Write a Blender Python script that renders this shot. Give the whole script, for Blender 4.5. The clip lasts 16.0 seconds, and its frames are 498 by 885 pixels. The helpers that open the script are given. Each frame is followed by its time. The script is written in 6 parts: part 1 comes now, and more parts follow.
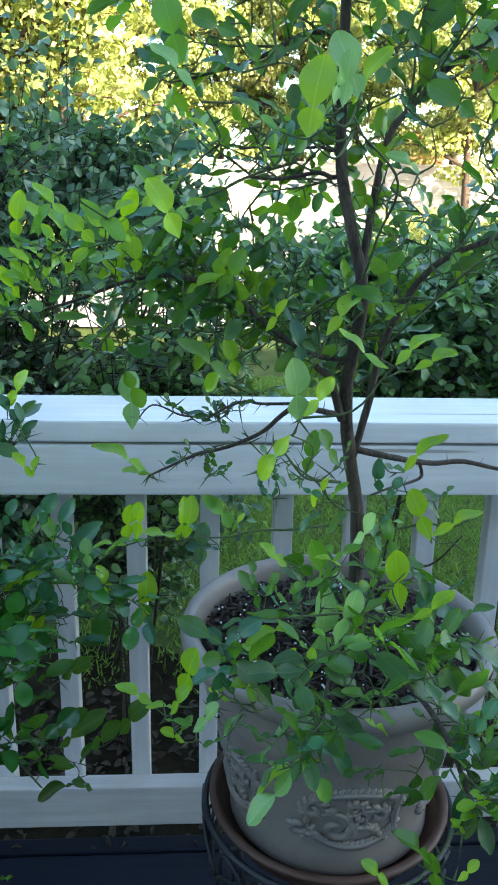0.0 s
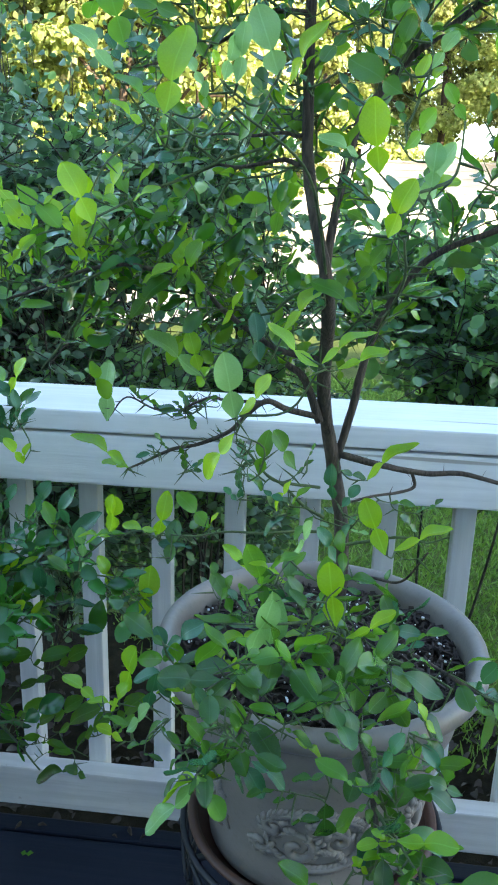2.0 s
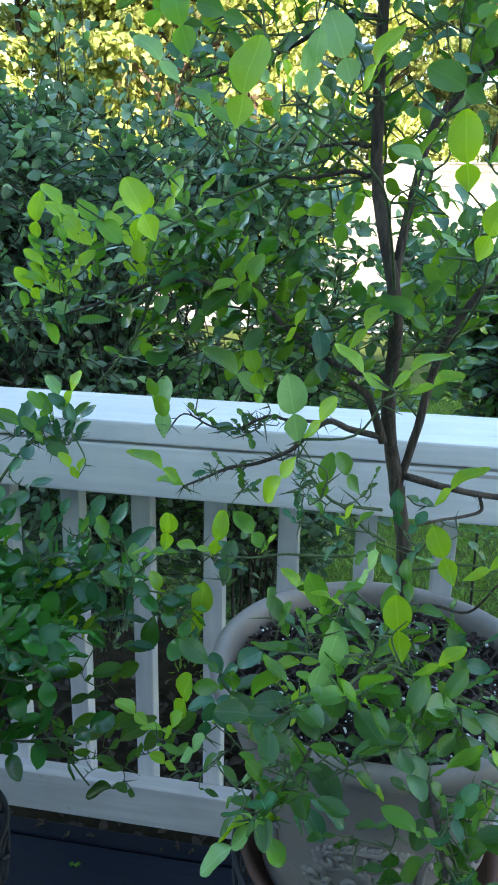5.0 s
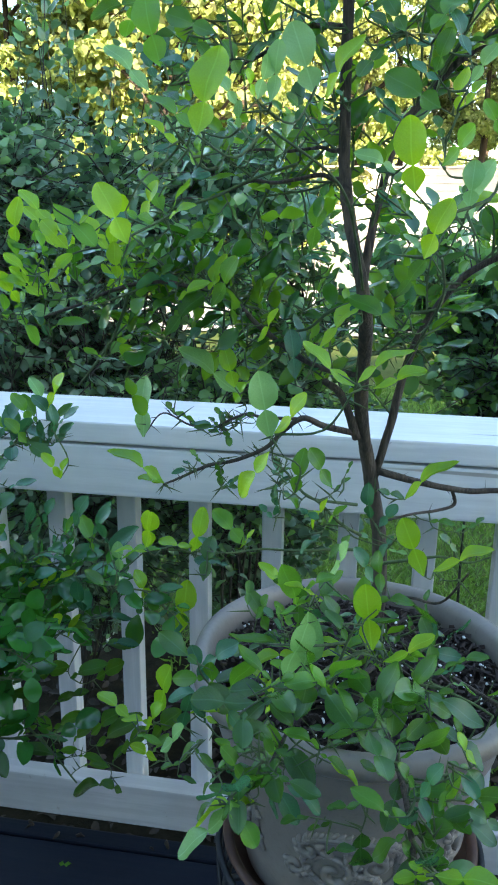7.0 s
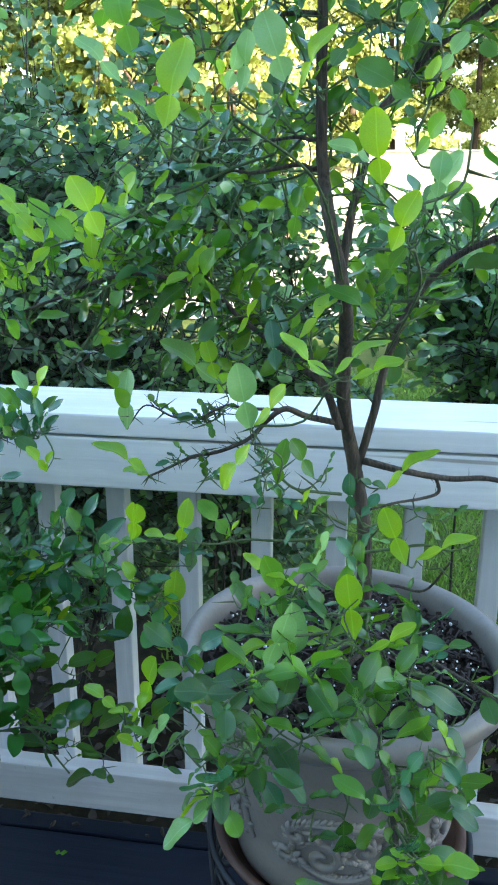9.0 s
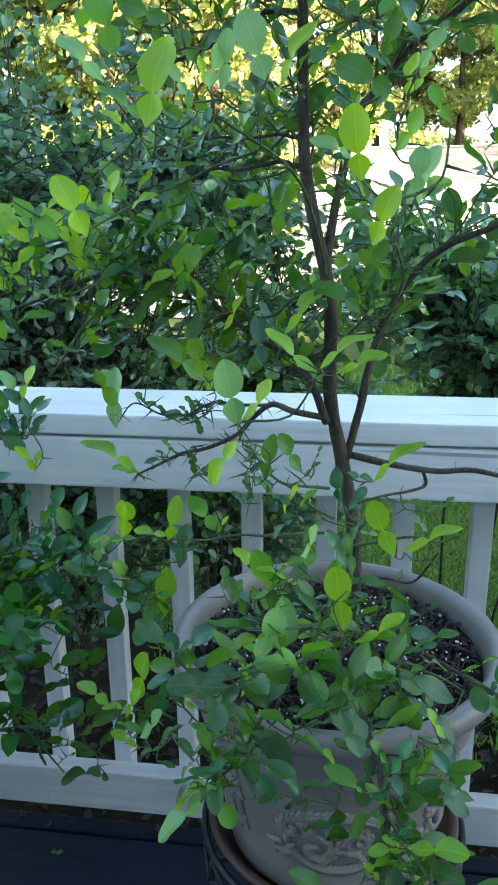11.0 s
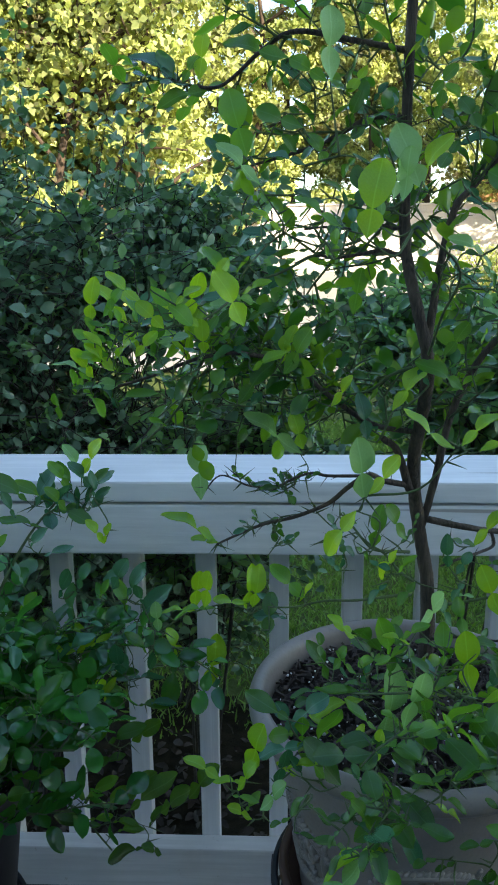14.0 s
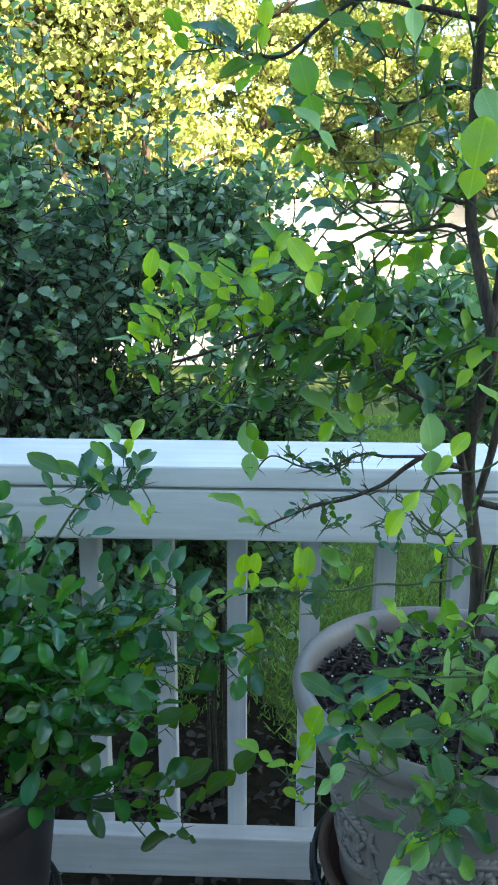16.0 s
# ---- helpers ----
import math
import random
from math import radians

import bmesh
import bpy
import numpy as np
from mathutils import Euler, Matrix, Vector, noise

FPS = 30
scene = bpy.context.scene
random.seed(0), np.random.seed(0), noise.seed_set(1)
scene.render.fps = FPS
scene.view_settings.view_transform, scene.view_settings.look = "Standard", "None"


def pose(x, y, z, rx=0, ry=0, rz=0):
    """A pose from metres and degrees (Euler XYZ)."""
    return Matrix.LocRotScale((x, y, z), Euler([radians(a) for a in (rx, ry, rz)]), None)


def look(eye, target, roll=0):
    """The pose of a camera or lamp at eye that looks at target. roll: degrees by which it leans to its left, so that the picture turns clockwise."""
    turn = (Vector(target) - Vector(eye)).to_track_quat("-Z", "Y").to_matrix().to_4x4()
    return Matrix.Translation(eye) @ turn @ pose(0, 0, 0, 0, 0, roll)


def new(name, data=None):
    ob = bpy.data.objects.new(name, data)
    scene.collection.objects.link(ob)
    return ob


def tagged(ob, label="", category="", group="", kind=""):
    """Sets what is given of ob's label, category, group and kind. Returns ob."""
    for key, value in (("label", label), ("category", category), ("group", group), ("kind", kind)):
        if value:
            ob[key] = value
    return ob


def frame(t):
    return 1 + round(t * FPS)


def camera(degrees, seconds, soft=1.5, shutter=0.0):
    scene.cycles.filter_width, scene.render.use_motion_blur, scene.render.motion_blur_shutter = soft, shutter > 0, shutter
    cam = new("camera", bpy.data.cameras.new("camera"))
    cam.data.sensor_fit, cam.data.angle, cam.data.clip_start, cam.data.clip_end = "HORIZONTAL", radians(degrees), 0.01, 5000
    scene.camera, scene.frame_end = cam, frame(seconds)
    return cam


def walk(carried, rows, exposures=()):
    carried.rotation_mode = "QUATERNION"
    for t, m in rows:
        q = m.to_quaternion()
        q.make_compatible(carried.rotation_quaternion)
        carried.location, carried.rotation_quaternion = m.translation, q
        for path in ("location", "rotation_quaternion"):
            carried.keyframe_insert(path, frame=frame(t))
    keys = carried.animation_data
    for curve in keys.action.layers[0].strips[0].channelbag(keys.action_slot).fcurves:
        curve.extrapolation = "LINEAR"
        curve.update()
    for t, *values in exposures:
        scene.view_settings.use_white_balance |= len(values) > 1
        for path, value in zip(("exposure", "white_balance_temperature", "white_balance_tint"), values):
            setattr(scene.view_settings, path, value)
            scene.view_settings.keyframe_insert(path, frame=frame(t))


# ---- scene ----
cam = camera(35.2, 16.0, 1.9)
PATH = [
    (0, (0.062, 0.139, 1.226), (0.18, 2.046, 0.637), 1.3),
    (0.5, (0.07, 0.147, 1.225), (0.12, 2.057, 0.633), 0.9),
    (1, (0.136, 0.164, 1.234), (0.087, 2.074, 0.645), 0.9),
    (1.5, (0.198, 0.169, 1.229), (0.074, 2.077, 0.641), 1.0),
    (2, (0.227, 0.171, 1.219), (0.026, 2.07, 0.624), 1.6),
    (2.5, (0.229, 0.171, 1.223), (-0.065, 2.055, 0.62), 1.4),
    (3, (0.219, 0.178, 1.223), (-0.112, 2.059, 0.629), 1.5),
    (5.5, (0.21, 0.201, 1.228), (-0.101, 2.086, 0.638), 1.0),
    (6, (0.219, 0.193, 1.228), (-0.083, 2.083, 0.649), 0.8),
    (6.5, (0.227, 0.187, 1.229), (-0.077, 2.076, 0.645), 0.7),
    (7, (0.23, 0.182, 1.226), (-0.074, 2.072, 0.647), 0.8),
    (7.5, (0.212, 0.184, 1.226), (-0.105, 2.07, 0.639), 0.9),
    (8, (0.217, 0.192, 1.226), (-0.099, 2.069, 0.615), 0.8),
    (8.5, (0.235, 0.191, 1.228), (-0.072, 2.069, 0.613), 0.7),
    (9, (0.243, 0.185, 1.23), (-0.049, 2.067, 0.62), 0.1),
    (9.5, (0.249, 0.176, 1.23), (-0.032, 2.06, 0.619), -0.2),
    (12, (0.239, 0.19, 1.229), (-0.019, 2.076, 0.614), -0.7),
    (12.5, (0.229, 0.211, 1.233), (-0.025, 2.098, 0.621), -0.7),
    (13, (0.191, 0.21, 1.25), (-0.055, 2.099, 0.642), -0.6),
    (13.5, (0.126, 0.181, 1.257), (-0.052, 2.085, 0.671), -0.3),
    (14, (0.068, 0.141, 1.261), (0.001, 2.078, 0.767), -0.4),
    (14.5, (0.041, 0.128, 1.263), (0.011, 2.081, 0.835), -0.4),
    (15, (0.025, 0.133, 1.259), (0.002, 2.089, 0.843), -0.3),
    (15.5, (0.019, 0.143, 1.251), (-0.005, 2.098, 0.828), -0.0),
    (16, (0.011, 0.149, 1.24), (-0.056, 2.083, 0.737), 0.2),
]
EXPOSURES = [(0, 2.54, 6500, 6), (1.5, 2.55, 6500, 6), (2, 2.77, 6500, 6), (3, 2.71, 6500, 6), (5.5, 2.58, 6500, 6), (7, 2.58, 6500, 6), (8, 2.81, 6500, 6), (9, 2.90, 6500, 6), (9.5, 2.55, 6500, 6), (12, 2.57, 6500, 6), (12.5, 2.55, 6500, 6), (13, 2.73, 6500, 6), (13.5, 2.77, 6500, 6), (14, 1.82, 6500, 6), (14.5, 1.63, 6500, 6), (15, 1.81, 6500, 6), (15.5, 2.33, 6500, 6), (16, 2.61, 6500, 6)]
walk(cam, [(t, look(eye, target, roll)) for t, eye, target, roll in PATH], EXPOSURES)

# ---- light: low sun behind the house, deck in its shade, clear sky ----
SUN_EL, SUN_AZ = 21.0, 135.0
world = bpy.data.worlds.new("sky")
scene.world = world
world.use_nodes = True
wn = world.node_tree.nodes
sky = wn.new("ShaderNodeTexSky")
sky.sky_type, sky.sun_disc = "NISHITA", False
sky.sun_elevation, sky.sun_rotation = radians(SUN_EL), radians(SUN_AZ)
world.node_tree.links.new(sky.outputs["Color"], wn["Background"].inputs["Color"])
wn["Background"].inputs["Strength"].default_value = 0.15

sun = new("sun", bpy.data.lights.new("sun", "SUN"))
sun.data.energy, sun.data.angle, sun.data.color = 5.0, radians(0.53), (1.0, 0.84, 0.62)
sx, sy = math.sin(radians(SUN_AZ)) * math.cos(radians(SUN_EL)), math.cos(radians(SUN_AZ)) * math.cos(radians(SUN_EL))
sun.matrix_world = look((30 * sx, 30 * sy, 30 * math.sin(radians(SUN_EL))), (0, 0, 0))

# ---- materials ----
def mat(name, rough=0.6, metal=0.0, spec=0.5):
    m = bpy.data.materials.new(name)
    m.use_nodes = True
    b = m.node_tree.nodes["Principled BSDF"]
    b.inputs["Roughness"].default_value, b.inputs["Metallic"].default_value = rough, metal
    b.inputs["Specular IOR Level"].default_value = spec
    return m, m.node_tree.nodes, m.node_tree.links, b


def coords(nodes, links, scale=(1, 1, 1)):
    tc, mp = nodes.new("ShaderNodeTexCoord"), nodes.new("ShaderNodeMapping")
    mp.inputs["Scale"].default_value = scale
    links.new(tc.outputs["Object"], mp.inputs["Vector"])
    return mp.outputs["Vector"]


def noise_tex(nodes, links, vec, scale, detail=4, rough=0.55):
    n = nodes.new("ShaderNodeTexNoise")
    n.inputs["Scale"].default_value, n.inputs["Detail"].default_value, n.inputs["Roughness"].default_value = scale, detail, rough
    links.new(vec, n.inputs["Vector"])
    return n.outputs["Fac"]


def ramp(nodes, links, fac, stops):
    r = nodes.new("ShaderNodeValToRGB")
    e = r.color_ramp.elements
    while len(e) < len(stops):
        e.new(0.5)
    for i, (p, c) in enumerate(stops):
        e[i].position, e[i].color = p, (*c, 1)
    links.new(fac, r.inputs["Fac"])
    return r.outputs["Color"]


def mix(nodes, links, fac, a, b, mode="MIX"):
    n = nodes.new("ShaderNodeMix")
    n.data_type, n.blend_type = "RGBA", mode
    for sock, v in ((n.inputs["Factor"], fac), (n.inputs["A"], a), (n.inputs["B"], b)):
        if isinstance(v, (int, float)):
            sock.default_value = v
        elif isinstance(v, tuple):
            sock.default_value = (*v, 1)
        else:
            links.new(v, sock)
    return n.outputs["Result"]


def bump(nodes, links, b, height, strength, dist):
    n = nodes.new("ShaderNodeBump")
    n.inputs["Strength"].default_value, n.inputs["Distance"].default_value = strength, dist
    links.new(height, n.inputs["Height"])
    links.new(n.outputs["Normal"], b.inputs["Normal"])


def painted_wood(name, col, dirt, along, chip=(0.3, 0.26, 0.2), rough=0.5, wear=0.66, spec=0.5):
    m, n, l, b = mat(name, rough, 0.0, spec)
    vec = coords(n, l, along)
    grain = noise_tex(n, l, vec, 60, 6, 0.6)
    streak = noise_tex(n, l, vec, 75, 4, 0.55)
    crack = noise_tex(n, l, coords(n, l, tuple(0.35 * v if v < 1 else v for v in along)), 34, 2, 0.4)
    blot = noise_tex(n, l, coords(n, l), 5, 5)
    spots = noise_tex(n, l, coords(n, l), 38, 6, 0.7)
    c = mix(n, l, ramp(n, l, blot, [(0.35, (0, 0, 0)), (0.75, (1, 1, 1))]), col, dirt)
    c = mix(n, l, ramp(n, l, streak, [(0.42, (0.42, 0.42, 0.42)), (0.58, (0, 0, 0))]), c, dirt)
    c = mix(n, l, ramp(n, l, grain, [(0.3, (0.5, 0.5, 0.5)), (0.42, (0, 0, 0))]), c, dirt)
    c = mix(n, l, ramp(n, l, crack, [(0.285, (0.7, 0.7, 0.7)), (0.30, (0, 0, 0))]), c, chip)
    c = mix(n, l, ramp(n, l, spots, [(wear, (0, 0, 0)), (wear + 0.05, (0.8, 0.8, 0.8))]), c, chip)
    l.new(c, b.inputs["Base Color"])
    bump(n, l, b, mix(n, l, 0.4, mix(n, l, 0.5, grain, streak), crack), 1.0, 0.0035)
    return m


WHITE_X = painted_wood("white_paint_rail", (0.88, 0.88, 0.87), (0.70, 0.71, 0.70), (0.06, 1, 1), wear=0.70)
# Balusters and bottom rail: shade near the deck darkens the paint; bottom rail also grimy.
WHITE_Z = painted_wood("white_paint_baluster_shaded", (0.72, 0.72, 0.71), (0.52, 0.53, 0.52), (1, 1, 0.06), (0.42, 0.39, 0.34), wear=0.70)
WHITE_LOW = painted_wood("shaded_grimy_white_paint", (0.64, 0.63, 0.61), (0.44, 0.43, 0.41), (0.06, 1, 1), (0.34, 0.3, 0.25), wear=0.64)
DECK = painted_wood("deck_paint", (0.0055, 0.0085, 0.0185), (0.010, 0.0145, 0.027), (0.05, 1, 1), (0.08, 0.08, 0.08), 0.62, 0.74, 0.2)


def leaf_mat(name, dark, light, gloss=0.30, thru=0.35, thru_col=(0.35, 0.6, 0.05), per="Random", vein=True, gap_shade=None, sheen=0.5):
    """A thin leaf: glossy skin over a colour that varies leaf by leaf, and some light let through."""
    m, n, l, b = mat(name, gloss, 0.0, sheen)
    if vein:
        b.inputs["Coat Weight"].default_value, b.inputs["Coat Roughness"].default_value = 0.38, 0.14
    rnd = n.new("ShaderNodeObjectInfo").outputs["Random"] if per == "Random" else n.new("ShaderNodeNewGeometry").outputs["Random Per Island"]
    c = ramp(n, l, rnd, [(0.0, dark), (0.6, tuple((a + d) / 2 for a, d in zip(dark, light))), (1.0, light)])
    spot = noise_tex(n, l, coords(n, l), 55 if vein else 25, 4)
    c = mix(n, l, ramp(n, l, spot, [(0.4, (0, 0, 0)), (0.8, (0.35, 0.35, 0.35))]), c, tuple(min(1, 1.4 * v) for v in light))
    # Noise patches paint the shade of gaps between leaves into the colour.
    if gap_shade:
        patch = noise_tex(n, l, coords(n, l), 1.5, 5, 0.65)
        c = mix(n, l, ramp(n, l, patch, [(0.38, (0.95, 0.95, 0.95)), (0.52, (0, 0, 0))]), c, gap_shade)
    if vein and per == "Random":
        sep = n.new("ShaderNodeSeparateXYZ")
        l.new(n.new("ShaderNodeTexCoord").outputs["Object"], sep.inputs[0])

        def calc(op, a, v):
            k = n.new("ShaderNodeMath")
            k.operation = op
            l.new(a, k.inputs[0])
            if v is not None:
                if isinstance(v, (int, float)):
                    k.inputs[1].default_value = v
                else:
                    l.new(v, k.inputs[1])
            return k.outputs[0]

        ax = calc("ABSOLUTE", sep.outputs["X"], None)
        rib = ramp(n, l, ax, [(0.0, (0.35, 0.35, 0.35)), (0.006, (0.2, 0.2, 0.2)), (0.014, (0, 0, 0))])
        side = calc("SINE", calc("MULTIPLY", calc("SUBTRACT", sep.outputs["Y"], calc("MULTIPLY", ax, 0.9)), 85.0), None)
        veins = ramp(n, l, side, [(0.6, (0, 0, 0)), (1.0, (0.04, 0.04, 0.04))])
        c = mix(n, l, veins, c, tuple(min(1, 1.35 * v + 0.02) for v in light))
        c = mix(n, l, rib, c, tuple(min(1, 1.7 * v + 0.05) for v in light))
        h = calc("ADD", calc("MULTIPLY", side, 0.12), calc("MULTIPLY", spot, 1.5))
        bump(n, l, b, h, 0.22, 0.012)
    l.new(c, b.inputs["Base Color"])
    t = n.new("ShaderNodeBsdfTranslucent")
    l.new(mix(n, l, 0.6, c, thru_col), t.inputs["Color"])
    mx = n.new("ShaderNodeMixShader")
    mx.inputs["Fac"].default_value = thru
    l.new(b.outputs[0], mx.inputs[1])
    l.new(t.outputs[0], mx.inputs[2])
    l.new(mx.outputs[0], n["Material Output"].inputs["Surface"])
    return m


LEAF_OLD = leaf_mat("lime_leaf", (0.014, 0.06, 0.012), (0.055, 0.165, 0.022), 0.18, 0.3, (0.25, 0.6, 0.02))
LEAF_MID = leaf_mat("lime_leaf_mid", (0.013, 0.088, 0.013), (0.105, 0.29, 0.026), 0.24, 0.48, (0.36, 0.72, 0.03))
# Old leaf with the sky's bluish reflection mixed into its base colour.
LEAF_SKY_SHEEN = leaf_mat("lime_leaf_sky_sheen", (0.015, 0.09, 0.042), (0.042, 0.17, 0.074), 0.24, 0.22, (0.2, 0.5, 0.1))
LEAF_PALE = leaf_mat("lime_leaf_pale", (0.17, 0.37, 0.11), (0.27, 0.48, 0.18), 0.27, 0.38, (0.45, 0.75, 0.12))
LEAF_NEW = leaf_mat("lime_leaf_young", (0.15, 0.37, 0.016), (0.27, 0.51, 0.026), 0.27, 0.48, (0.66, 0.88, 0.01))
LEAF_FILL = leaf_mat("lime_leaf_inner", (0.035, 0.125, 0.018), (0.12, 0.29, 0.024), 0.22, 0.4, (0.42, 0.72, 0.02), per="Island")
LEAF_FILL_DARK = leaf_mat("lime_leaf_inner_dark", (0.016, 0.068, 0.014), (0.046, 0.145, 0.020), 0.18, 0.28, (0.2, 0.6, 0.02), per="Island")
# Inner leaf, again with bluish sky sheen in the base colour.
LEAF_FILL_SHEEN = leaf_mat("lime_leaf_inner_sheen", (0.02, 0.105, 0.05), (0.055, 0.19, 0.09), 0.24, 0.22, per="Island")
LEAF_BUSH = leaf_mat("lime_bush_leaf", (0.012, 0.08, 0.018), (0.055, 0.24, 0.036), 0.18, 0.28, (0.2, 0.6, 0.03), per="Island")
SHRUB_LEAF = leaf_mat("shrub_leaf", (0.05, 0.118, 0.068), (0.185, 0.30, 0.185), 0.3, 0.25, (0.15, 0.35, 0.06), "Island", False, None, 0.6)
# Lighter, greener shrub leaf; the hedge's bluish highlights are painted into its paleness.
SHRUB_YOUNG_GLEAM = leaf_mat("shrub_leaf_young_gleam", (0.12, 0.285, 0.10), (0.28, 0.48, 0.20), 0.22, 0.33, (0.3, 0.6, 0.05), "Island", False, None, 0.9)
# Crown leaf in a lit and a shaded tone, both with painted gap shade.
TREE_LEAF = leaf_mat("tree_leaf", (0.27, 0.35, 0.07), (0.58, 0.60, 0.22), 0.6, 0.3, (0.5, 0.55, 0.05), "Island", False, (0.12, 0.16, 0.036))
TREE_SHADED = leaf_mat("tree_leaf_shaded", (0.08, 0.115, 0.028), (0.22, 0.25, 0.075), 0.6, 0.25, (0.4, 0.45, 0.05), "Island", False, (0.06, 0.045, 0.02))
GRASS = leaf_mat("grass", (0.07, 0.155, 0.02), (0.15, 0.265, 0.035), 0.6, 0.25, (0.3, 0.5, 0.05), "Island", False)


def bark(name, a, c2, scale=(1, 1, 0.12), size=90):
    m, n, l, b = mat(name, 0.85)
    f = noise_tex(n, l, coords(n, l, scale), size, 6, 0.65)
    g = noise_tex(n, l, coords(n, l), 25, 4)
    c = mix(n, l, ramp(n, l, f, [(0.35, (0, 0, 0)), (0.65, (1, 1, 1))]), a, c2)
    c = mix(n, l, ramp(n, l, g, [(0.5, (0, 0, 0)), (0.8, (0.6, 0.6, 0.6))]), c, tuple(1.7 * v for v in c2))
    l.new(c, b.inputs["Base Color"])
    bump(n, l, b, f, 0.9, 0.004)
    return m


BARK = bark("citrus_bark", (0.023, 0.017, 0.012), (0.098, 0.073, 0.052), (1, 1, 0.1), 320)
TWIG = bark("green_twig", (0.05, 0.085, 0.03), (0.10, 0.14, 0.05), (1, 1, 1), 60)
TWIG_DARK = bark("brown_twig", (0.02, 0.02, 0.014), (0.055, 0.05, 0.036), (1, 1, 1), 60)
FAR_BARK = bark("tree_bark", (0.03, 0.019, 0.012), (0.08, 0.052, 0.034), (1, 1, 0.2), 8)


def plain(name, a, c2, rough, scale=12, metal=0.0, bmp=0.2, dist=0.002, spec=0.5):
    m, n, l, b = mat(name, rough, metal, spec)
    f = noise_tex(n, l, coords(n, l), scale, 5, 0.6)
    g = noise_tex(n, l, coords(n, l), scale * 14, 3, 0.6)
    c = mix(n, l, ramp(n, l, f, [(0.3, (0, 0, 0)), (0.7, (1, 1, 1))]), a, c2)
    c = mix(n, l, ramp(n, l, g, [(0.55, (0, 0, 0)), (0.8, (0.4, 0.4, 0.4))]), c, tuple(0.6 * v for v in a))
    l.new(c, b.inputs["Base Color"])
    bump(n, l, b, g, bmp, dist)
    return m


POT = plain("pot_resin", (0.20, 0.172, 0.148), (0.262, 0.230, 0.20), 0.4)
POT_DARK = plain("pot_taupe", (0.05, 0.038, 0.034), (0.07, 0.055, 0.05), 0.45)
SAUCER = plain("saucer_brown", (0.075, 0.035, 0.022), (0.11, 0.055, 0.035), 0.5)
IRON = plain("black_iron", (0.012, 0.014, 0.018), (0.022, 0.024, 0.03), 0.45, 30)
SOIL = plain("soil", (0.016, 0.012, 0.010), (0.035, 0.026, 0.02), 0.95, 40, 0, 0.8, 0.006, 0.15)
CHIP = plain("bark_chip", (0.02, 0.014, 0.011), (0.06, 0.042, 0.033), 0.8, 30)
PERLITE = plain("perlite", (0.7, 0.7, 0.69), (0.82, 0.82, 0.8), 0.8, 60)
EARTH = plain("lawn_earth", (0.05, 0.07, 0.02), (0.10, 0.125, 0.035), 0.95, 3, 0, 0.5, 0.02, 0.1)
MULCH = plain("mulch", (0.013, 0.011, 0.007), (0.035, 0.029, 0.018), 0.95, 18, 0, 0.8, 0.02, 0.05)
DEAD_LEAF = plain("dead_leaf", (0.016, 0.012, 0.008), (0.05, 0.036, 0.023), 0.8, 30)
CONCRETE = plain("driveway_concrete", (0.33, 0.30, 0.265), (0.41, 0.375, 0.335), 0.85, 1.5, 0, 0.2, 0.01)
SIDING = plain("white_siding", (0.46, 0.43, 0.39), (0.54, 0.50, 0.46), 0.6, 2)
# Assumed colour for the unseen house, pale and bluish to bounce cool light.
HOUSE = plain("assumed_blue_siding", (0.44, 0.49, 0.56), (0.52, 0.57, 0.64), 0.7, 2)
ROOFING = plain("roof_shingle", (0.10, 0.09, 0.085), (0.15, 0.14, 0.13), 0.9, 6)
CEDAR = plain("cedar_post", (0.28, 0.15, 0.06), (0.36, 0.2, 0.09), 0.75, 5)
TEAL = plain("teal_plastic", (0.05, 0.32, 0.27), (0.06, 0.36, 0.3), 0.5, 3)


# ---- builders ----
def obj(name, bm, material, smooth=True):
    me = bpy.data.meshes.new(name)
    bm.to_mesh(me)
    bm.free()
    for m in material if isinstance(material, (list, tuple)) else (material,):
        me.materials.append(m)
    if smooth:
        me.polygons.foreach_set("use_smooth", [True] * len(me.polygons))
    return new(name, me)


def part(name, bm, material, parent, label="", smooth=True):
    ob = obj(name, bm, material, smooth)
    ob.parent = parent
    if label:
        tagged(ob, label)
    return ob


def empty(name, at=(0, 0, 0)):
    ob = new(name)
    ob.empty_display_size = 0.05
    ob.location = at
    return ob


def box(bm, lo, hi, bevel=0.003, seg=2):
    geo = bmesh.ops.create_cube(bm, size=1)
    vs = geo["verts"]
    for v in vs:
        v.co = Vector([lo[i] + (v.co[i] + 0.5) * (hi[i] - lo[i]) for i in range(3)])
    if bevel:
        es = {e for v in vs for e in v.link_edges}
        bmesh.ops.bevel(bm, geom=list(es), offset=bevel, segments=seg, affect="EDGES", profile=0.6)


def smooth_line(pts, steps=5):
    """Catmull-Rom through pts (tuples of any length)."""
    p = [np.array(q, float) for q in pts]
    if len(p) < 3:
        return p
    p = [2 * p[0] - p[1]] + p + [2 * p[-1] - p[-2]]
    out = []
    for i in range(1, len(p) - 2):
        for k in range(steps):
            t = k / steps
            a, b, c, d = p[i - 1:i + 3]
            out.append(0.5 * (2 * b + (c - a) * t + (2 * a - 5 * b + 4 * c - d) * t * t + (3 * b - a - 3 * c + d) * t ** 3))
    return out + [p[-2]]


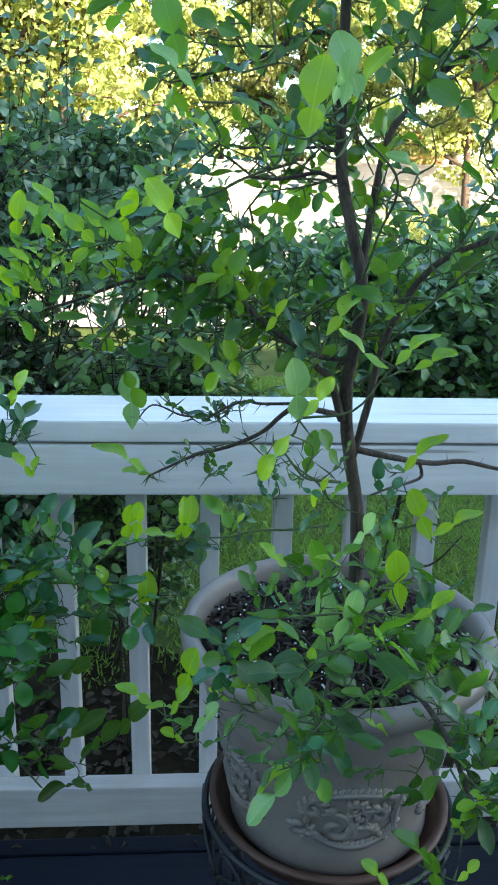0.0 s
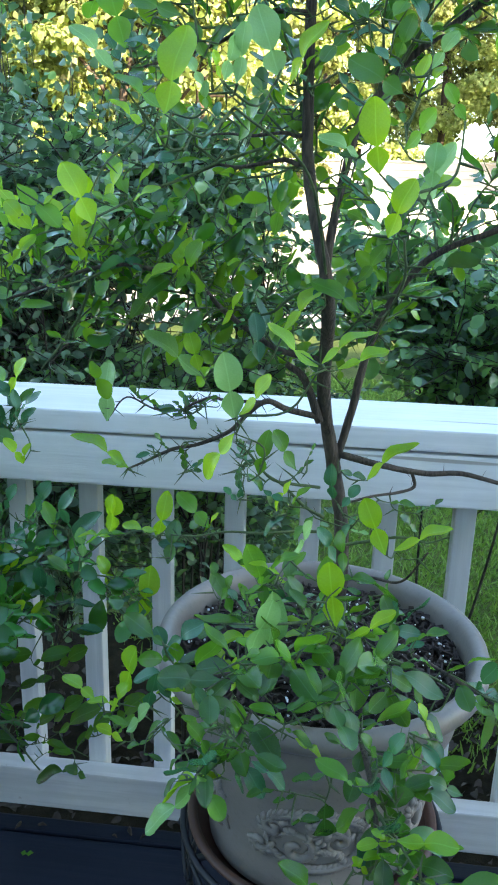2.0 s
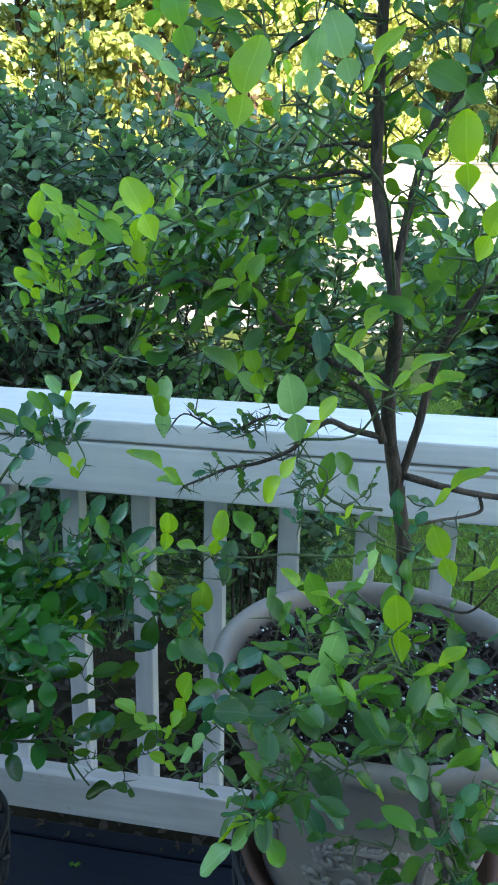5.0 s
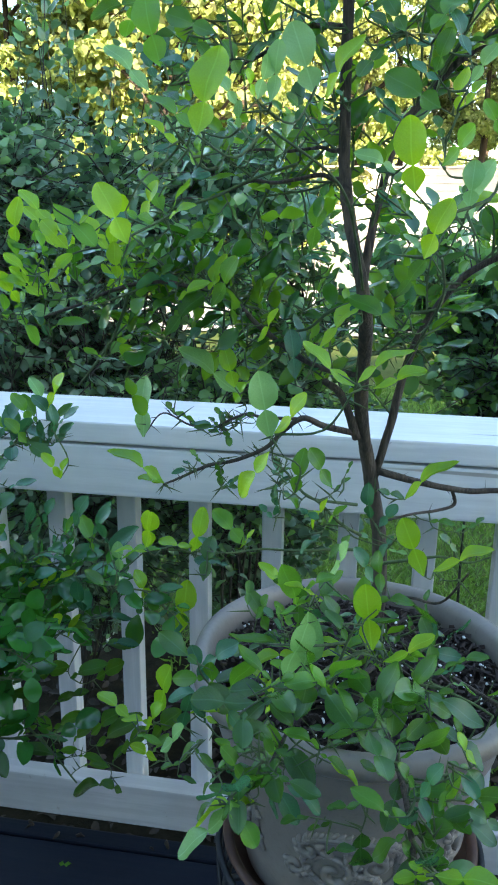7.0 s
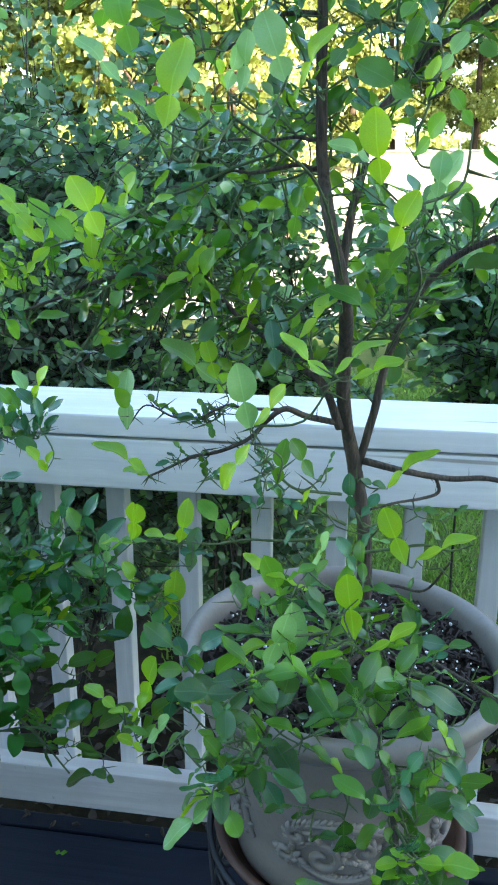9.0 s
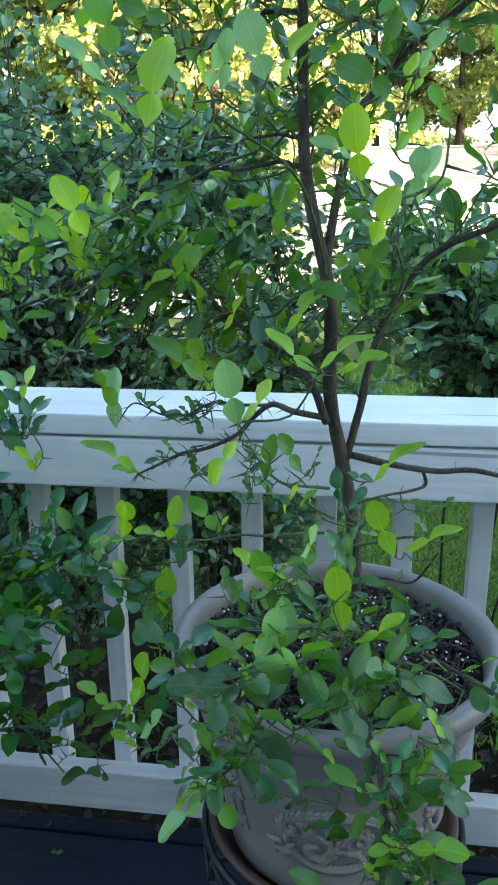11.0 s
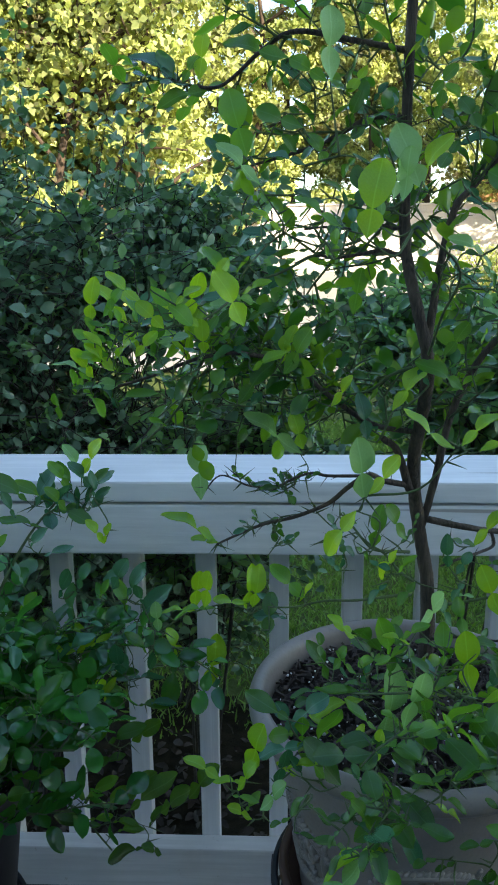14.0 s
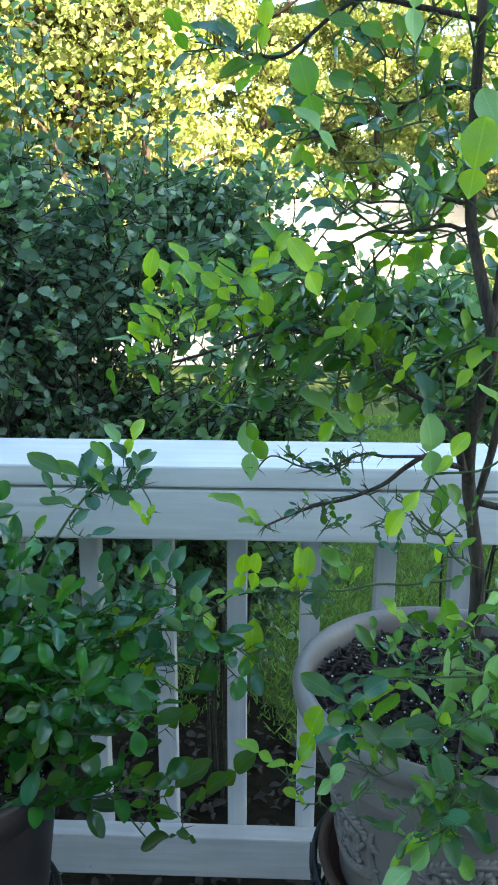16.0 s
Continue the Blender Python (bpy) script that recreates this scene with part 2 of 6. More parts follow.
def tube(bm, pts, radii, sides=8, knob=0.0, close=False):
    """A round bar along pts. radii: one for each point."""
    pts = [Vector(q) for q in pts]
    rings, ref = [], None
    n = len(pts)
    for i, q in enumerate(pts):
        d = (pts[(i + 1) % n] - pts[i - 1]) if close else pts[min(i + 1, n - 1)] - pts[max(i - 1, 0)]
        d = d.normalized() if d.length > 1e-9 else Vector((0, 0, 1))
        if ref is None:
            ref = d.orthogonal()
        ref = (ref - d * ref.dot(d))
        ref = ref.normalized() if ref.length > 1e-6 else d.orthogonal().normalized()
        side = d.cross(ref)
        ring = []
        for k in range(sides):
            a = 2 * math.pi * k / sides
            r = radii[i] * (1 + knob * noise.noise(q * 60 + Vector((math.cos(a), math.sin(a), 0)) * 1.3))
            ring.append(bm.verts.new(q + (ref * math.cos(a) + side * math.sin(a)) * r))
        rings.append(ring)
    for i in range(n if close else n - 1):
        a, b = rings[i], rings[(i + 1) % n]
        for k in range(sides):
            bm.faces.new((a[k], a[(k + 1) % sides], b[(k + 1) % sides], b[k]))
    if not close:
        bm.faces.new(rings[0][::-1])
        bm.faces.new(rings[-1])


def lathe(bm, profile, at, sides=72, wobble=0.0):
    rings = []
    for r, z in profile:
        rings.append([bm.verts.new((at[0] + r * (1 + wobble * noise.noise(Vector((math.cos(2 * math.pi * k / sides), math.sin(2 * math.pi * k / sides), z * 9)))) * math.cos(2 * math.pi * k / sides),
                                    at[1] + r * math.sin(2 * math.pi * k / sides), at[2] + z)) for k in range(sides)])
    for a, b in zip(rings, rings[1:]):
        for k in range(sides):
            bm.faces.new((a[k], a[(k + 1) % sides], b[(k + 1) % sides], b[k]))
    return rings


def cloud_mesh(name, centres, along, normal, length, width, material, fold=0.25, parent=None, quad=False):
    """Many small folded leaves in one mesh; arrays, one row for each leaf."""
    c, u, w = (np.asarray(a, float) for a in (centres, along, normal))
    u = u / np.linalg.norm(u, axis=1, keepdims=True)
    s = np.cross(u, w)
    s /= np.maximum(np.linalg.norm(s, axis=1, keepdims=True), 1e-6)
    w = np.cross(s, u)
    L, W = np.asarray(length)[:, None], np.asarray(width)[:, None]
    e = w * W * fold
    rows = [c, c + u * L * 0.16 + s * W * 0.3 + e * 0.6, c + u * L * 0.48 + s * W * 0.5 + e, c + u * L * 0.82 + s * W * 0.32 + e * 0.4 - w * L * 0.05, c + u * L - w * L * 0.12,
            c + u * L * 0.82 - s * W * 0.32 + e * 0.4 - w * L * 0.05, c + u * L * 0.48 - s * W * 0.5 + e, c + u * L * 0.16 - s * W * 0.3 + e * 0.6, c + u * L * 0.5 + w * L * 0.03]
    n = len(c)
    if quad:
        rows = [c, c + u * L * 0.45 + s * W * 0.5 + w * W * fold, c + u * L, c + u * L * 0.45 - s * W * 0.5 + w * W * fold]
    v = np.stack(rows, 1).reshape(-1, 3)
    k = np.arange(n)[:, None] * 9
    if quad:
        k = np.arange(n)[:, None] * 4
        f = k + np.array([0, 1, 2, 3])
    else:
        f = np.concatenate([k + np.array(q) for q in ([0, 1, 2, 8], [8, 2, 3, 4], [8, 4, 5, 6], [0, 8, 6, 7])], 1).reshape(-1, 4)
    me = bpy.data.meshes.new(name)
    me.vertices.add(len(v))
    me.vertices.foreach_set("co", v.ravel())
    me.loops.add(f.size)
    me.loops.foreach_set("vertex_index", f.ravel())
    me.polygons.add(len(f))
    me.polygons.foreach_set("loop_start", np.arange(len(f)) * 4)
    me.polygons.foreach_set("use_smooth", np.ones(len(f), bool))
    me.update(calc_edges=True)
    me.materials.append(material)
    ob = new(name, me)
    ob.parent = parent
    return ob


rng = np.random.default_rng(7)

# ---- ground, deck, railing ----
RAIL_Y, BAL_Y = 1.364, 1.402
GROUND = -0.45
bm = bmesh.new()
xs = np.concatenate([np.linspace(-400, -14, 8), np.linspace(-12, 12, 61), np.linspace(14, 400, 8)])
ys = np.concatenate([np.linspace(-400, -8, 8), np.linspace(-6, 26, 81), np.linspace(30, 400, 8)])


def ground_z(x, y):
    z = GROUND + 0.03 * noise.noise(Vector((x * 0.8, y * 0.8, 0)))
    return z + 0.055 * max(0.0, min(y, 40) - 9.0)


grid = [[bm.verts.new((x, y, ground_z(x, y))) for x in xs] for y in ys]
for j in range(len(ys) - 1):
    for i in range(len(xs) - 1):
        bm.faces.new((grid[j][i], grid[j][i + 1], grid[j + 1][i + 1], grid[j + 1][i]))
tagged(obj("ground", bm, EARTH), "lawn earth, shaded near the deck and sunlit beyond", "ground", kind="structure")

deck = empty("deck", (0, 0, 0))
tagged(deck, "dark blue-grey painted wooden deck floor", "deck", kind="structure")
for k in range(26):
    y1 = 1.379 - 0.1445 * k
    bm = bmesh.new()
    box(bm, (-3.2, y1 - 0.139, -0.036 - 0.0006 * (k % 3)), (3.4, y1, -0.0006 * (k % 3)), 0.004)
    part("plank", bm, DECK, deck, smooth=False)
bm = bmesh.new()
box(bm, (-3.2, 1.384, -0.24), (3.4, 1.422, 0.002), 0.004)
part("rim_board", bm, DECK, deck, "dark painted rim board at the deck's edge", smooth=False)
for x in (-2.4, -0.9, 0.9, 2.4):
    bm = bmesh.new()
    box(bm, (x - 0.045, 1.28, GROUND - 0.2), (x + 0.045, 1.37, -0.04), 0.004)
    part("joist_post", bm, DECK, deck)

railing = empty("railing", (0, RAIL_Y, 0))
tagged(railing, "white painted wooden deck railing with square balusters", "railing", kind="structure")


def rail_part(name, lo, hi, material, bevel=0.004, label=""):
    bm = bmesh.new()
    box(bm, [a - b for a, b in zip(lo, (0, RAIL_Y, 0))], [a - b for a, b in zip(hi, (0, RAIL_Y, 0))], bevel)
    return part(name, bm, material, railing, label, smooth=False)


rail_part("cap", (-3.2, RAIL_Y - 0.003, 0.8475), (3.4, RAIL_Y + 0.17, 0.884), WHITE_X, 0.004, "flat white cap board, worn at its edges")
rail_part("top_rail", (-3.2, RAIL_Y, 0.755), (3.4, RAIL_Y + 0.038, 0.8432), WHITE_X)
rail_part("bottom_rail", (-3.2, RAIL_Y, 0.081), (3.4, RAIL_Y + 0.038, 0.169), WHITE_LOW, 0.004, "grimy off-white bottom rail, its low shade put into the paint")
first = None
for k in range(-24, 26):
    x = -0.07 + 0.128 * k
    if first is None:
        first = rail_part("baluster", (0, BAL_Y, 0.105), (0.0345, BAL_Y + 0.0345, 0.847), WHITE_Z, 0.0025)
        first.location.x = x
    else:
        ob = new("baluster", first.data)
        ob.parent, ob.location = railing, (x, 0, 0)

# ---- unseen house behind the camera, its height set so its shade lies on the deck ----
house = tagged(empty("house", (0, -2.6, GROUND)), "unseen house behind the deck, pale blue-grey siding assumed for bounce light", "house", kind="structure")
bm = bmesh.new()
box(bm, (-14, -7.0, 0), (14, 0, 6.2), 0.01)
part("wall", bm, HOUSE, house)
bm = bmesh.new()
for z, y0, y1 in ((6.2, 0.4, -7.4),):
    a = [bm.verts.new(p) for p in ((-14.4, y0, z), (14.4, y0, z), (14.4, -3.5, z + 1.2), (-14.4, -3.5, z + 1.2), (14.4, y1, z), (-14.4, y1, z))]
    bm.faces.new((a[0], a[1], a[2], a[3]))
    bm.faces.new((a[3], a[2], a[4], a[5]))
    bm.faces.new((a[1], a[0], a[5], a[4]))
    bm.faces.new((a[0], a[3], a[5]))
    bm.faces.new((a[1], a[4], a[2]))
part("roof", bm, ROOFING, house, smooth=False)

# ---- far side: sunlit yard, neighbour's wall, woods ----
def strip(name, pts, lift, material, label, category):
    """A flat patch of ground cover inside the outline pts, draped on the ground."""
    bm = bmesh.new()
    (x0, x1), (y0, y1) = ((min(p[i] for p in pts), max(p[i] for p in pts)) for i in (0, 1))
    nx, ny = max(4, int((x1 - x0) / 0.05)), max(4, int((y1 - y0) / 0.05))
    vs = {}

    def inside(x, y):
        hit = False
        for (ax, ay), (bx, by) in zip(pts, pts[1:] + pts[:1]):
            if (ay > y) != (by > y) and x < (bx - ax) * (y - ay) / (by - ay) + ax:
                hit = not hit
        return hit

    def vert(i, j):
        if (i, j) not in vs:
            x, y = x0 + (x1 - x0) * i / nx, y0 + (y1 - y0) * j / ny
            vs[i, j] = bm.verts.new((x, y, ground_z(x, y) + lift))
        return vs[i, j]

    for i in range(nx):
        for j in range(ny):
            u, v = x0 + (x1 - x0) * (i + 0.5) / nx, y0 + (y1 - y0) * (j + 0.5) / ny
            if inside(u + 0.1 * math.sin(9 * v), v + 0.12 * math.sin(7 * u) + 0.06 * math.sin(23 * u)):
                bm.faces.new((vert(i, j), vert(i + 1, j), vert(i + 1, j + 1), vert(i, j + 1)))
    return tagged(obj(name, bm, material), label, category, kind="structure")


bm = bmesh.new()
rows = []
for j in range(49):
    t = j / 48
    y = 10.2 + 13.5 * t
    rows.append([bm.verts.new((x, y, ground_z(x, y) + 0.03)) for x in np.linspace(-7.0 + 4.2 / (1 + math.exp(-60 * (t - 0.14))) - 0.6 * t, 9 + 2 * t, 13)])
for p, q in zip(rows, rows[1:]):
    for i in range(12):
        bm.faces.new((p[i], p[i + 1], q[i + 1], q[i]))
tagged(obj("driveway", bm, CONCRETE), "sunlit pale concrete driveway", "driveway", kind="structure")
# Mulch by the deck; its far left part stands for shaded lawn under shrubs.
strip("mulch_bed", [(-3.5, 1.2), (3.6, 1.2), (3.6, 2.5), (2.2, 2.4), (1.2, 2.45), (0.5, 2.4), (0.2, 2.5), (-0.1, 2.75), (-0.5, 3.05), (-3.5, 3.3)], 0.012, MULCH, "dark mulch bed along the deck, spread on where lawn is only shaded", "mulch bed")

garden_wall = tagged(empty("boundary_wall", (1.6, 24.0, ground_z(3, 24) - 0.3)), "sunlit white boarded boundary wall across the yard", "wall", kind="structure")
for k in range(11):
    bm = bmesh.new()
    box(bm, (-4.6, 0.0, 0.2 * k), (7.6, 0.06, 0.2 * k + 0.198), 0.006, 1)
    for v in bm.verts:
        if v.co.y < 0.03:
            v.co.y -= 0.03 * (1 - (v.co.z - 0.2 * k) / 0.2)
    part("siding_board", bm, SIDING, garden_wall, smooth=False)
bm = bmesh.new()
box(bm, (-4.66, -0.08, 2.2), (7.66, 0.12, 2.25), 0.01)
part("coping", bm, SIDING, garden_wall, smooth=False)

# brown boarded shed that shows above the wall
shed = tagged(empty("shed", (7.4, 30.0, ground_z(7.4, 30) - 0.1)), "brown wooden boarded shed behind the wall", "shed")
for k in range(9):
    bm = bmesh.new()
    box(bm, (0.15 * k, 0, 0), (0.15 * k + 0.145, 0.03 + 0.01 * (k % 2), 3.1), 0.004, 1)
    part("board", bm, CEDAR, shed, smooth=False)
bm = bmesh.new()
box(bm, (-0.1, -0.15, 3.1), (1.46, 2.0, 3.2), 0.01, 1)
part("roof", bm, ROOFING, shed, smooth=False)
bm = bmesh.new()
box(bm, (0, 0.05, 0), (1.35, 1.9, 3.1), 0.01, 1)
part("body", bm, CEDAR, shed, smooth=False)
bin_ = tagged(empty("yard_bin", (4.35, 16.0, ground_z(4.35, 16))), "teal plastic yard bin", "bin")
bm = bmesh.new()
lathe(bm, [(0.0, 0.0), (0.17, 0.0), (0.2, 0.02), (0.24, 0.5), (0.255, 0.5), (0.255, 0.53), (0.23, 0.53), (0.2, 0.1)], (0, 0, 0), 24)
part("tub", bm, TEAL, bin_)


def rand_dirs(n, up=0.4):
    d = rng.normal(size=(n, 3))
    d[:, 2] = np.abs(d[:, 2]) * 0.6 + up
    return d


def ball(n, centre, radii, shell=0.55):
    """Points in an ellipsoid, thicker towards its skin."""
    d = rng.normal(size=(n, 3))
    d /= np.linalg.norm(d, axis=1, keepdims=True)
    r = shell + (1 - shell) * rng.random(n) ** 0.7
    return np.array(centre) + d * r[:, None] * np.array(radii)


def woods_tree(x, y, h, spread, leaves, seed, low=0.15, dark=0.25):
    """A leafy tree: leaning tapered trunk, limbs, and a crown of many clumps."""
    rd = random.Random(seed)
    zg = ground_z(x, y)
    root = tagged(empty("tree", (x, y, zg)), "sunlit yellow-green leafy tree at the yard's edge", "tree", "woods")
    bm = bmesh.new()
    line = smooth_line([(0, 0, -0.2), (rd.gauss(0, 0.15), 0.1, h * 0.3), (rd.gauss(0, 0.3), 0.1, h * 0.6), (rd.gauss(0, 0.5), 0, h)], 5)
    tube(bm, line, [0.11 * (1 - 0.85 * i / len(line)) * h / 7 for i in range(len(line))], 9, 0.25)
    part("trunk", bm, FAR_BARK, root)
    cs = []
    for k in range(16):
        i = int(len(line) * rd.uniform(0.25, 0.95))
        p = line[min(i, len(line) - 1)]
        a = rd.uniform(0, 2 * math.pi)
        e = p + np.array([math.cos(a) * spread * rd.uniform(0.5, 1), math.sin(a) * spread * rd.uniform(0.4, 0.8), rd.uniform(0.2, 1.4)])
        bm = bmesh.new()
        tube(bm, smooth_line([p, (p + e) / 2 + np.array([0, 0, 0.25]), e], 4), [0.05 * (1 - 0.09 * j) for j in range(9)], 6, 0.2)
        part("limb", bm, FAR_BARK, root)
        cs += [e, (p + e) / 2 + np.array([rd.gauss(0, 0.4), rd.gauss(0, 0.4), rd.gauss(0, 0.4)])]
    for k in range(38):
        a, rr = rd.uniform(0, 2 * math.pi), spread * math.sqrt(rd.random())
        cs.append(np.array([rr * math.cos(a), rr * math.sin(a) * 0.7, h * rd.uniform(low, 1.02)]))
    n = int(0.72 * leaves) // len(cs)
    cent, spr = np.repeat(np.array(cs), n, 0), np.repeat(np.array([[rd.uniform(0.26, 0.6), rd.uniform(0.22, 0.42), rd.uniform(0.12, 0.24)] for _ in cs]), n, 0)
    off = rng.normal(size=(len(cent), 3))
    off *= np.minimum(1.0, 1.6 / np.linalg.norm(off, axis=1, keepdims=True))
    pts = cent + off * spr
    # Whole clumps get the shaded leaf, for dark gaps in the crown.
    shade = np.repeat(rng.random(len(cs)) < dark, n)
    keep = pts[:, 2] > 0.05
    pts, shade, off = pts[keep], shade[keep], off[keep]
    m = len(pts)
    al = rng.normal(size=(m, 3)) + np.array([0, -0.2, -0.5])
    no = off * 0.8 + rng.normal(size=(m, 3)) * 0.42 + np.array([0.1, -0.3, 0.45])
    L = rng.uniform(0.09, 0.19, m)
    for s, material in ((~shade, TREE_LEAF), (shade, TREE_SHADED)):
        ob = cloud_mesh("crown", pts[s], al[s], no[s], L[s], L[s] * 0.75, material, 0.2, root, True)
        tagged(ob, kind="stuff")


SPOTS = ((-3.5, 14.6, 7.5, 2.4, 5000, 0.45, 0.5), (-2.3, 14.8, 8, 2, 6000, 0.4, 0.4), (-3.1, 15, 7, 2.2, 4000, 0.5, 0.5),
         (-7.8, 17, 8, 2.6, 40000, 0.04, 0.25), (-6.3, 18.6, 9, 2.6, 36000, 0.04, 0.35), (-4.9, 16, 7.5, 2.5, 46000, 0.04, 0.3),
         (-4.2, 17, 8, 2.4, 52000, 0.04, 0.3), (-0.5, 25.8, 10.5, 3.2, 46000, 0.12, 0.3))
BACK = ((-5, 21.5, 10, 3, 26000, 0.04, 0.5), (3.2, 28.5, 9.5, 3.2, 46000, 0.3, 0.3), (7.2, 22, 8, 2.8, 26000, 0.2, 0.3),
         (10.5, 21, 8, 2.6, 10000, 0.1, 0.3), (-3.4, 24, 11, 3.4, 34000, 0.05, 0.6), (0.8, 31, 12, 3.8, 34000, 0.05, 0.6),
         (6, 33, 12, 4, 26000, 0.1, 0.6), (-8.5, 25, 11, 3.6, 20000, 0.05, 0.6), (11.5, 31, 12, 3.6, 8000, 0.05, 0.6),
         (4.2, 37, 14, 4.6, 30000, 0.1, 0.4), (8.6, 28, 11, 3.6, 22000, 0.15, 0.4))
for i, (x, y, h, sp, n, low, dark) in enumerate(SPOTS + BACK):
    woods_tree(x, y, h, sp, n, 40 + i, low, dark)


def small_bush(x, y, r, h, n, material, label, size=0.06):
    zg = ground_z(x, y)
    root = tagged(empty("bush", (x, y, zg)), label, "bush")
    for k in range(7):
        a = 2 * math.pi * k / 7
        bm = bmesh.new()
        tube(bm, smooth_line([(0.05 * math.cos(a), 0.05 * math.sin(a), -0.05), (0.3 * r * math.cos(a), 0.3 * r * math.sin(a), h * 0.5), (0.7 * r * math.cos(a), 0.7 * r * math.sin(a), h * 0.85)], 3), [0.015 - 0.0015 * j for j in range(7)], 5)
        part("stem", bm, FAR_BARK, root)
    pts = np.concatenate([ball(n // 5, (rng.normal() * r * 0.4, rng.normal() * r * 0.3, h * rng.uniform(0.4, 0.75)), (r * 0.6, r * 0.5, h * 0.33), 0.5) for _ in range(5)])
    m = len(pts)
    L = rng.uniform(0.6, 1.3, m) * size
    tagged(cloud_mesh("foliage", pts, rng.normal(size=(m, 3)) + (0, 0, 0.4), rand_dirs(m), L, L * 0.6, material, 0.2, root, True), kind="stuff")


for i, (x, y, r, h, n) in enumerate(((-5.4, 13.6, 1.5, 2.2, 8000), (-3.4, 13.2, 1.4, 1.9, 9000), (-3.6, 13.8, 1.3, 2.3, 12000), (-3.5, 15.6, 1.0, 2.3, 9000), (-1.45, 15.2, 0.8, 2.4, 4000), (6.4, 15.5, 1.3, 1.5, 4000))):
    small_bush(x, y, r, h, n, TREE_LEAF, "sunlit yellow-green thicket under the trees", 0.12)
small_bush(2.75, 13.0, 0.75, 0.75, 1600, TREE_LEAF, "sunlit yellow-green low bush beside the driveway")
small_bush(3.6, 13.2, 0.7, 1.55, 3600, TREE_LEAF, "sunlit yellow-green low bush by the yard")
small_bush(1.5, 12.4, 0.5, 0.4, 900, TREE_LEAF, "small sunlit bush at the driveway's edge")


# ---- shrubs just past the railing ----
def shrub(x, y, lo, hi, rad, n, stems, label, seed, young=0.12, size=0.034, wand=0, open_low=0.0, tilt=0.0, least=0.55, thin=((-0.27, 0.90, 0.24, 0.11, 0.93), (-0.72, 0.84, 0.16, 0.09, 0.93), (-0.28, 1.02, 0.42, 0.17, 0.62))):
    """A shrub of arching stems, each with side twigs that carry the leaves."""
    rd = random.Random(seed)
    zg = ground_z(x, y)
    root = tagged(empty("shrub", (x, y, zg)), label, "shrub", "hedge past the railing")
    tw = bmesh.new()
    pts, al, mains = [], [], []
    for k in range(stems + wand):
        a = 2 * math.pi * (k + rd.random()) / stems
        rr = math.sqrt(rd.random())
        top = np.array([rad[0] * rr * math.cos(a), rad[1] * rr * math.sin(a), (lo + (hi - lo) * rd.uniform(least, 1.0)) - zg])
        top[2] -= tilt * top[0]
        if k >= stems:
            top[2] = hi + rd.uniform(0.05, 0.32) - zg - tilt * top[0]
        base = np.array([0.04 * math.cos(a), 0.04 * math.sin(a), -0.03])
        if k >= 5:
            base = mains[k % 5] + np.array([0, 0, rd.uniform(-0.08, 0.1)])
        mid = base * 0.5 + top * 0.5 + np.array([rd.gauss(0, 0.05), rd.gauss(0, 0.05), 0.12])
        line = smooth_line([base, mid, top], 9)
        if k < 5:
            low = [q for q in line if q[2] + zg > lo] or line[-1:]
            mains.append(low[0].copy())
        bm = bmesh.new()
        tube(bm, line, [(0.0055 if k < 5 else 0.0035) * (1 - 0.8 * i / len(line)) for i in range(len(line))], 6, 0.2)
        part("stem", bm, TWIG_DARK, root)
        if k >= stems:
            for j in range(int(len(line) * 0.45), len(line)):
                for e in range(6):
                    d = np.array([rd.gauss(0, 0.8), rd.gauss(0, 0.8), rd.uniform(0.1, 0.9)])
                    pts.append(line[j] + d * 0.035 + np.array([0, 0, rd.uniform(-0.02, 0.02)]))
                    al.append(d)
            continue
        m = n // stems
        side = max(4, m // 11)
        for s in range(side):
            t = (open_low if k < 5 else 0.1) + (1 - (open_low if k < 5 else 0.1)) * rd.random() ** 0.75
            p = line[min(len(line) - 1, int(t * (len(line) - 1)))]
            ln = rd.uniform(0.12, 0.32) if p[2] + zg < hi - 0.25 else rd.uniform(0.05, 0.17)
            d = np.array([rd.gauss(0, 1), rd.gauss(0, 1), rd.gauss(0.25, 0.6)])
            d /= np.linalg.norm(d)
            e = p + d * ln
            if e[2] < lo - zg:
                continue
            if any(abs(e[0] + x - cx) < rx and abs(e[2] + zg - cz) < rz and rd.random() < pr for cx, cz, rx, rz, pr in thin):
                continue
            q = (p + e) / 2 + np.array([rd.gauss(0, 0.02), rd.gauss(0, 0.02), 0.02])
            ln3 = smooth_line([p, q, e], 2)
            tube(tw, ln3, [0.0022, 0.002, 0.0016, 0.0013, 0.0009][:len(ln3)], 4)
            for j in range(11):
                u = (j + 1) / 11
                c = p * (1 - u) ** 2 + 2 * q * u * (1 - u) + e * u * u
                pts.append(c)
                al.append(d * 0.6 + np.array([rd.gauss(0, 0.8), rd.gauss(0, 0.8), rd.gauss(0.1, 0.6)]))
    tagged(part("brushwood", tw, TWIG_DARK, root), kind="stuff")
    pts, al = np.array(pts), np.array(al)
    ok = pts[:, 1] + y > RAIL_Y + 0.19
    pts, al = pts[ok], al[ok]
    m = len(pts)
    no = rng.normal(size=(m, 3)) * 0.75 + np.array([0, -0.15, 0.9])
    L = rng.uniform(0.6, 1.25, m) * size
    # young: share of leaves in the paler tone that carries painted highlights
    sel = rng.random(m) < young
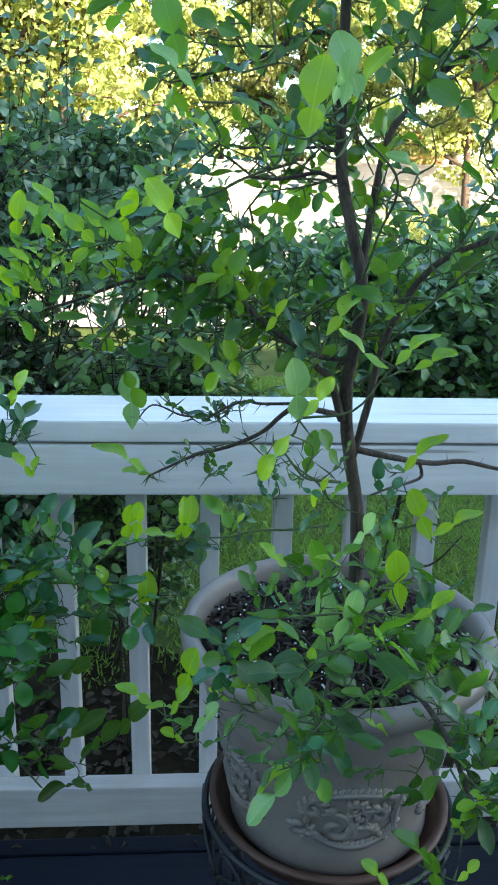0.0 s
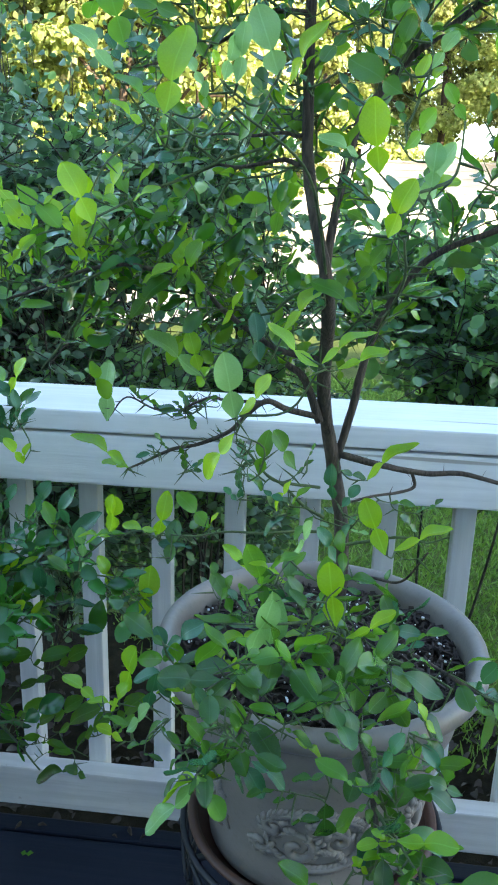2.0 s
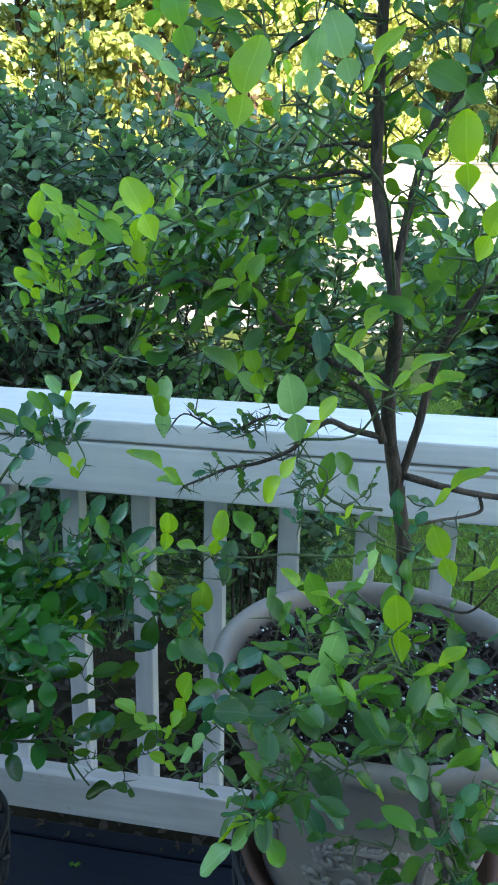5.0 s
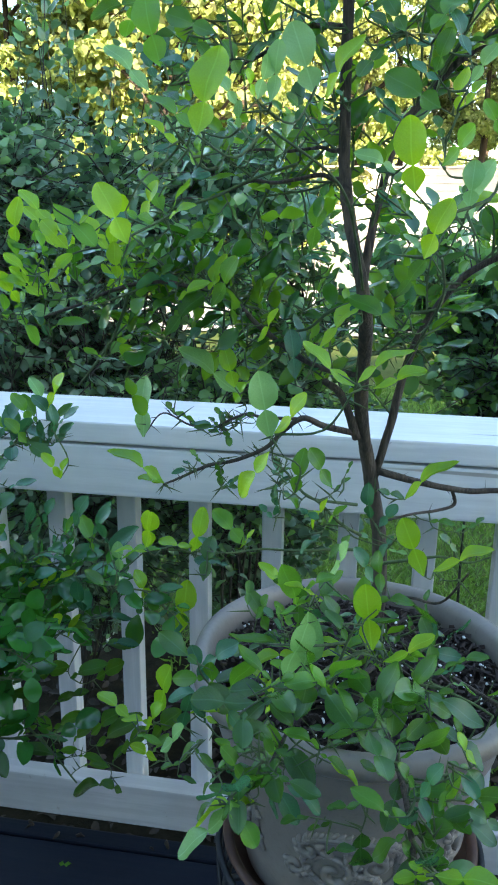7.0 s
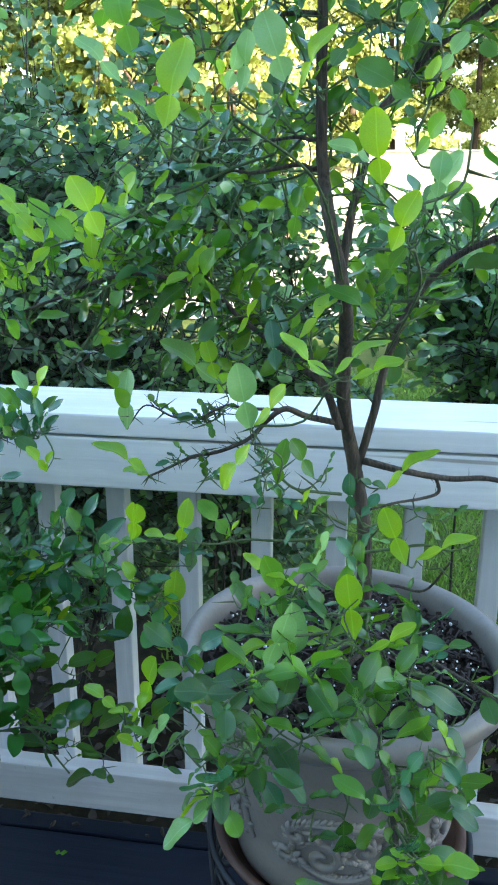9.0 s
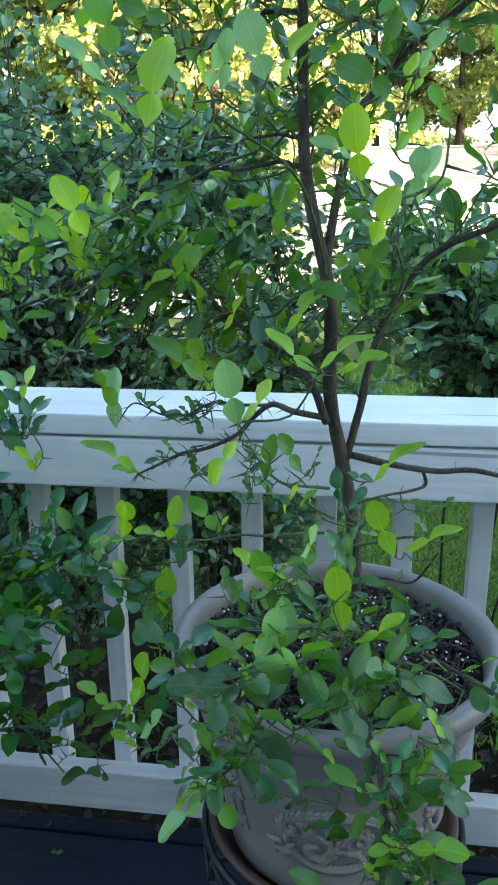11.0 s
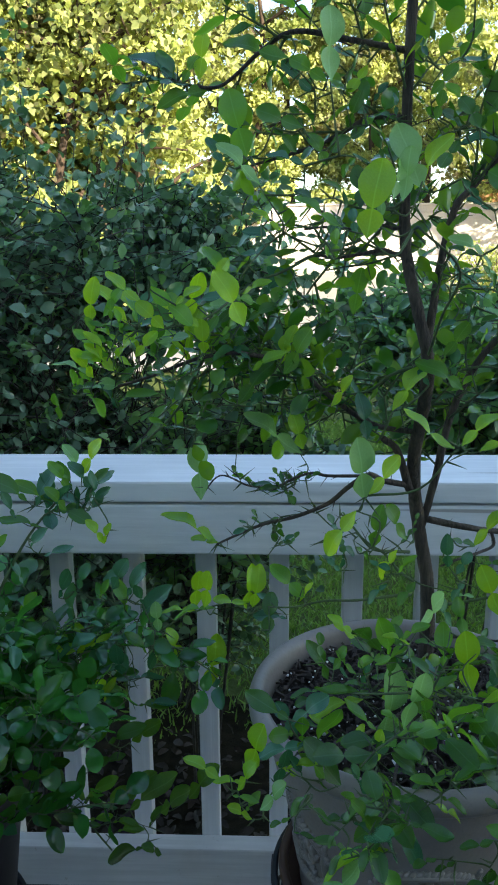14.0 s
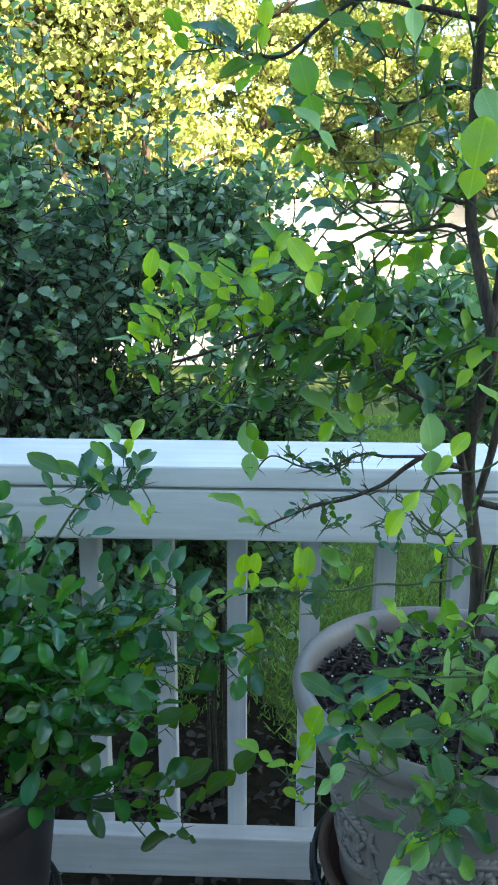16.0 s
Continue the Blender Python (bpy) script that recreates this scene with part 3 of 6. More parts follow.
    for s, material in ((~sel, SHRUB_LEAF), (sel, SHRUB_YOUNG_GLEAM)):
        tagged(cloud_mesh("foliage", pts[s], al[s], no[s], L[s], L[s] * rng.uniform(0.6, 0.85, int(s.sum())), material, 0.22, root), kind="stuff")


shrub(-0.68, 2.12, 0.0, 1.50, (0.54, 0.36), 62000, 52, "tall dark grey-green leafy shrub past the railing", 1, 0.18, 0.029, 15, 0.2, 0.36, 0.66)
shrub(-1.35, 2.35, 0.0, 1.52, (0.6, 0.5), 17000, 28, "tall dark grey-green leafy shrub past the railing", 2, 0.12, 0.030, 4, 0.2)
shrub(-0.32, 2.75, -0.3, 0.62, (0.62, 0.3), 9000, 22, "low dark leafy shrub under the railing's height", 9, 0.05, 0.036, 0, 0.1)
shrub(-0.18, 2.2, 0.22, 1.17, (0.34, 0.32), 8500, 18, "low dense green shrub past the railing", 3, 0.65, 0.033, 0, 0.45)
shrub(-0.17, 2.3, 0.98, 1.24, (0.27, 0.28), 7000, 20, "grey-green leafy shrub at the tall shrub's foot", 12, 0.3, 0.031, 4, 0.3, 0.6, 0.5)
shrub(0.52, 2.2, 0.54, 1.13, (0.46, 0.36), 13000, 22, "low dense green shrub past the railing", 4, 0.65, 0.033, 0, 0.55)
shrub(1.0, 2.25, 0.46, 1.15, (0.46, 0.38), 12000, 22, "low dense green shrub past the railing", 5, 0.65, 0.033, 0, 0.5)
shrub(1.65, 2.3, 0.25, 1.2, (0.5, 0.4), 6000, 16, "low dense green shrub past the railing", 6, 0.65, 0.034, 0, 0.3)

# lawn blades where the railing lets the lawn be seen, thinning out towards the bed
n = 120000
gx, gy = rng.uniform(-1.6, 2.8, n), 1.75 + 6.0 * rng.random(n) ** 1.25
edge = np.clip((gy - 2.05 - 0.2 * np.sin(5 * gx) + 0.12 * np.sin(13 * gx) - 0.9 * np.clip(0.3 - gx, 0, 0.6)) / 1.2, 0.0, 1)
ok = rng.random(n) < edge ** 0.8 * (edge > 0.2)
gx, gy, edge = gx[ok], gy[ok], edge[ok]
n = len(gx)
gz = np.array([ground_z(a, b) for a, b in zip(gx, gy)])
L = rng.uniform(0.03, 0.075, n)
d = np.stack([rng.normal(0, 0.8, n), rng.normal(0, 0.8, n), np.ones(n)], 1)
tagged(cloud_mesh("grass", np.stack([gx, gy, gz], 1), d, rng.normal(size=(n, 3)), L, np.full(n, 0.008), GRASS, 0.1, None, True), "shaded green lawn grass", "grass", kind="stuff")
n = 3000
gx, gy = rng.uniform(-2.0, 2.4, n), rng.uniform(1.44, 2.6, n)
gz = np.array([ground_z(a, b) for a, b in zip(gx, gy)]) + 0.02
L = rng.uniform(0.02, 0.055, n)
tagged(cloud_mesh("leaf_litter", np.stack([gx, gy, gz], 1), rng.normal(size=(n, 3)) * (1, 1, 0.25), rng.normal(size=(n, 3)) * (0.5, 0.5, 0.2) + (0, 0, 1), L, L * 0.5, DEAD_LEAF, 0.3), "dry leaf litter on the mulch", "leaf litter", kind="stuff")

# ---- the large pot on its stand ----
PX, PY, PB = 0.232, 1.006, 0.452
pot = tagged(empty("flower_pot", (PX, PY, PB)), "large taupe resin pot with a rolled rim and scroll relief", "pot")
prof = [(0.0, 0.012), (0.116, 0.012), (0.118, 0.0), (0.127, 0.0), (0.131, 0.005), (0.130, 0.013), (0.1275, 0.018), (0.133, 0.06), (0.141, 0.11), (0.150, 0.16), (0.157, 0.195),
        (0.161, 0.212), (0.165, 0.224), (0.172, 0.235), (0.182, 0.2425), (0.191, 0.248), (0.1960, 0.255), (0.1968, 0.263), (0.194, 0.271), (0.188, 0.2755), (0.181, 0.275), (0.176, 0.270), (0.1735, 0.262), (0.171, 0.245), (0.166, 0.19)]
bm = bmesh.new()
lathe(bm, prof[:12], (0, 0, 0), 96)
pot_body = part("body", bm, POT, pot)
bm = bmesh.new()
lathe(bm, prof[11:], (0, 0, 0), 96)
part("rim", bm, POT, pot, "smooth rolled rim")


def pot_r(z):
    return np.interp(z, [p[1] for p in prof[6:12]], [p[0] for p in prof[6:12]])


def on_pot(a, z, lift=0.0):
    r = pot_r(z) + lift
    return (r * math.sin(a), -r * math.cos(a), z)


def scroll(bm, a0, z0, size, turn, flip, rad=0.0045):
    """A spiral scroll lying on the pot's wall, its eye at (a0, z0), edged with small lobed leaves."""
    pts, radii = [], []
    for i in range(24):
        t = i / 23
        ang = turn + flip * t * 8.6
        d = size * (0.10 + 0.90 * t ** 1.1)
        c, s = math.cos(ang), math.sin(ang)
        pts.append(on_pot(a0 + d * c / 0.14, z0 + d * s, 0.0012))
        radii.append(rad * (0.55 + 0.75 * math.sin(math.pi * min(1, t * 1.05))))
        if i > 8 and i % 2 == 0:
            tx, tz = -s * flip * 0.8 + c * 0.6, c * flip * 0.8 + s * 0.6
            frond(bm, a0 + d * 1.1 * c / 0.14, z0 + d * 1.1 * s, tx * 0.011 / 0.14, tz * 0.011, 0.0042)
    tube(bm, pts, radii, 6)


def frond(bm, a0, z0, da, dz, w):
    """One lobed leaf of the relief, half sunk in the wall."""
    ts = np.linspace(0, 1, 6)
    pts = [on_pot(a0 + da * t, z0 + dz * t, 0.0005 + 0.0015 * math.sin(3.1 * t)) for t in ts]
    tube(bm, pts, [w * (0.3 + 0.7 * math.sin(0.4 + 2.5 * t)) for t in ts], 6)


def band(bm, a0, z0, aw, zh, t0, t1, w, flip):
    """A leafy band bent along part of an oval: a rounded bar set with overlapping lobes."""
    ts = np.linspace(t0, t1, 22)
    at = [(a0 + aw * math.cos(t), z0 + zh * math.sin(t)) for t in ts]
    tube(bm, [on_pot(a, z, 0.0015) for a, z in at], [w * (0.45 + 0.6 * math.sin(math.pi * i / 21)) for i in range(22)], 6)
    for i in range(1, 21):
        (a, z), (p, q) = at[i], at[i - 1]
        da, dz = a - p, z - q
        for s in (-1, 1):
            frond(bm, a, z, da * 1.6 - s * dz / 0.14 * 1.1 * flip, dz * 1.6 + s * da * 0.14 * 1.1 * flip, w * 0.62)


for k in range(5):
    a0 = -0.0 + 2 * math.pi * k / 5
    bm = bmesh.new()
    band(bm, a0 + 0.02, 0.094, 0.46, 0.043, 2.5, 0.35, 0.0052, 1)
    band(bm, a0 + 0.05, 0.092, 0.40, 0.040, 3.5, 6.0, 0.0056, -1)
    band(bm, a0 + 0.50, 0.098, 0.09, 0.040, 2.0, 4.3, 0.0044, 1)
    scroll(bm, a0 - 0.10, 0.082, 0.026, 0.4, 1, 0.0046)
    scroll(bm, a0 - 0.30, 0.108, 0.014, 2.2, -1, 0.0036)
    scroll(bm, a0 + 0.24, 0.098, 0.018, 2.6, 1, 0.004)
    scroll(bm, a0 + 0.04, 0.113, 0.012, 0.2, -1, 0.0034)
    scroll(bm, a0 - 0.42, 0.076, 0.013, 5.0, 1, 0.0036)
    for j in range(12):
        t = j / 11
        frond(bm, a0 - 0.02 + 0.34 * t, 0.074 + 0.012 * math.sin(5 * t), 0.055, 0.009 * math.cos(9 * t), 0.0045)
    part("relief", bm, POT, pot_body, "scrolled acanthus relief")

saucer = tagged(empty("saucer", (PX, PY, PB - 0.022)), "brown plastic saucer under the large pot", "saucer")
bm = bmesh.new()
lathe(bm, [(0.0, 0.0), (0.128, 0.0), (0.135, 0.006), (0.150, 0.036), (0.146, 0.036), (0.131, 0.012), (0.0, 0.012)], (0, 0, 0), 80)
dish = part("dish", bm, SAUCER, saucer)
bm = bmesh.new()
lathe(bm, [(0.146, 0.0365), (0.150, 0.0365), (0.157, 0.039), (0.159, 0.043), (0.156, 0.047), (0.150, 0.046), (0.146, 0.042), (0.146, 0.0365)], (0, 0, 0), 80)
part("lip", bm, SAUCER, dish, "rolled brown lip")

stand = tagged(empty("plant_stand", (PX, PY, 0)), "black wrought iron plant stand with scrollwork", "plant stand")


def ring_bar(parent, name, r, z, rad):
    bm = bmesh.new()
    tube(bm, [(r * math.cos(a), r * math.sin(a), z) for a in np.linspace(0, 2 * math.pi, 65)[:-1]], [rad] * 64, 8, close=True)
    return part(name, bm, IRON, parent)


def stand_parts(parent, top, r):
    ring_bar(parent, "top_ring", r, top + 0.004, 0.0045)
    ring_bar(parent, "lower_ring", r - 0.008, top - 0.085, 0.0045)
    for k in range(16):
        a = 2 * math.pi * (k + 0.5) / 16
        bm = bmesh.new()
        pts = []
        for i in range(15):
            t = i / 14
            b = a + 0.16 * math.sin(2 * math.pi * t) * (1 if k % 2 else -1)
            pts.append(((r - 0.008 * t + 0.004) * math.cos(b), (r - 0.008 * t + 0.004) * math.sin(b), top - 0.083 * t))
        tube(bm, pts, [0.003] * 15, 6)
        part("scroll", bm, IRON, parent)
    for k in range(12):
        a = 2 * math.pi * k / 12
        bm = bmesh.new()
        tube(bm, [((r - 0.004) * math.cos(a + 0.10 * math.cos(u)), (r - 0.004) * math.sin(a + 0.10 * math.cos(u)), top - 0.042 + 0.026 * math.sin(u)) for u in np.linspace(0, 2 * math.pi, 17)[:-1]], [0.0028] * 16, 6, close=True)
        part("loop", bm, IRON, parent)
    for k in range(4):
        a = math.pi / 4 + math.pi / 2 * k + 0.15
        c, s = math.cos(a), math.sin(a)
        bm = bmesh.new()
        line = smooth_line([(r * c, r * s, top), ((r - 0.008) * c, (r - 0.008) * s, top - 0.09), ((r - 0.03) * c, (r - 0.03) * s, top * 0.5), ((r - 0.01) * c, (r - 0.01) * s, 0.06), ((r + 0.02) * c, (r + 0.02) * s, 0.006)], 5)
        tube(bm, line, [0.0055] * len(line), 8)
        part("leg", bm, IRON, parent)
    for k in range(2):
        a = math.pi / 2 * k + 0.4
        bm = bmesh.new()
        tube(bm, [((r - 0.006) * f * math.cos(a), (r - 0.006) * f * math.sin(a), top - 0.028 - 0.0055 * k) for f in (-1, 0, 1)], [0.0045] * 3, 8)
        part("cross_bar", bm, IRON, parent)


stand_parts(stand, PB + 0.001, 0.164)


def soil_thing(at, r, label):
    soil = tagged(empty("potting_soil", at), label, "soil", kind="stuff")
    bm = bmesh.new()
    rows = []
    for i in range(14):
        rr = r * (0.0005 + i / 13)
        rows.append([bm.verts.new((rr * math.cos(a), rr * math.sin(a), 0.008 * noise.noise(Vector((rr * math.cos(a), rr * math.sin(a), at[0])) * 28) - 0.004 * i / 13)) for a in np.linspace(0, 2 * math.pi, 57)[:-1]])
    for p, q in zip(rows, rows[1:]):
        for k in range(56):
            bm.faces.new((p[k], p[(k + 1) % 56], q[(k + 1) % 56], q[k]))
    part("earth", bm, SOIL, soil)
    chips, white = bmesh.new(), bmesh.new()
    for i in range(1500):
        rr, a = r * 0.97 * math.sqrt(random.random()), random.uniform(0, 2 * math.pi)
        m = pose(rr * math.cos(a), rr * math.sin(a), random.uniform(0.0, 0.007), random.gauss(0, 22), random.gauss(0, 22), random.uniform(0, 360))
        l, w, h = random.uniform(0.006, 0.019), random.uniform(0.0018, 0.0042), random.uniform(0.0012, 0.0025)
        v = [chips.verts.new(m @ Vector(p)) for p in ((-l / 2, -w / 2, -h), (l / 2, -w / 3, -h), (l / 2, w / 3, -h), (-l / 2, w / 2, -h), (-l / 2.4, -w / 3, h), (l / 2.3, -w / 4, h), (l / 2.5, w / 3, h), (-l / 2.2, w / 3, h))]
        for f in ((4, 5, 6, 7), (0, 1, 5, 4), (1, 2, 6, 5), (2, 3, 7, 6), (3, 0, 4, 7)):
            chips.faces.new([v[j] for j in f])
    patches = [(random.uniform(-0.7, 0.7) * r, random.uniform(-0.8, 0.4) * r) for _ in range(5)] + [(0.085, -0.115), (0.10, -0.10), (0.02, 0.12)]
    for i in range(330):
        if i < 230:
            rr, a = r * 0.96 * math.sqrt(random.random()), random.uniform(0, 2 * math.pi)
            x, y = rr * math.cos(a), rr * math.sin(a)
        else:
            c = patches[i % len(patches)]
            x, y = c[0] + random.gauss(0, 0.013), c[1] + random.gauss(0, 0.010)
        if math.hypot(x, y) > r * 0.96:
            continue
        s = random.uniform(0.0008, 0.0018) * (1.6 if random.random() < 0.12 else 1)
        res = bmesh.ops.create_icosphere(white, subdivisions=1, radius=s)
        for v in res["verts"]:
            v.co = v.co * random.uniform(0.75, 1.2) + Vector((x, y, 0.006))
    part("bark_chips", chips, CHIP, soil, "dark shredded bark chips", smooth=False)
    part("perlite", white, PERLITE, soil, "white perlite grains", smooth=False)


soil_thing((PX, PY, PB + 0.248), 0.1705, "dark potting soil with bark chips and white perlite")

# ---- the smaller dark pot beside it ----
QX, QY, QB = -0.415, 1.03, 0.335
pot2 = tagged(empty("flower_pot", (QX, QY, QB)), "plain dark taupe plastic pot with a flared rim", "pot")
bm = bmesh.new()
lathe(bm, [(0.0, 0.01), (0.10, 0.01), (0.105, 0.0), (0.112, 0.002), (0.118, 0.03), (0.138, 0.19)], (0, 0, 0), 80)
part("body", bm, POT_DARK, pot2)
bm = bmesh.new()
lathe(bm, [(0.138, 0.19), (0.150, 0.205), (0.156, 0.225), (0.158, 0.245), (0.155, 0.251), (0.149, 0.250), (0.147, 0.243), (0.140, 0.2)], (0, 0, 0), 80)
part("rim", bm, POT_DARK, pot2, "flared rim")
soil_thing((QX, QY, QB + 0.215), 0.141, "dark potting soil in the smaller pot")
stand2 = tagged(empty("plant_stand", (QX, QY, 0)), "black iron plant stand under the smaller pot", "plant stand")
stand_parts(stand2, QB - 0.006, 0.13)


# ---- citrus plants ----
def leaf_mesh(name, neck, wing, blade, fold, curl, twist, wave):
    """A leaf of two lobes, the winged stalk and the blade, one unit long, along +y, face up."""
    ys = [neck * q for q in (0.0, 0.06, 0.2, 0.4, 0.6, 0.8, 0.93, 1.0)] + [neck + (1 - neck) * q for q in (0.05, 0.15, 0.3, 0.47, 0.64, 0.8, 0.92, 0.98, 1.0)]
    v, f = [], []
    for y in ys:
        if y <= neck:
            w = 0.012 + wing * math.sin(math.pi * (y / neck) ** 1.5) ** 0.75 if 0 < y < neck else 0.012
        else:
            q = (y - neck) / (1 - neck)
            w = 0.004 + blade * math.sin(math.pi * min(1.0, q) ** (1.15 if neck < 0.3 else 1.04)) ** (0.66 if neck < 0.3 else 0.56) if q < 1 else 0.004
        zc = -curl * (y - 0.1) ** 2 + 0.035 * math.sin(9 * (y - neck)) * (1 if y > neck else 0.6)
        a = twist * (y - 0.3)
        for c in (-1, -0.55, 0, 0.55, 1):
            x = c * w
            z = abs(c) ** 1.1 * w * fold + wave * c * abs(c) * math.sin(19 * y + 2 * c)
            v.append((x * math.cos(a) - z * math.sin(a), y, zc + x * math.sin(a) + z * math.cos(a)))
    for i in range(len(ys) - 1):
        for k in range(4):
            a = 5 * i + k
            f.append((a, a + 1, a + 6, a + 5))
    me = bpy.data.meshes.new(name)
    me.from_pydata(v, [], f)
    me.polygons.foreach_set("use_smooth", [True] * len(me.polygons))
    return me


SHAPES = [(0.45, 0.142, 0.184, 0.30, 0.12, 0.15, 0.010), (0.42, 0.136, 0.176, 0.42, 0.30, -0.25, 0.014), (0.47, 0.150, 0.192, 0.26, -0.12, 0.25, 0.008),
          (0.38, 0.122, 0.184, 0.36, 0.38, 0.1, 0.012), (0.44, 0.148, 0.198, 0.3, 0.05, -0.35, 0.012), (0.46, 0.140, 0.186, 0.22, -0.22, -0.2, 0.010),
          (0.22, 0.070, 0.215, 0.36, 0.25, 0.2, 0.012), (0.26, 0.080, 0.2, 0.28, -0.15, -0.3, 0.010), (0.18, 0.055, 0.225, 0.42, 0.40, 0.15, 0.014), (0.24, 0.075, 0.21, 0.25, 0.1, 0.3, 0.010),
          (0.36, 0.158, 0.225, 0.24, 0.1, 0.1, 0.010), (0.42, 0.165, 0.212, 0.3, 0.2, -0.15, 0.012)]
DOUBLE, BROAD = 6, 10  # the first shapes have a stalk as broad as the blade, the next a narrow one, the last are broad all over
LEAVES = {}
for key, material in (("o", LEAF_OLD), ("m", LEAF_MID), ("n", LEAF_NEW), ("g", LEAF_SKY_SHEEN), ("p", LEAF_PALE)):
    LEAVES[key] = []
    for s in SHAPES:
        me = leaf_mesh("leaf", *s)
        me.materials.append(material)
        LEAVES[key].append(me)
LEAF_V = [np.array([v.co[:] for v in me.vertices]) for me in LEAVES["o"]]
LEAF_F = np.array([p.vertices[:] for p in LEAVES["o"][0].polygons])


def leaf_frame(base, along, normal, size):
    u = Vector(along).normalized()
    w = Vector(normal)
    s = u.cross(w)
    s = s.normalized() if s.length > 1e-5 else u.orthogonal().normalized()
    w = s.cross(u)
    return Matrix(((s.x * size, u.x * size, w.x * size, base[0]), (s.y * size, u.y * size, w.y * size, base[1]), (s.z * size, u.z * size, w.z * size, base[2]), (0, 0, 0, 1)))


class Plant:
    """Collects a citrus plant: woody branches as parts, single leaves as parts, the inner foliage joined."""

    def __init__(self, name, at, label, inner_mat):
        self.inner_mat = inner_mat
        self.root = tagged(empty(name, at), label, "citrus tree")
        self.at, self.fill, self.count, self.feet, self.wood = Vector(at), [], 0, [], []
        self.twigs = bmesh.new()

    def branch(self, pts, r0, r1, name="branch", material=None, sides=9, taper=1.0):
        line = smooth_line([(*p, 0) for p in pts], 6)
        n = len(line)
        bm = bmesh.new()
        tube(bm, [Vector(p[:3]) - self.at for p in line], [(r0 + (r1 - r0) * (i / (n - 1)) ** taper) for i in range(n)], sides, 0.18)
        made = [Vector(p[:3]) for p in line]
        self.wood.append((made, part(name, bm, material or BARK, self.root)))
        return made

    def leaf(self, base, along, normal, size, tone="o"):
        self.count += 1
        me = LEAVES[tone[0]][BROAD + self.count % 2 if tone[1:] == "b" else DOUBLE + self.count % (BROAD - DOUBLE) if tone[1:] else self.count % DOUBLE]
        ob = new("leaf", me)
        ob.parent = self.root
        ob.matrix_basis = leaf_frame(Vector(base) - self.at, along, normal, size)

    def place(self, leaves):
        """Single leaves, each from its stalk's foot to its tip; the digit tells how squarely it faces the deck, from 0 (edge on) to 9."""
        for x0, y0, z0, x1, y1, z1, look_ in leaves:
            b, t = Vector((x0, y0, z0)), Vector((x1, y1, z1))
            out = (Vector((0.15, 0.17, 1.3)) - b).normalized()
            u = (t - b).normalized()
            side = u.cross(out).normalized()
            if side.z < 0:
                side = -side
            if abs(side.z) < 0.3 and random.random() < 0.5:
                side = -side
            c = min(0.98, 0.30 + 0.078 * int(look_[1]))
            w = out * c + side * math.sqrt(1 - c * c) + Vector((random.gauss(0, 0.08), random.gauss(0, 0.08), random.gauss(0.05, 0.08)))
            self.leaf(b, u, w, (t - b).length, look_[0] + look_[2:])
            self.feet.append((b, u))

    def join_feet(self, wood):
        """Runs a thin twig from every single leaf's foot to the nearest wood or twig."""
        nodes = [Vector(p) for line in wood for p in line]
        todo = list(self.feet)
        near = [min((n - f).length for n in nodes) for f, _ in todo]
        src = [min(nodes, key=lambda n: (n - f).length) for f, _ in todo]
        while todo:
            i = min(range(len(todo)), key=lambda k: near[k])
            (f, d), a = todo.pop(i), src[i]
            near.pop(i), src.pop(i)
            gap = (f - a).length
            mid = (a + f) / 2 - d * min(gap, 0.05) * 0.2 + Vector((random.gauss(0, 0.06), random.gauss(0, 0.06), random.gauss(0, 0.06) - 0.05)) * min(gap, 0.08)
            line = self.twig([a, mid, f], 0.0007 + min(0.0009, gap * 0.008), 0.35, True)
            for q in line[1:]:
                for k, (g, _) in enumerate(todo):
                    dist = (q - g).length
                    if dist < near[k]:
                        near[k], src[k] = dist, q

    def inner(self, base, along, normal, size):
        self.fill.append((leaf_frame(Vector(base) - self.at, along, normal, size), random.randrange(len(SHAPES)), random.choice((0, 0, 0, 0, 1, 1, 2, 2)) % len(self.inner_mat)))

    def twig(self, pts, r, thorns=0.6, single=False):
        line = [Vector(p) for p in smooth_line(pts, 4)]
        n = len(line)
        bm = bmesh.new() if single else self.twigs
        tube(bm, [p - self.at for p in line], [r * (1 - 0.55 * i / n) for i in range(n)], 6)
        for i in range(1, n - 1):
            if random.random() < thorns * 0.6:
                d = (line[i + 1] - line[i - 1]).normalized()
                k = Vector((random.uniform(-1, 1), random.uniform(-0.6, 0.6), random.uniform(-1, 1)))
                k = (k - d * k.dot(d) * 0.7).normalized() * random.uniform(0.011, 0.026)
                tube(bm, [line[i] - self.at, line[i] + k * 0.5 - self.at, line[i] + k - self.at], [0.0011, 0.0007, 0.0001], 5)
        if single:
            part("twig", bm, TWIG, self.root)
        return line

    def spray(self, start, heading, length, leaves, size=0.05, r=0.0014, tones="ooom", joined=False, droop=0.25):
        """A twig from start with leaves set round it in turn."""
        h = Vector(heading).normalized()
        side = h.orthogonal().normalized()
        pts, p, d = [Vector(start)], Vector(start), h.copy()
        for i in range(4):
            d = (d + Vector((random.gauss(0, 0.16), random.gauss(0, 0.16), random.gauss(0, 0.13) - droop * 0.12))).normalized()
            p = p + d * length / 4
            pts.append(p.copy())
        line = self.twig(pts, r)
        for i in range(leaves):
            t = (i + 0.8) / leaves
            k = min(len(line) - 2, int(t * (len(line) - 1)))
            d = (line[k + 1] - line[k]).normalized()
            ang = i * 2.4 + random.uniform(-0.4, 0.4)
            out = Matrix.Rotation(ang, 3, d) @ d.orthogonal().normalized()
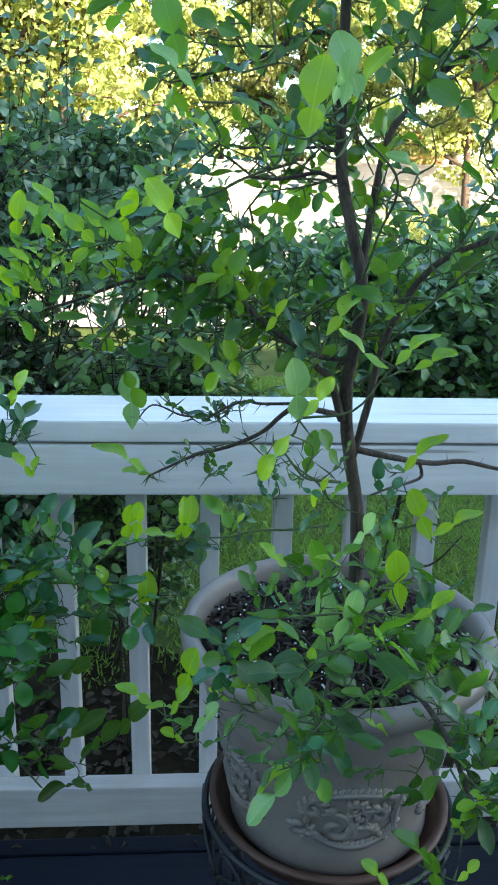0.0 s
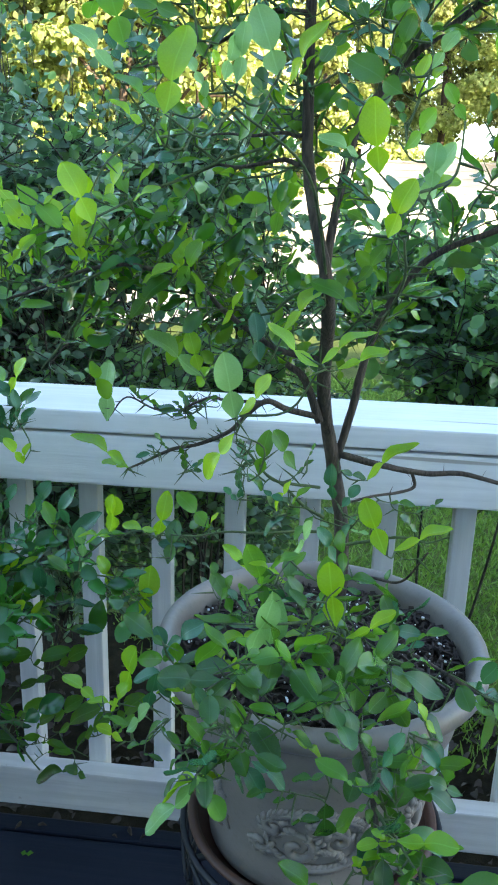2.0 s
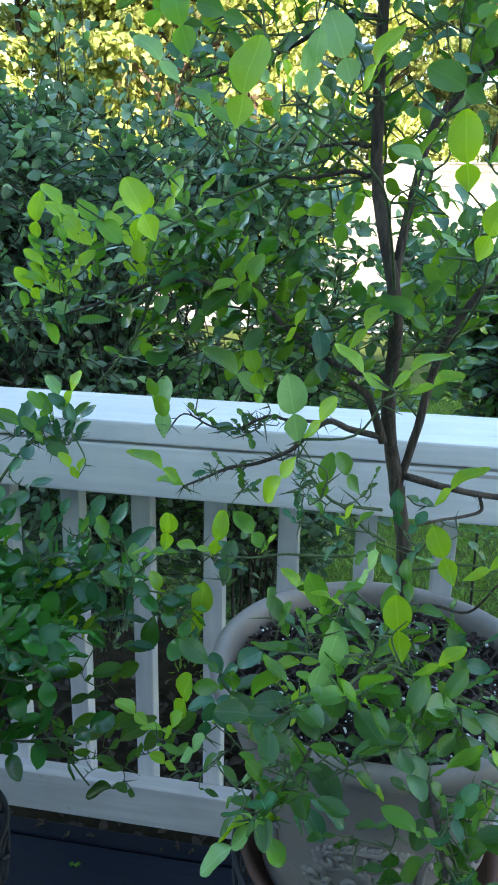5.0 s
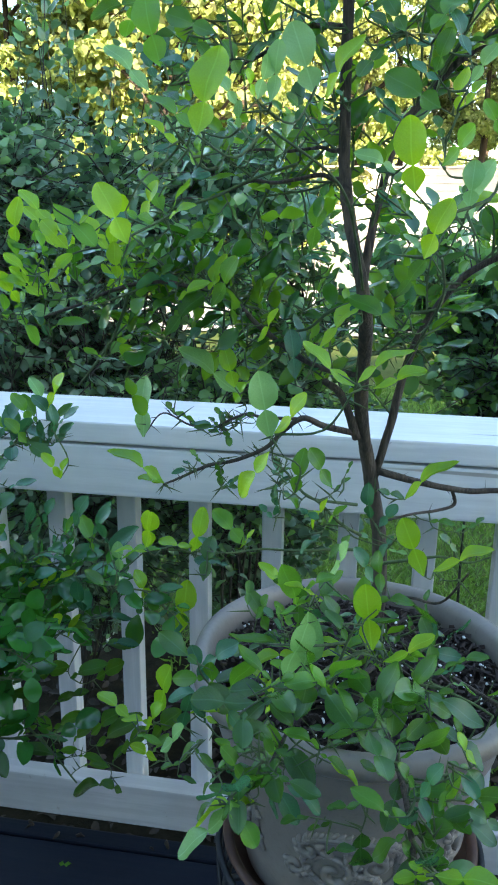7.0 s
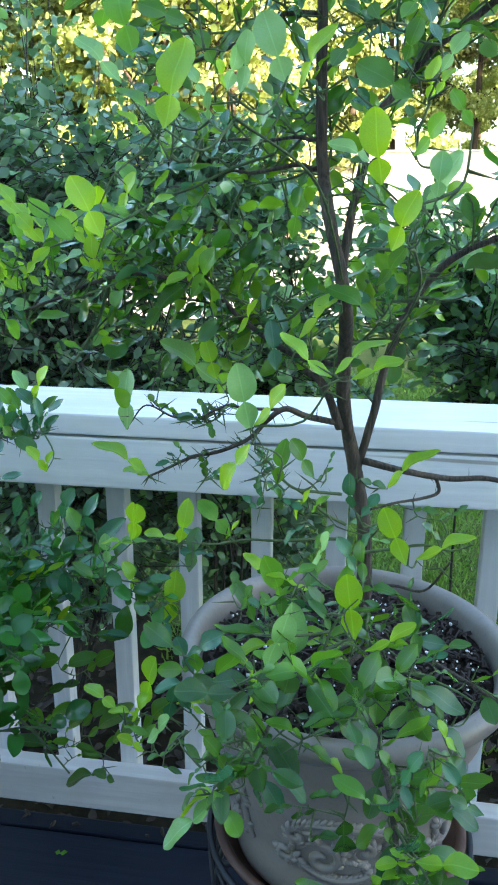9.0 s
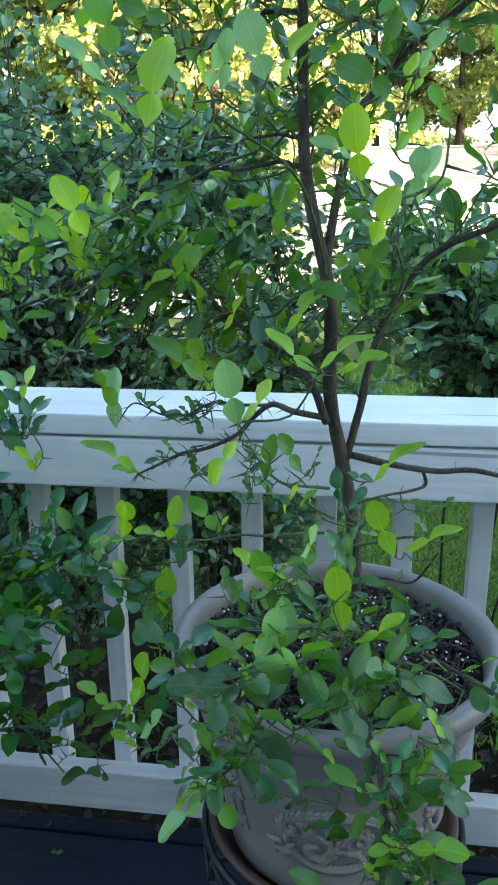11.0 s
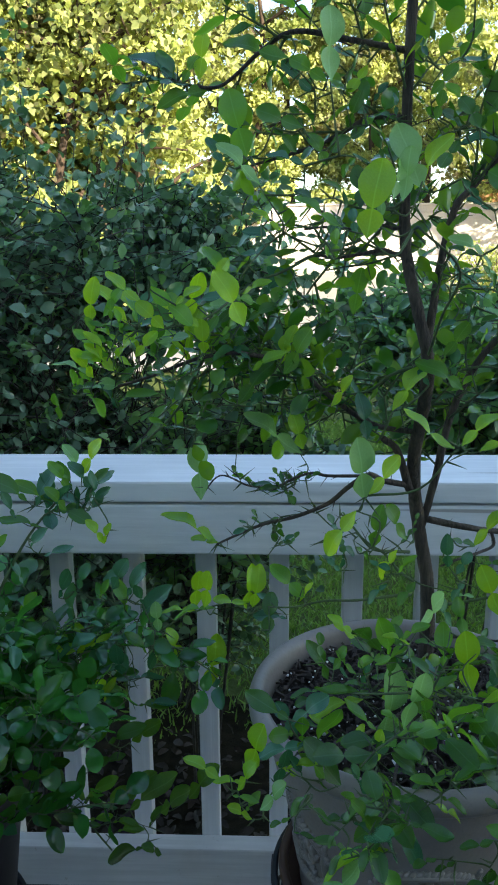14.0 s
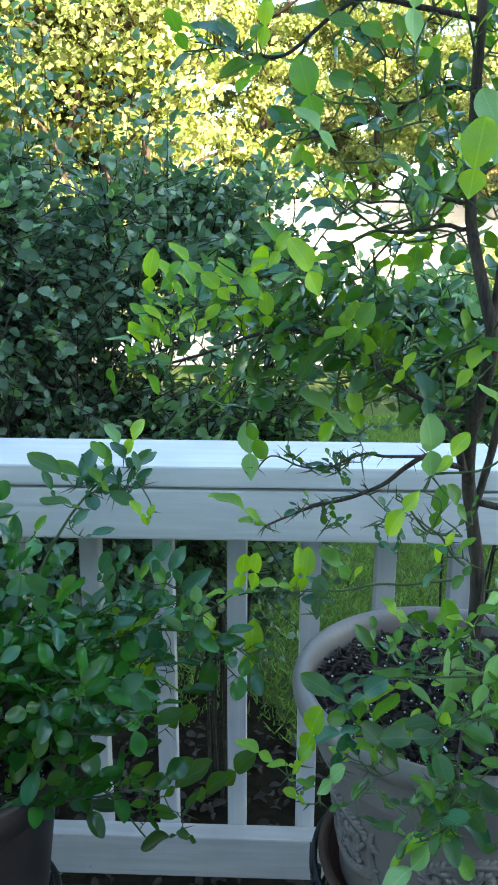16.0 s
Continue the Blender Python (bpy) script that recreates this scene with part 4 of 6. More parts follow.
            u = (out * random.uniform(0.6, 1.0) + d * random.uniform(0.3, 0.9) + Vector((0, 0, random.uniform(-0.1, 0.45)))).normalized()
            w = Vector((random.gauss(0, 0.55), random.gauss(-0.15, 0.55), 1.0))
            s = size * random.uniform(0.7, 1.2)
            if joined:
                self.inner(line[k], u, w, s)
            else:
                self.leaf(line[k], u, w, s, random.choice(tones) + random.choice(("", "s")))

    def finish(self):
        tagged(part("brushwood", self.twigs, TWIG, self.root, "thin green thorny twigs"), kind="stuff")
        if self.fill:
            v = np.concatenate([LEAF_V[k] @ np.array(m.to_3x3()).T + np.array(m.translation) for m, k, _ in self.fill])
            f = np.concatenate([LEAF_F + len(LEAF_V[0]) * i for i in range(len(self.fill))])
            me = bpy.data.meshes.new("foliage")
            me.from_pydata(v.tolist(), [], f.tolist())
            me.polygons.foreach_set("use_smooth", [True] * len(me.polygons))
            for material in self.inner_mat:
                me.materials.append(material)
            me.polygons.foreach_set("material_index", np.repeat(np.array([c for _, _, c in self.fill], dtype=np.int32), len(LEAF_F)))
            ob = new("foliage", me)
            ob.parent = self.root
            tagged(ob, "dark green inner leaves", kind="stuff")


tree = Plant("lime_tree", (PX + 0.016, PY + 0.01, PB + 0.24), "thorny potted lime tree with double-lobed glossy leaves", (LEAF_FILL, LEAF_FILL_DARK, LEAF_FILL_SHEEN))
trunk = tree.branch([(0.248, 1.016, 0.68), (0.250, 1.004, 0.78), (0.247, 1.0, 0.869), (0.232, 0.998, 0.948), (0.219, 0.97, 1.03), (0.220, 0.93, 1.107), (0.216, 0.907, 1.152), (0.204, 0.91, 1.2),
                     (0.194, 0.925, 1.25), (0.191, 0.93, 1.31), (0.190, 0.93, 1.409), (0.192, 0.93, 1.508), (0.19, 0.925, 1.65), (0.195, 0.92, 1.8)], 0.0106, 0.0042, "trunk", sides=12, taper=0.5)
stem_a = tree.branch([(0.234, 0.998, 0.935), (0.250, 1.0, 1.003), (0.261, 1.005, 1.061), (0.277, 1.006, 1.108), (0.303, 1.006, 1.149), (0.331, 1.0, 1.174), (0.379, 1.0, 1.194), (0.46, 1.0, 1.23), (0.55, 0.99, 1.3)], 0.0047, 0.0026)
stem_b = tree.branch([(0.214, 0.909, 1.14), (0.219, 0.91, 1.195), (0.226, 0.92, 1.237), (0.238, 0.928, 1.288), (0.253, 0.93, 1.309), (0.282, 0.93, 1.342), (0.327, 0.93, 1.376), (0.39, 0.93, 1.43), (0.44, 0.92, 1.5)], 0.0042, 0.0026)
right = tree.branch([(0.242, 0.996, 0.953), (0.287, 1.0, 0.942), (0.337, 1.02, 0.929), (0.379, 1.03, 0.928), (0.428, 1.04, 0.915), (0.50, 1.05, 0.905)], 0.004, 0.0022)
twig_l = tree.branch([(0.216, 0.975, 1.0), (0.183, 0.95, 1.013), (0.165, 0.92, 1.028), (0.145, 0.93, 1.012), (0.124, 0.95, 0.986), (0.089, 0.97, 0.964), (0.056, 0.98, 0.952), (0.02, 1.0, 0.929), (0.0, 1.0, 0.919)], 0.0034, 0.0013)
twig_l2 = tree.branch([(0.163, 0.92, 1.027), (0.123, 0.93, 1.024), (0.107, 0.94, 1.024), (0.088, 0.95, 1.015), (0.069, 0.96, 1.003), (0.04, 0.97, 1.0), (0.007, 0.98, 1.009), (-0.015, 0.985, 0.984)], 0.0018, 0.0008)
tree.branch([(0.216, 0.975, 0.995), (0.199, 0.96, 1.043), (0.181, 0.95, 1.06)], 0.0048, 0.0034)
left = tree.branch([(0.219, 0.95, 1.066), (0.17, 0.95, 1.075), (0.12, 0.94, 1.11), (0.098, 0.94, 1.131), (0.074, 0.93, 1.147), (0.052, 0.92, 1.151), (0.028, 0.91, 1.156), (-0.002, 0.91, 1.152), (-0.027, 0.91, 1.144), (-0.06, 0.92, 1.13), (-0.11, 0.94, 1.113)], 0.0029, 0.0015)
up_a = tree.branch([(0.194, 0.925, 1.251), (0.185, 0.928, 1.249), (0.172, 0.93, 1.253), (0.15, 0.93, 1.249), (0.127, 0.94, 1.246), (0.107, 0.95, 1.248), (0.087, 0.95, 1.24)], 0.0026, 0.0012)
up_b = tree.branch([(0.192, 0.925, 1.276), (0.183, 0.928, 1.273), (0.171, 0.93, 1.276), (0.143, 0.93, 1.273), (0.117, 0.94, 1.275), (0.096, 0.94, 1.273)], 0.0021, 0.001)
up_c = tree.branch([(0.190, 0.93, 1.43), (0.139, 0.92, 1.437), (0.086, 0.91, 1.443), (0.056, 0.93, 1.433), (0.018, 0.95, 1.407), (-0.011, 0.96, 1.408), (-0.039, 0.97, 1.417)], 0.003, 0.0012)
up_d = tree.branch([(0.190, 0.93, 1.373), (0.157, 0.92, 1.372), (0.132, 0.93, 1.361), (0.106, 0.94, 1.35), (0.068, 0.95, 1.34), (0.037, 0.95, 1.332)], 0.0028, 0.0012)
low_r = tree.branch([(0.251, 1.0, 0.80), (0.28, 0.94, 0.835), (0.308, 0.9, 0.853), (0.326, 0.86, 0.905)], 0.002, 0.001)
front = tree.branch([(0.248, 1.0, 0.71), (0.236, 0.88, 0.765), (0.262, 0.76, 0.79), (0.274, 0.70, 0.785), (0.282, 0.65, 0.762)], 0.0036, 0.002)


def thorns(plant, line, radius, every=3, start=0.1):
    """Single straight thorns standing off a branch."""
    bm = bmesh.new()
    tube(bm, [(0, 0, 0), (0.0, 0.02, 0.5), (0, 0, 1)], [0.04, 0.028, 0.004], 6)
    seed = None
    stem = next(ob for made, ob in plant.wood if any(line[0] is p for p in made))
    for i in range(int(len(line) * start), len(line) - 1, every):
        if seed is None:
            seed = part("thorn", bm, BARK, stem)
            ob = seed
        else:
            ob = new("thorn", seed.data)
            ob.parent = stem
        d = (line[i + 1] - line[i]).normalized()
        k = Vector((random.uniform(-1, 1), random.uniform(-0.7, 0.5), random.uniform(-0.7, 1)))
        k = (k - d * k.dot(d) * 0.8 + d * 0.35).normalized()
        ob.matrix_basis = Matrix.Translation(line[i] - plant.at + k * radius * 0.5) @ k.to_track_quat("Z", "Y").to_matrix().to_4x4() @ Matrix.Scale(random.uniform(0.007, 0.016), 4)


def sprays(plant, line, every, length, leaves, size, out=(0, -0.5, 0.2), joined=True, tones="ooom", start=0.15):
    for i in range(int(len(line) * start), len(line), every):
        d = (line[min(i + 1, len(line) - 1)] - line[max(i - 1, 0)]).normalized()
        h = (Vector((random.uniform(-1, 1), random.uniform(-1, 1), random.uniform(-0.4, 1))) + d * 0.8 + Vector(out) * 0.6).normalized()
        plant.spray(line[i], h, length * random.uniform(0.6, 1.2), leaves, size, joined=joined, tones=tones)


low_l = tree.branch([(0.246, 1.0, 0.72), (0.20, 0.93, 0.735), (0.14, 0.86, 0.755), (0.09, 0.82, 0.77)], 0.003, 0.0014)
low_m = tree.branch([(0.247, 1.0, 0.73), (0.225, 0.90, 0.775), (0.19, 0.80, 0.80), (0.16, 0.70, 0.785)], 0.0028, 0.0014)
low_e = tree.branch([(0.249, 1.0, 0.74), (0.30, 0.93, 0.765), (0.35, 0.86, 0.78), (0.41, 0.80, 0.775)], 0.003, 0.0015)
mid_f = tree.branch([(0.248, 1.0, 0.735), (0.236, 0.90, 0.79), (0.21, 0.80, 0.835), (0.185, 0.73, 0.85)], 0.0024, 0.0011, material=TWIG)
mid_g = tree.branch([(0.249, 1.0, 0.745), (0.258, 0.89, 0.79), (0.262, 0.79, 0.83), (0.255, 0.72, 0.85)], 0.0024, 0.0011, material=TWIG)
left_u = tree.branch([(0.15, 0.93, 1.262), (0.11, 0.94, 1.25), (0.077, 0.93, 1.234), (0.05, 0.92, 1.224), (0.031, 0.9, 1.212), (0.014, 0.87, 1.2), (-0.003, 0.86, 1.191), (-0.029, 0.86, 1.186), (-0.064, 0.88, 1.174)], 0.0015, 0.0009, material=TWIG)
hang = tree.branch([(-0.002, 0.91, 1.152), (-0.019, 0.93, 1.12), (-0.034, 0.94, 1.093), (-0.059, 0.96, 1.065), (-0.095, 1.0, 1.031)], 0.0018, 0.0012, material=TWIG)
right_low = tree.branch([(0.322, 1.02, 0.93), (0.326, 1.02, 0.912), (0.305, 1.0, 0.911), (0.279, 0.97, 0.917), (0.25, 0.95, 0.915)], 0.0022, 0.0012)
front_u = tree.branch([(0.216, 0.907, 1.152), (0.21, 0.82, 1.2), (0.20, 0.72, 1.24), (0.16, 0.67, 1.27)], 0.0014, 0.0008, material=TWIG)
front_r = tree.branch([(0.261, 1.0, 1.07), (0.28, 0.85, 1.15), (0.27, 0.72, 1.19), (0.262, 0.64, 1.2)], 0.0014, 0.0008, material=TWIG)
bare = [tree.branch(line, 0.0019, 0.0009, "thorny_branch", TWIG) for line in (
    [(0.223, 0.97, 0.871), (0.194, 0.96, 0.873), (0.159, 0.95, 0.873), (0.123, 0.95, 0.872), (0.087, 0.95, 0.864), (0.048, 0.96, 0.86)],
    [(0.226, 0.98, 0.884), (0.205, 0.95, 0.908), (0.185, 0.92, 0.94), (0.169, 0.91, 0.954), (0.152, 0.91, 0.968)],
    [(0.249, 0.97, 0.857), (0.275, 0.94, 0.877), (0.306, 0.92, 0.893), (0.333, 0.92, 0.889), (0.354, 0.92, 0.897)],
    [(0.22, 0.98, 0.919), (0.192, 0.95, 0.932), (0.17, 0.93, 0.944), (0.148, 0.92, 0.973), (0.136, 0.92, 0.981)],
)]
bare += [tree.branch(line, 0.0019, 0.0009, "thorny_branch", TWIG) for line in (
    [(0.253, 0.95, 0.795), (0.223, 0.85, 0.831), (0.199, 0.8, 0.853), (0.174, 0.8, 0.85), (0.131, 0.86, 0.812)],
    [(0.256, 0.95, 0.74), (0.279, 0.86, 0.786), (0.303, 0.8, 0.821), (0.328, 0.78, 0.824), (0.343, 0.76, 0.827)],
    [(0.205, 0.92, 1.14), (0.184, 0.93, 1.13), (0.163, 0.94, 1.112), (0.129, 0.95, 1.104), (0.095, 0.96, 1.084)],
    [(0.236, 1, 1.145), (0.26, 1, 1.124), (0.292, 1, 1.128), (0.32, 1, 1.126), (0.346, 1, 1.135)],
)]
for line, radius in ((twig_l, 0.0022), (twig_l2, 0.0016), (right, 0.003), (stem_a, 0.004), (stem_b, 0.004), (left, 0.003), (up_a, 0.0022), (up_c, 0.002), (up_d, 0.002), (hang, 0.0014), (right_low, 0.0018), (trunk[int(0.45 * len(trunk)):], 0.007), *((line, 0.0014) for line in bare)):
    thorns(tree, line, radius, 6)
for line in (twig_l, twig_l2):
    thorns(tree, line, 0.002, 2)

tree.place([  # upper left
    (0.043, 0.864, 1.333, 0.026, 0.864, 1.39, "m9b"), (0.091, 0.854, 1.355, 0.051, 0.854, 1.369, "o8"),
    (0.066, 0.867, 1.357, 0.086, 0.858, 1.341, "o8"), (0.038, 0.917, 1.341, 0.027, 0.926, 1.375, "g8"),
    (0.016, 0.944, 1.336, 0, 0.962, 1.358, "g8"), (0.055, 0.786, 1.304, 0.025, 0.786, 1.339, "p4"),
    (0.091, 0.794, 1.319, 0.062, 0.794, 1.333, "g5"), (0.124, 0.642, 1.263, 0.133, 0.651, 1.312, "n9b"),
    (0.112, 0.851, 1.324, 0.098, 0.851, 1.352, "m9b"), (0.112, 0.694, 1.27, 0.081, 0.694, 1.292, "m4"),
    (0.102, 0.717, 1.287, 0.082, 0.732, 1.294, "o5"), (0.137, 0.694, 1.284, 0.126, 0.694, 1.303, "p6"),
    (0.114, 0.744, 1.251, 0.112, 0.762, 1.281, "o8"),
])
tree.place([  # upper left
    (0.11, 0.706, 1.249, 0.111, 0.712, 1.27, "m5"), (0.071, 0.856, 1.26, 0.043, 0.85, 1.277, "g5"),
    (0.074, 0.8, 1.268, 0.049, 0.794, 1.288, "n3"), (0.055, 0.847, 1.276, 0.067, 0.85, 1.293, "p4"),
    (0.093, 0.906, 1.363, 0.082, 0.906, 1.381, "o7"), (0.129, 0.856, 1.355, 0.136, 0.838, 1.379, "o8"),
    (0.146, 0.85, 1.356, 0.116, 0.862, 1.336, "o6"), (0.131, 0.794, 1.325, 0.117, 0.806, 1.312, "o8"),
    (0.148, 0.705, 1.289, 0.155, 0.711, 1.316, "p7"), (0.156, 0.711, 1.288, 0.162, 0.717, 1.323, "p8"),
    (0.178, 0.768, 1.3, 0.16, 0.774, 1.348, "p9b"), (0.183, 0.821, 1.302, 0.199, 0.803, 1.345, "n6"),
    (0.14, 0.744, 1.295, 0.135, 0.738, 1.312, "n5"),
])
tree.place([  # upper left
    (0.177, 0.894, 1.365, 0.158, 0.906, 1.378, "o6"), (0.175, 0.894, 1.369, 0.173, 0.894, 1.389, "g5"),
    (0.201, 0.844, 1.358, 0.207, 0.844, 1.381, "m8"), (0.132, 0.794, 1.267, 0.129, 0.8, 1.288, "g8"),
    (0.139, 0.694, 1.271, 0.138, 0.688, 1.286, "p8"), (0.14, 0.856, 1.264, 0.159, 0.838, 1.294, "o7"),
    (0.178, 0.9, 1.293, 0.154, 0.906, 1.297, "g4"), (0.179, 0.906, 1.291, 0.188, 0.9, 1.304, "g5"),
    (0.164, 0.886, 1.298, 0.143, 0.874, 1.312, "o6"), (0.171, 0.903, 1.295, 0.173, 0.888, 1.31, "m7"),
    (0.116, 0.78, 1.267, 0.116, 0.792, 1.288, "o6"), (0.12, 0.794, 1.253, 0.127, 0.806, 1.269, "g6"),
    (0.098, 0.714, 1.265, 0.108, 0.714, 1.253, "m5"),
])
tree.place([  # upper right
    (0.208, 0.894, 1.37, 0.219, 0.894, 1.386, "o7"), (0.238, 0.844, 1.352, 0.222, 0.85, 1.379, "o9b"),
    (0.232, 0.886, 1.359, 0.213, 0.868, 1.37, "g7"), (0.229, 0.897, 1.354, 0.209, 0.912, 1.351, "g6"),
    (0.223, 0.85, 1.344, 0.205, 0.838, 1.319, "o8"), (0.26, 0.85, 1.343, 0.226, 0.856, 1.35, "g4"),
    (0.263, 0.756, 1.289, 0.226, 0.756, 1.312, "o9b"), (0.263, 0.8, 1.312, 0.243, 0.806, 1.323, "g7"),
    (0.256, 0.723, 1.306, 0.263, 0.714, 1.329, "o9b"), (0.253, 0.744, 1.333, 0.271, 0.762, 1.36, "m9b"),
    (0.278, 0.744, 1.318, 0.264, 0.756, 1.347, "g3"), (0.274, 0.744, 1.284, 0.273, 0.744, 1.313, "n8"),
    (0.245, 0.608, 1.233, 0.239, 0.602, 1.269, "n9b"),
])
tree.place([  # upper right
    (0.265, 0.717, 1.251, 0.284, 0.699, 1.273, "m8"), (0.265, 0.744, 1.269, 0.26, 0.75, 1.285, "o8"),
    (0.218, 0.814, 1.31, 0.235, 0.814, 1.292, "g8"), (0.241, 0.794, 1.284, 0.223, 0.812, 1.293, "g5"),
    (0.237, 0.803, 1.25, 0.213, 0.788, 1.268, "p6"), (0.232, 0.8, 1.25, 0.21, 0.812, 1.257, "o6"),
    (0.203, 0.95, 1.297, 0.22, 0.962, 1.31, "m6"), (0.198, 0.844, 1.302, 0.189, 0.838, 1.312, "g4"),
    (0.276, 0.714, 1.286, 0.284, 0.72, 1.304, "n8"), (0.274, 0.626, 1.226, 0.276, 0.632, 1.251, "p9b"),
    (0.252, 0.602, 1.201, 0.26, 0.593, 1.23, "n9b"), (0.253, 0.844, 1.217, 0.229, 0.862, 1.221, "n4"),
    (0.267, 0.8, 1.191, 0.245, 0.812, 1.203, "p4"),
])
tree.place([  # upper right
    (0.223, 0.844, 1.239, 0.244, 0.838, 1.223, "g5"), (0.234, 0.794, 1.242, 0.252, 0.8, 1.226, "o7"),
    (0.283, 0.714, 1.244, 0.274, 0.708, 1.224, "o6"),
])
tree.place([  # left spray
    (0.043, 0.761, 1.197, 0.024, 0.758, 1.242, "n9b"), (0.021, 0.942, 1.219, -0.004, 0.959, 1.259, "m8"),
    (-0.052, 0.849, 1.209, -0.087, 0.863, 1.231, "n6"), (-0.066, 0.864, 1.217, -0.078, 0.858, 1.23, "m7s"),
    (-0.029, 0.824, 1.189, -0.052, 0.824, 1.213, "n9b"), (-0.041, 0.823, 1.225, -0.006, 0.826, 1.19, "m8"),
    (-0.018, 0.824, 1.209, 0, 0.83, 1.229, "n6"), (-0.09, 0.897, 1.19, -0.089, 0.894, 1.21, "m8"),
    (0.032, 0.793, 1.22, 0.046, 0.813, 1.211, "m8"), (-0.018, 0.846, 1.202, 0, 0.84, 1.19, "n8"),
    (-0.06, 0.854, 1.16, -0.042, 0.854, 1.184, "n8"), (-0.047, 0.884, 1.158, -0.042, 0.867, 1.192, "o8"),
    (-0.089, 0.894, 1.14, -0.119, 0.888, 1.166, "n6"),
])
tree.place([  # left spray
    (-0.09, 0.914, 1.134, -0.113, 0.914, 1.164, "m8"), (-0.104, 0.906, 1.142, -0.129, 0.9, 1.156, "p5s"),
    (-0.093, 0.88, 1.161, -0.109, 0.874, 1.183, "n5s"), (-0.088, 0.9, 1.162, -0.108, 0.894, 1.178, "m6"),
    (0.003, 0.856, 1.163, 0.001, 0.85, 1.194, "n9b"), (0.003, 0.866, 1.172, 0.012, 0.866, 1.196, "m8"),
    (-0.001, 0.868, 1.155, 0.002, 0.857, 1.171, "p8"), (0.008, 0.894, 1.181, 0.025, 0.9, 1.195, "o8"),
    (0.004, 0.904, 1.163, 0.023, 0.91, 1.176, "m8"), (0.02, 0.914, 1.157, 0.036, 0.908, 1.173, "m8"),
    (0.024, 0.923, 1.177, 0.033, 0.937, 1.195, "p8"), (0.042, 0.914, 1.188, 0.066, 0.908, 1.206, "o8"),
    (0.022, 0.943, 1.213, -0.008, 0.957, 1.219, "o7s"),
])
tree.place([  # left spray
    (0.04, 0.894, 1.205, 0.006, 0.888, 1.206, "p5s"), (0.029, 0.926, 1.207, 0.052, 0.932, 1.204, "p5s"),
    (0.005, 0.967, 1.227, -0.012, 0.97, 1.238, "p6"), (0.015, 0.95, 1.232, 0.028, 0.956, 1.248, "p6"),
    (0.089, 0.944, 1.213, 0.065, 0.938, 1.24, "g8"), (0.033, 0.948, 1.249, 0.068, 0.937, 1.254, "g6"),
    (0.052, 0.953, 1.208, 0.071, 0.973, 1.223, "g8"), (0.074, 0.944, 1.131, 0.044, 0.938, 1.162, "p8"),
    (0.032, 0.906, 1.105, 0.062, 0.912, 1.151, "m8"), (0.077, 0.906, 1.135, 0.104, 0.9, 1.181, "m8"),
    (0.104, 0.906, 1.134, 0.089, 0.9, 1.152, "m8"), (-0.131, 0.93, 1.118, -0.093, 0.924, 1.123, "p6"),
    (-0.091, 0.927, 1.097, -0.109, 0.924, 1.117, "o8"),
])
tree.place([  # left spray
    (-0.139, 0.948, 1.113, -0.126, 0.937, 1.139, "m8"), (0.041, 0.924, 1.129, 0.014, 0.918, 1.137, "g7s"),
    (0.028, 0.923, 1.104, -0.012, 0.943, 1.113, "m5s"), (-0.01, 0.943, 1.067, 0.007, 0.963, 1.095, "o8"),
    (0.095, 0.953, 1.041, 0.037, 0.942, 1.09, "p6"), (0.096, 0.922, 1.055, 0.087, 0.916, 1.094, "n9b"),
    (-0.015, 0.979, 0.981, -0.02, 0.993, 1.046, "p8"), (-0.003, 0.844, 1.21, 0.021, 0.838, 1.218, "g7s"),
    (-0.042, 0.874, 1.17, -0.012, 0.868, 1.176, "p6"), (-0.09, 0.894, 1.182, -0.112, 0.888, 1.187, "m5s"),
    (-0.067, 0.893, 1.18, -0.102, 0.907, 1.186, "m6"), (-0.026, 0.894, 1.153, -0.053, 0.9, 1.145, "o7s"),
    (-0.067, 0.914, 1.143, -0.087, 0.908, 1.131, "o7s"),
])
tree.place([  # left spray
    (-0.046, 0.923, 1.123, -0.015, 0.937, 1.118, "o6"), (-0.093, 0.924, 1.104, -0.056, 0.918, 1.122, "m5s"),
    (-0.046, 0.944, 1.074, -0.064, 0.938, 1.085, "m5s"), (0.035, 0.964, 1.085, 0.053, 0.958, 1.107, "g8"),
    (0.026, 0.974, 1.042, 0.039, 0.968, 1.067, "o7s"),
])
tree.place([  # middle
    (0.156, 1.043, 1.181, 0.164, 1.04, 1.233, "m9"), (0.112, 0.947, 1.198, 0.092, 0.962, 1.212, "o7"),
    (0.123, 0.944, 1.184, 0.108, 0.938, 1.2, "o7"), (0.124, 0.967, 1.185, 0.139, 0.976, 1.205, "p6"),
    (0.1, 1.194, 1.107, 0.104, 1.194, 1.141, "p8"), (0.115, 1.106, 1.113, 0.128, 1.094, 1.145, "m7"),
    (0.135, 1, 1.112, 0.146, 1, 1.142, "g7"), (0.158, 0.894, 1.072, 0.153, 0.9, 1.118, "g9"),
    (0.123, 0.894, 1.105, 0.144, 0.888, 1.136, "n6"), (0.248, 0.89, 1.122, 0.21, 0.89, 1.156, "m8"),
    (0.181, 0.882, 1.103, 0.211, 0.9, 1.146, "n5"), (0.247, 0.98, 1.141, 0.275, 0.986, 1.175, "m8"),
    (0.258, 0.962, 1.196, 0.232, 0.968, 1.21, "m9"),
])
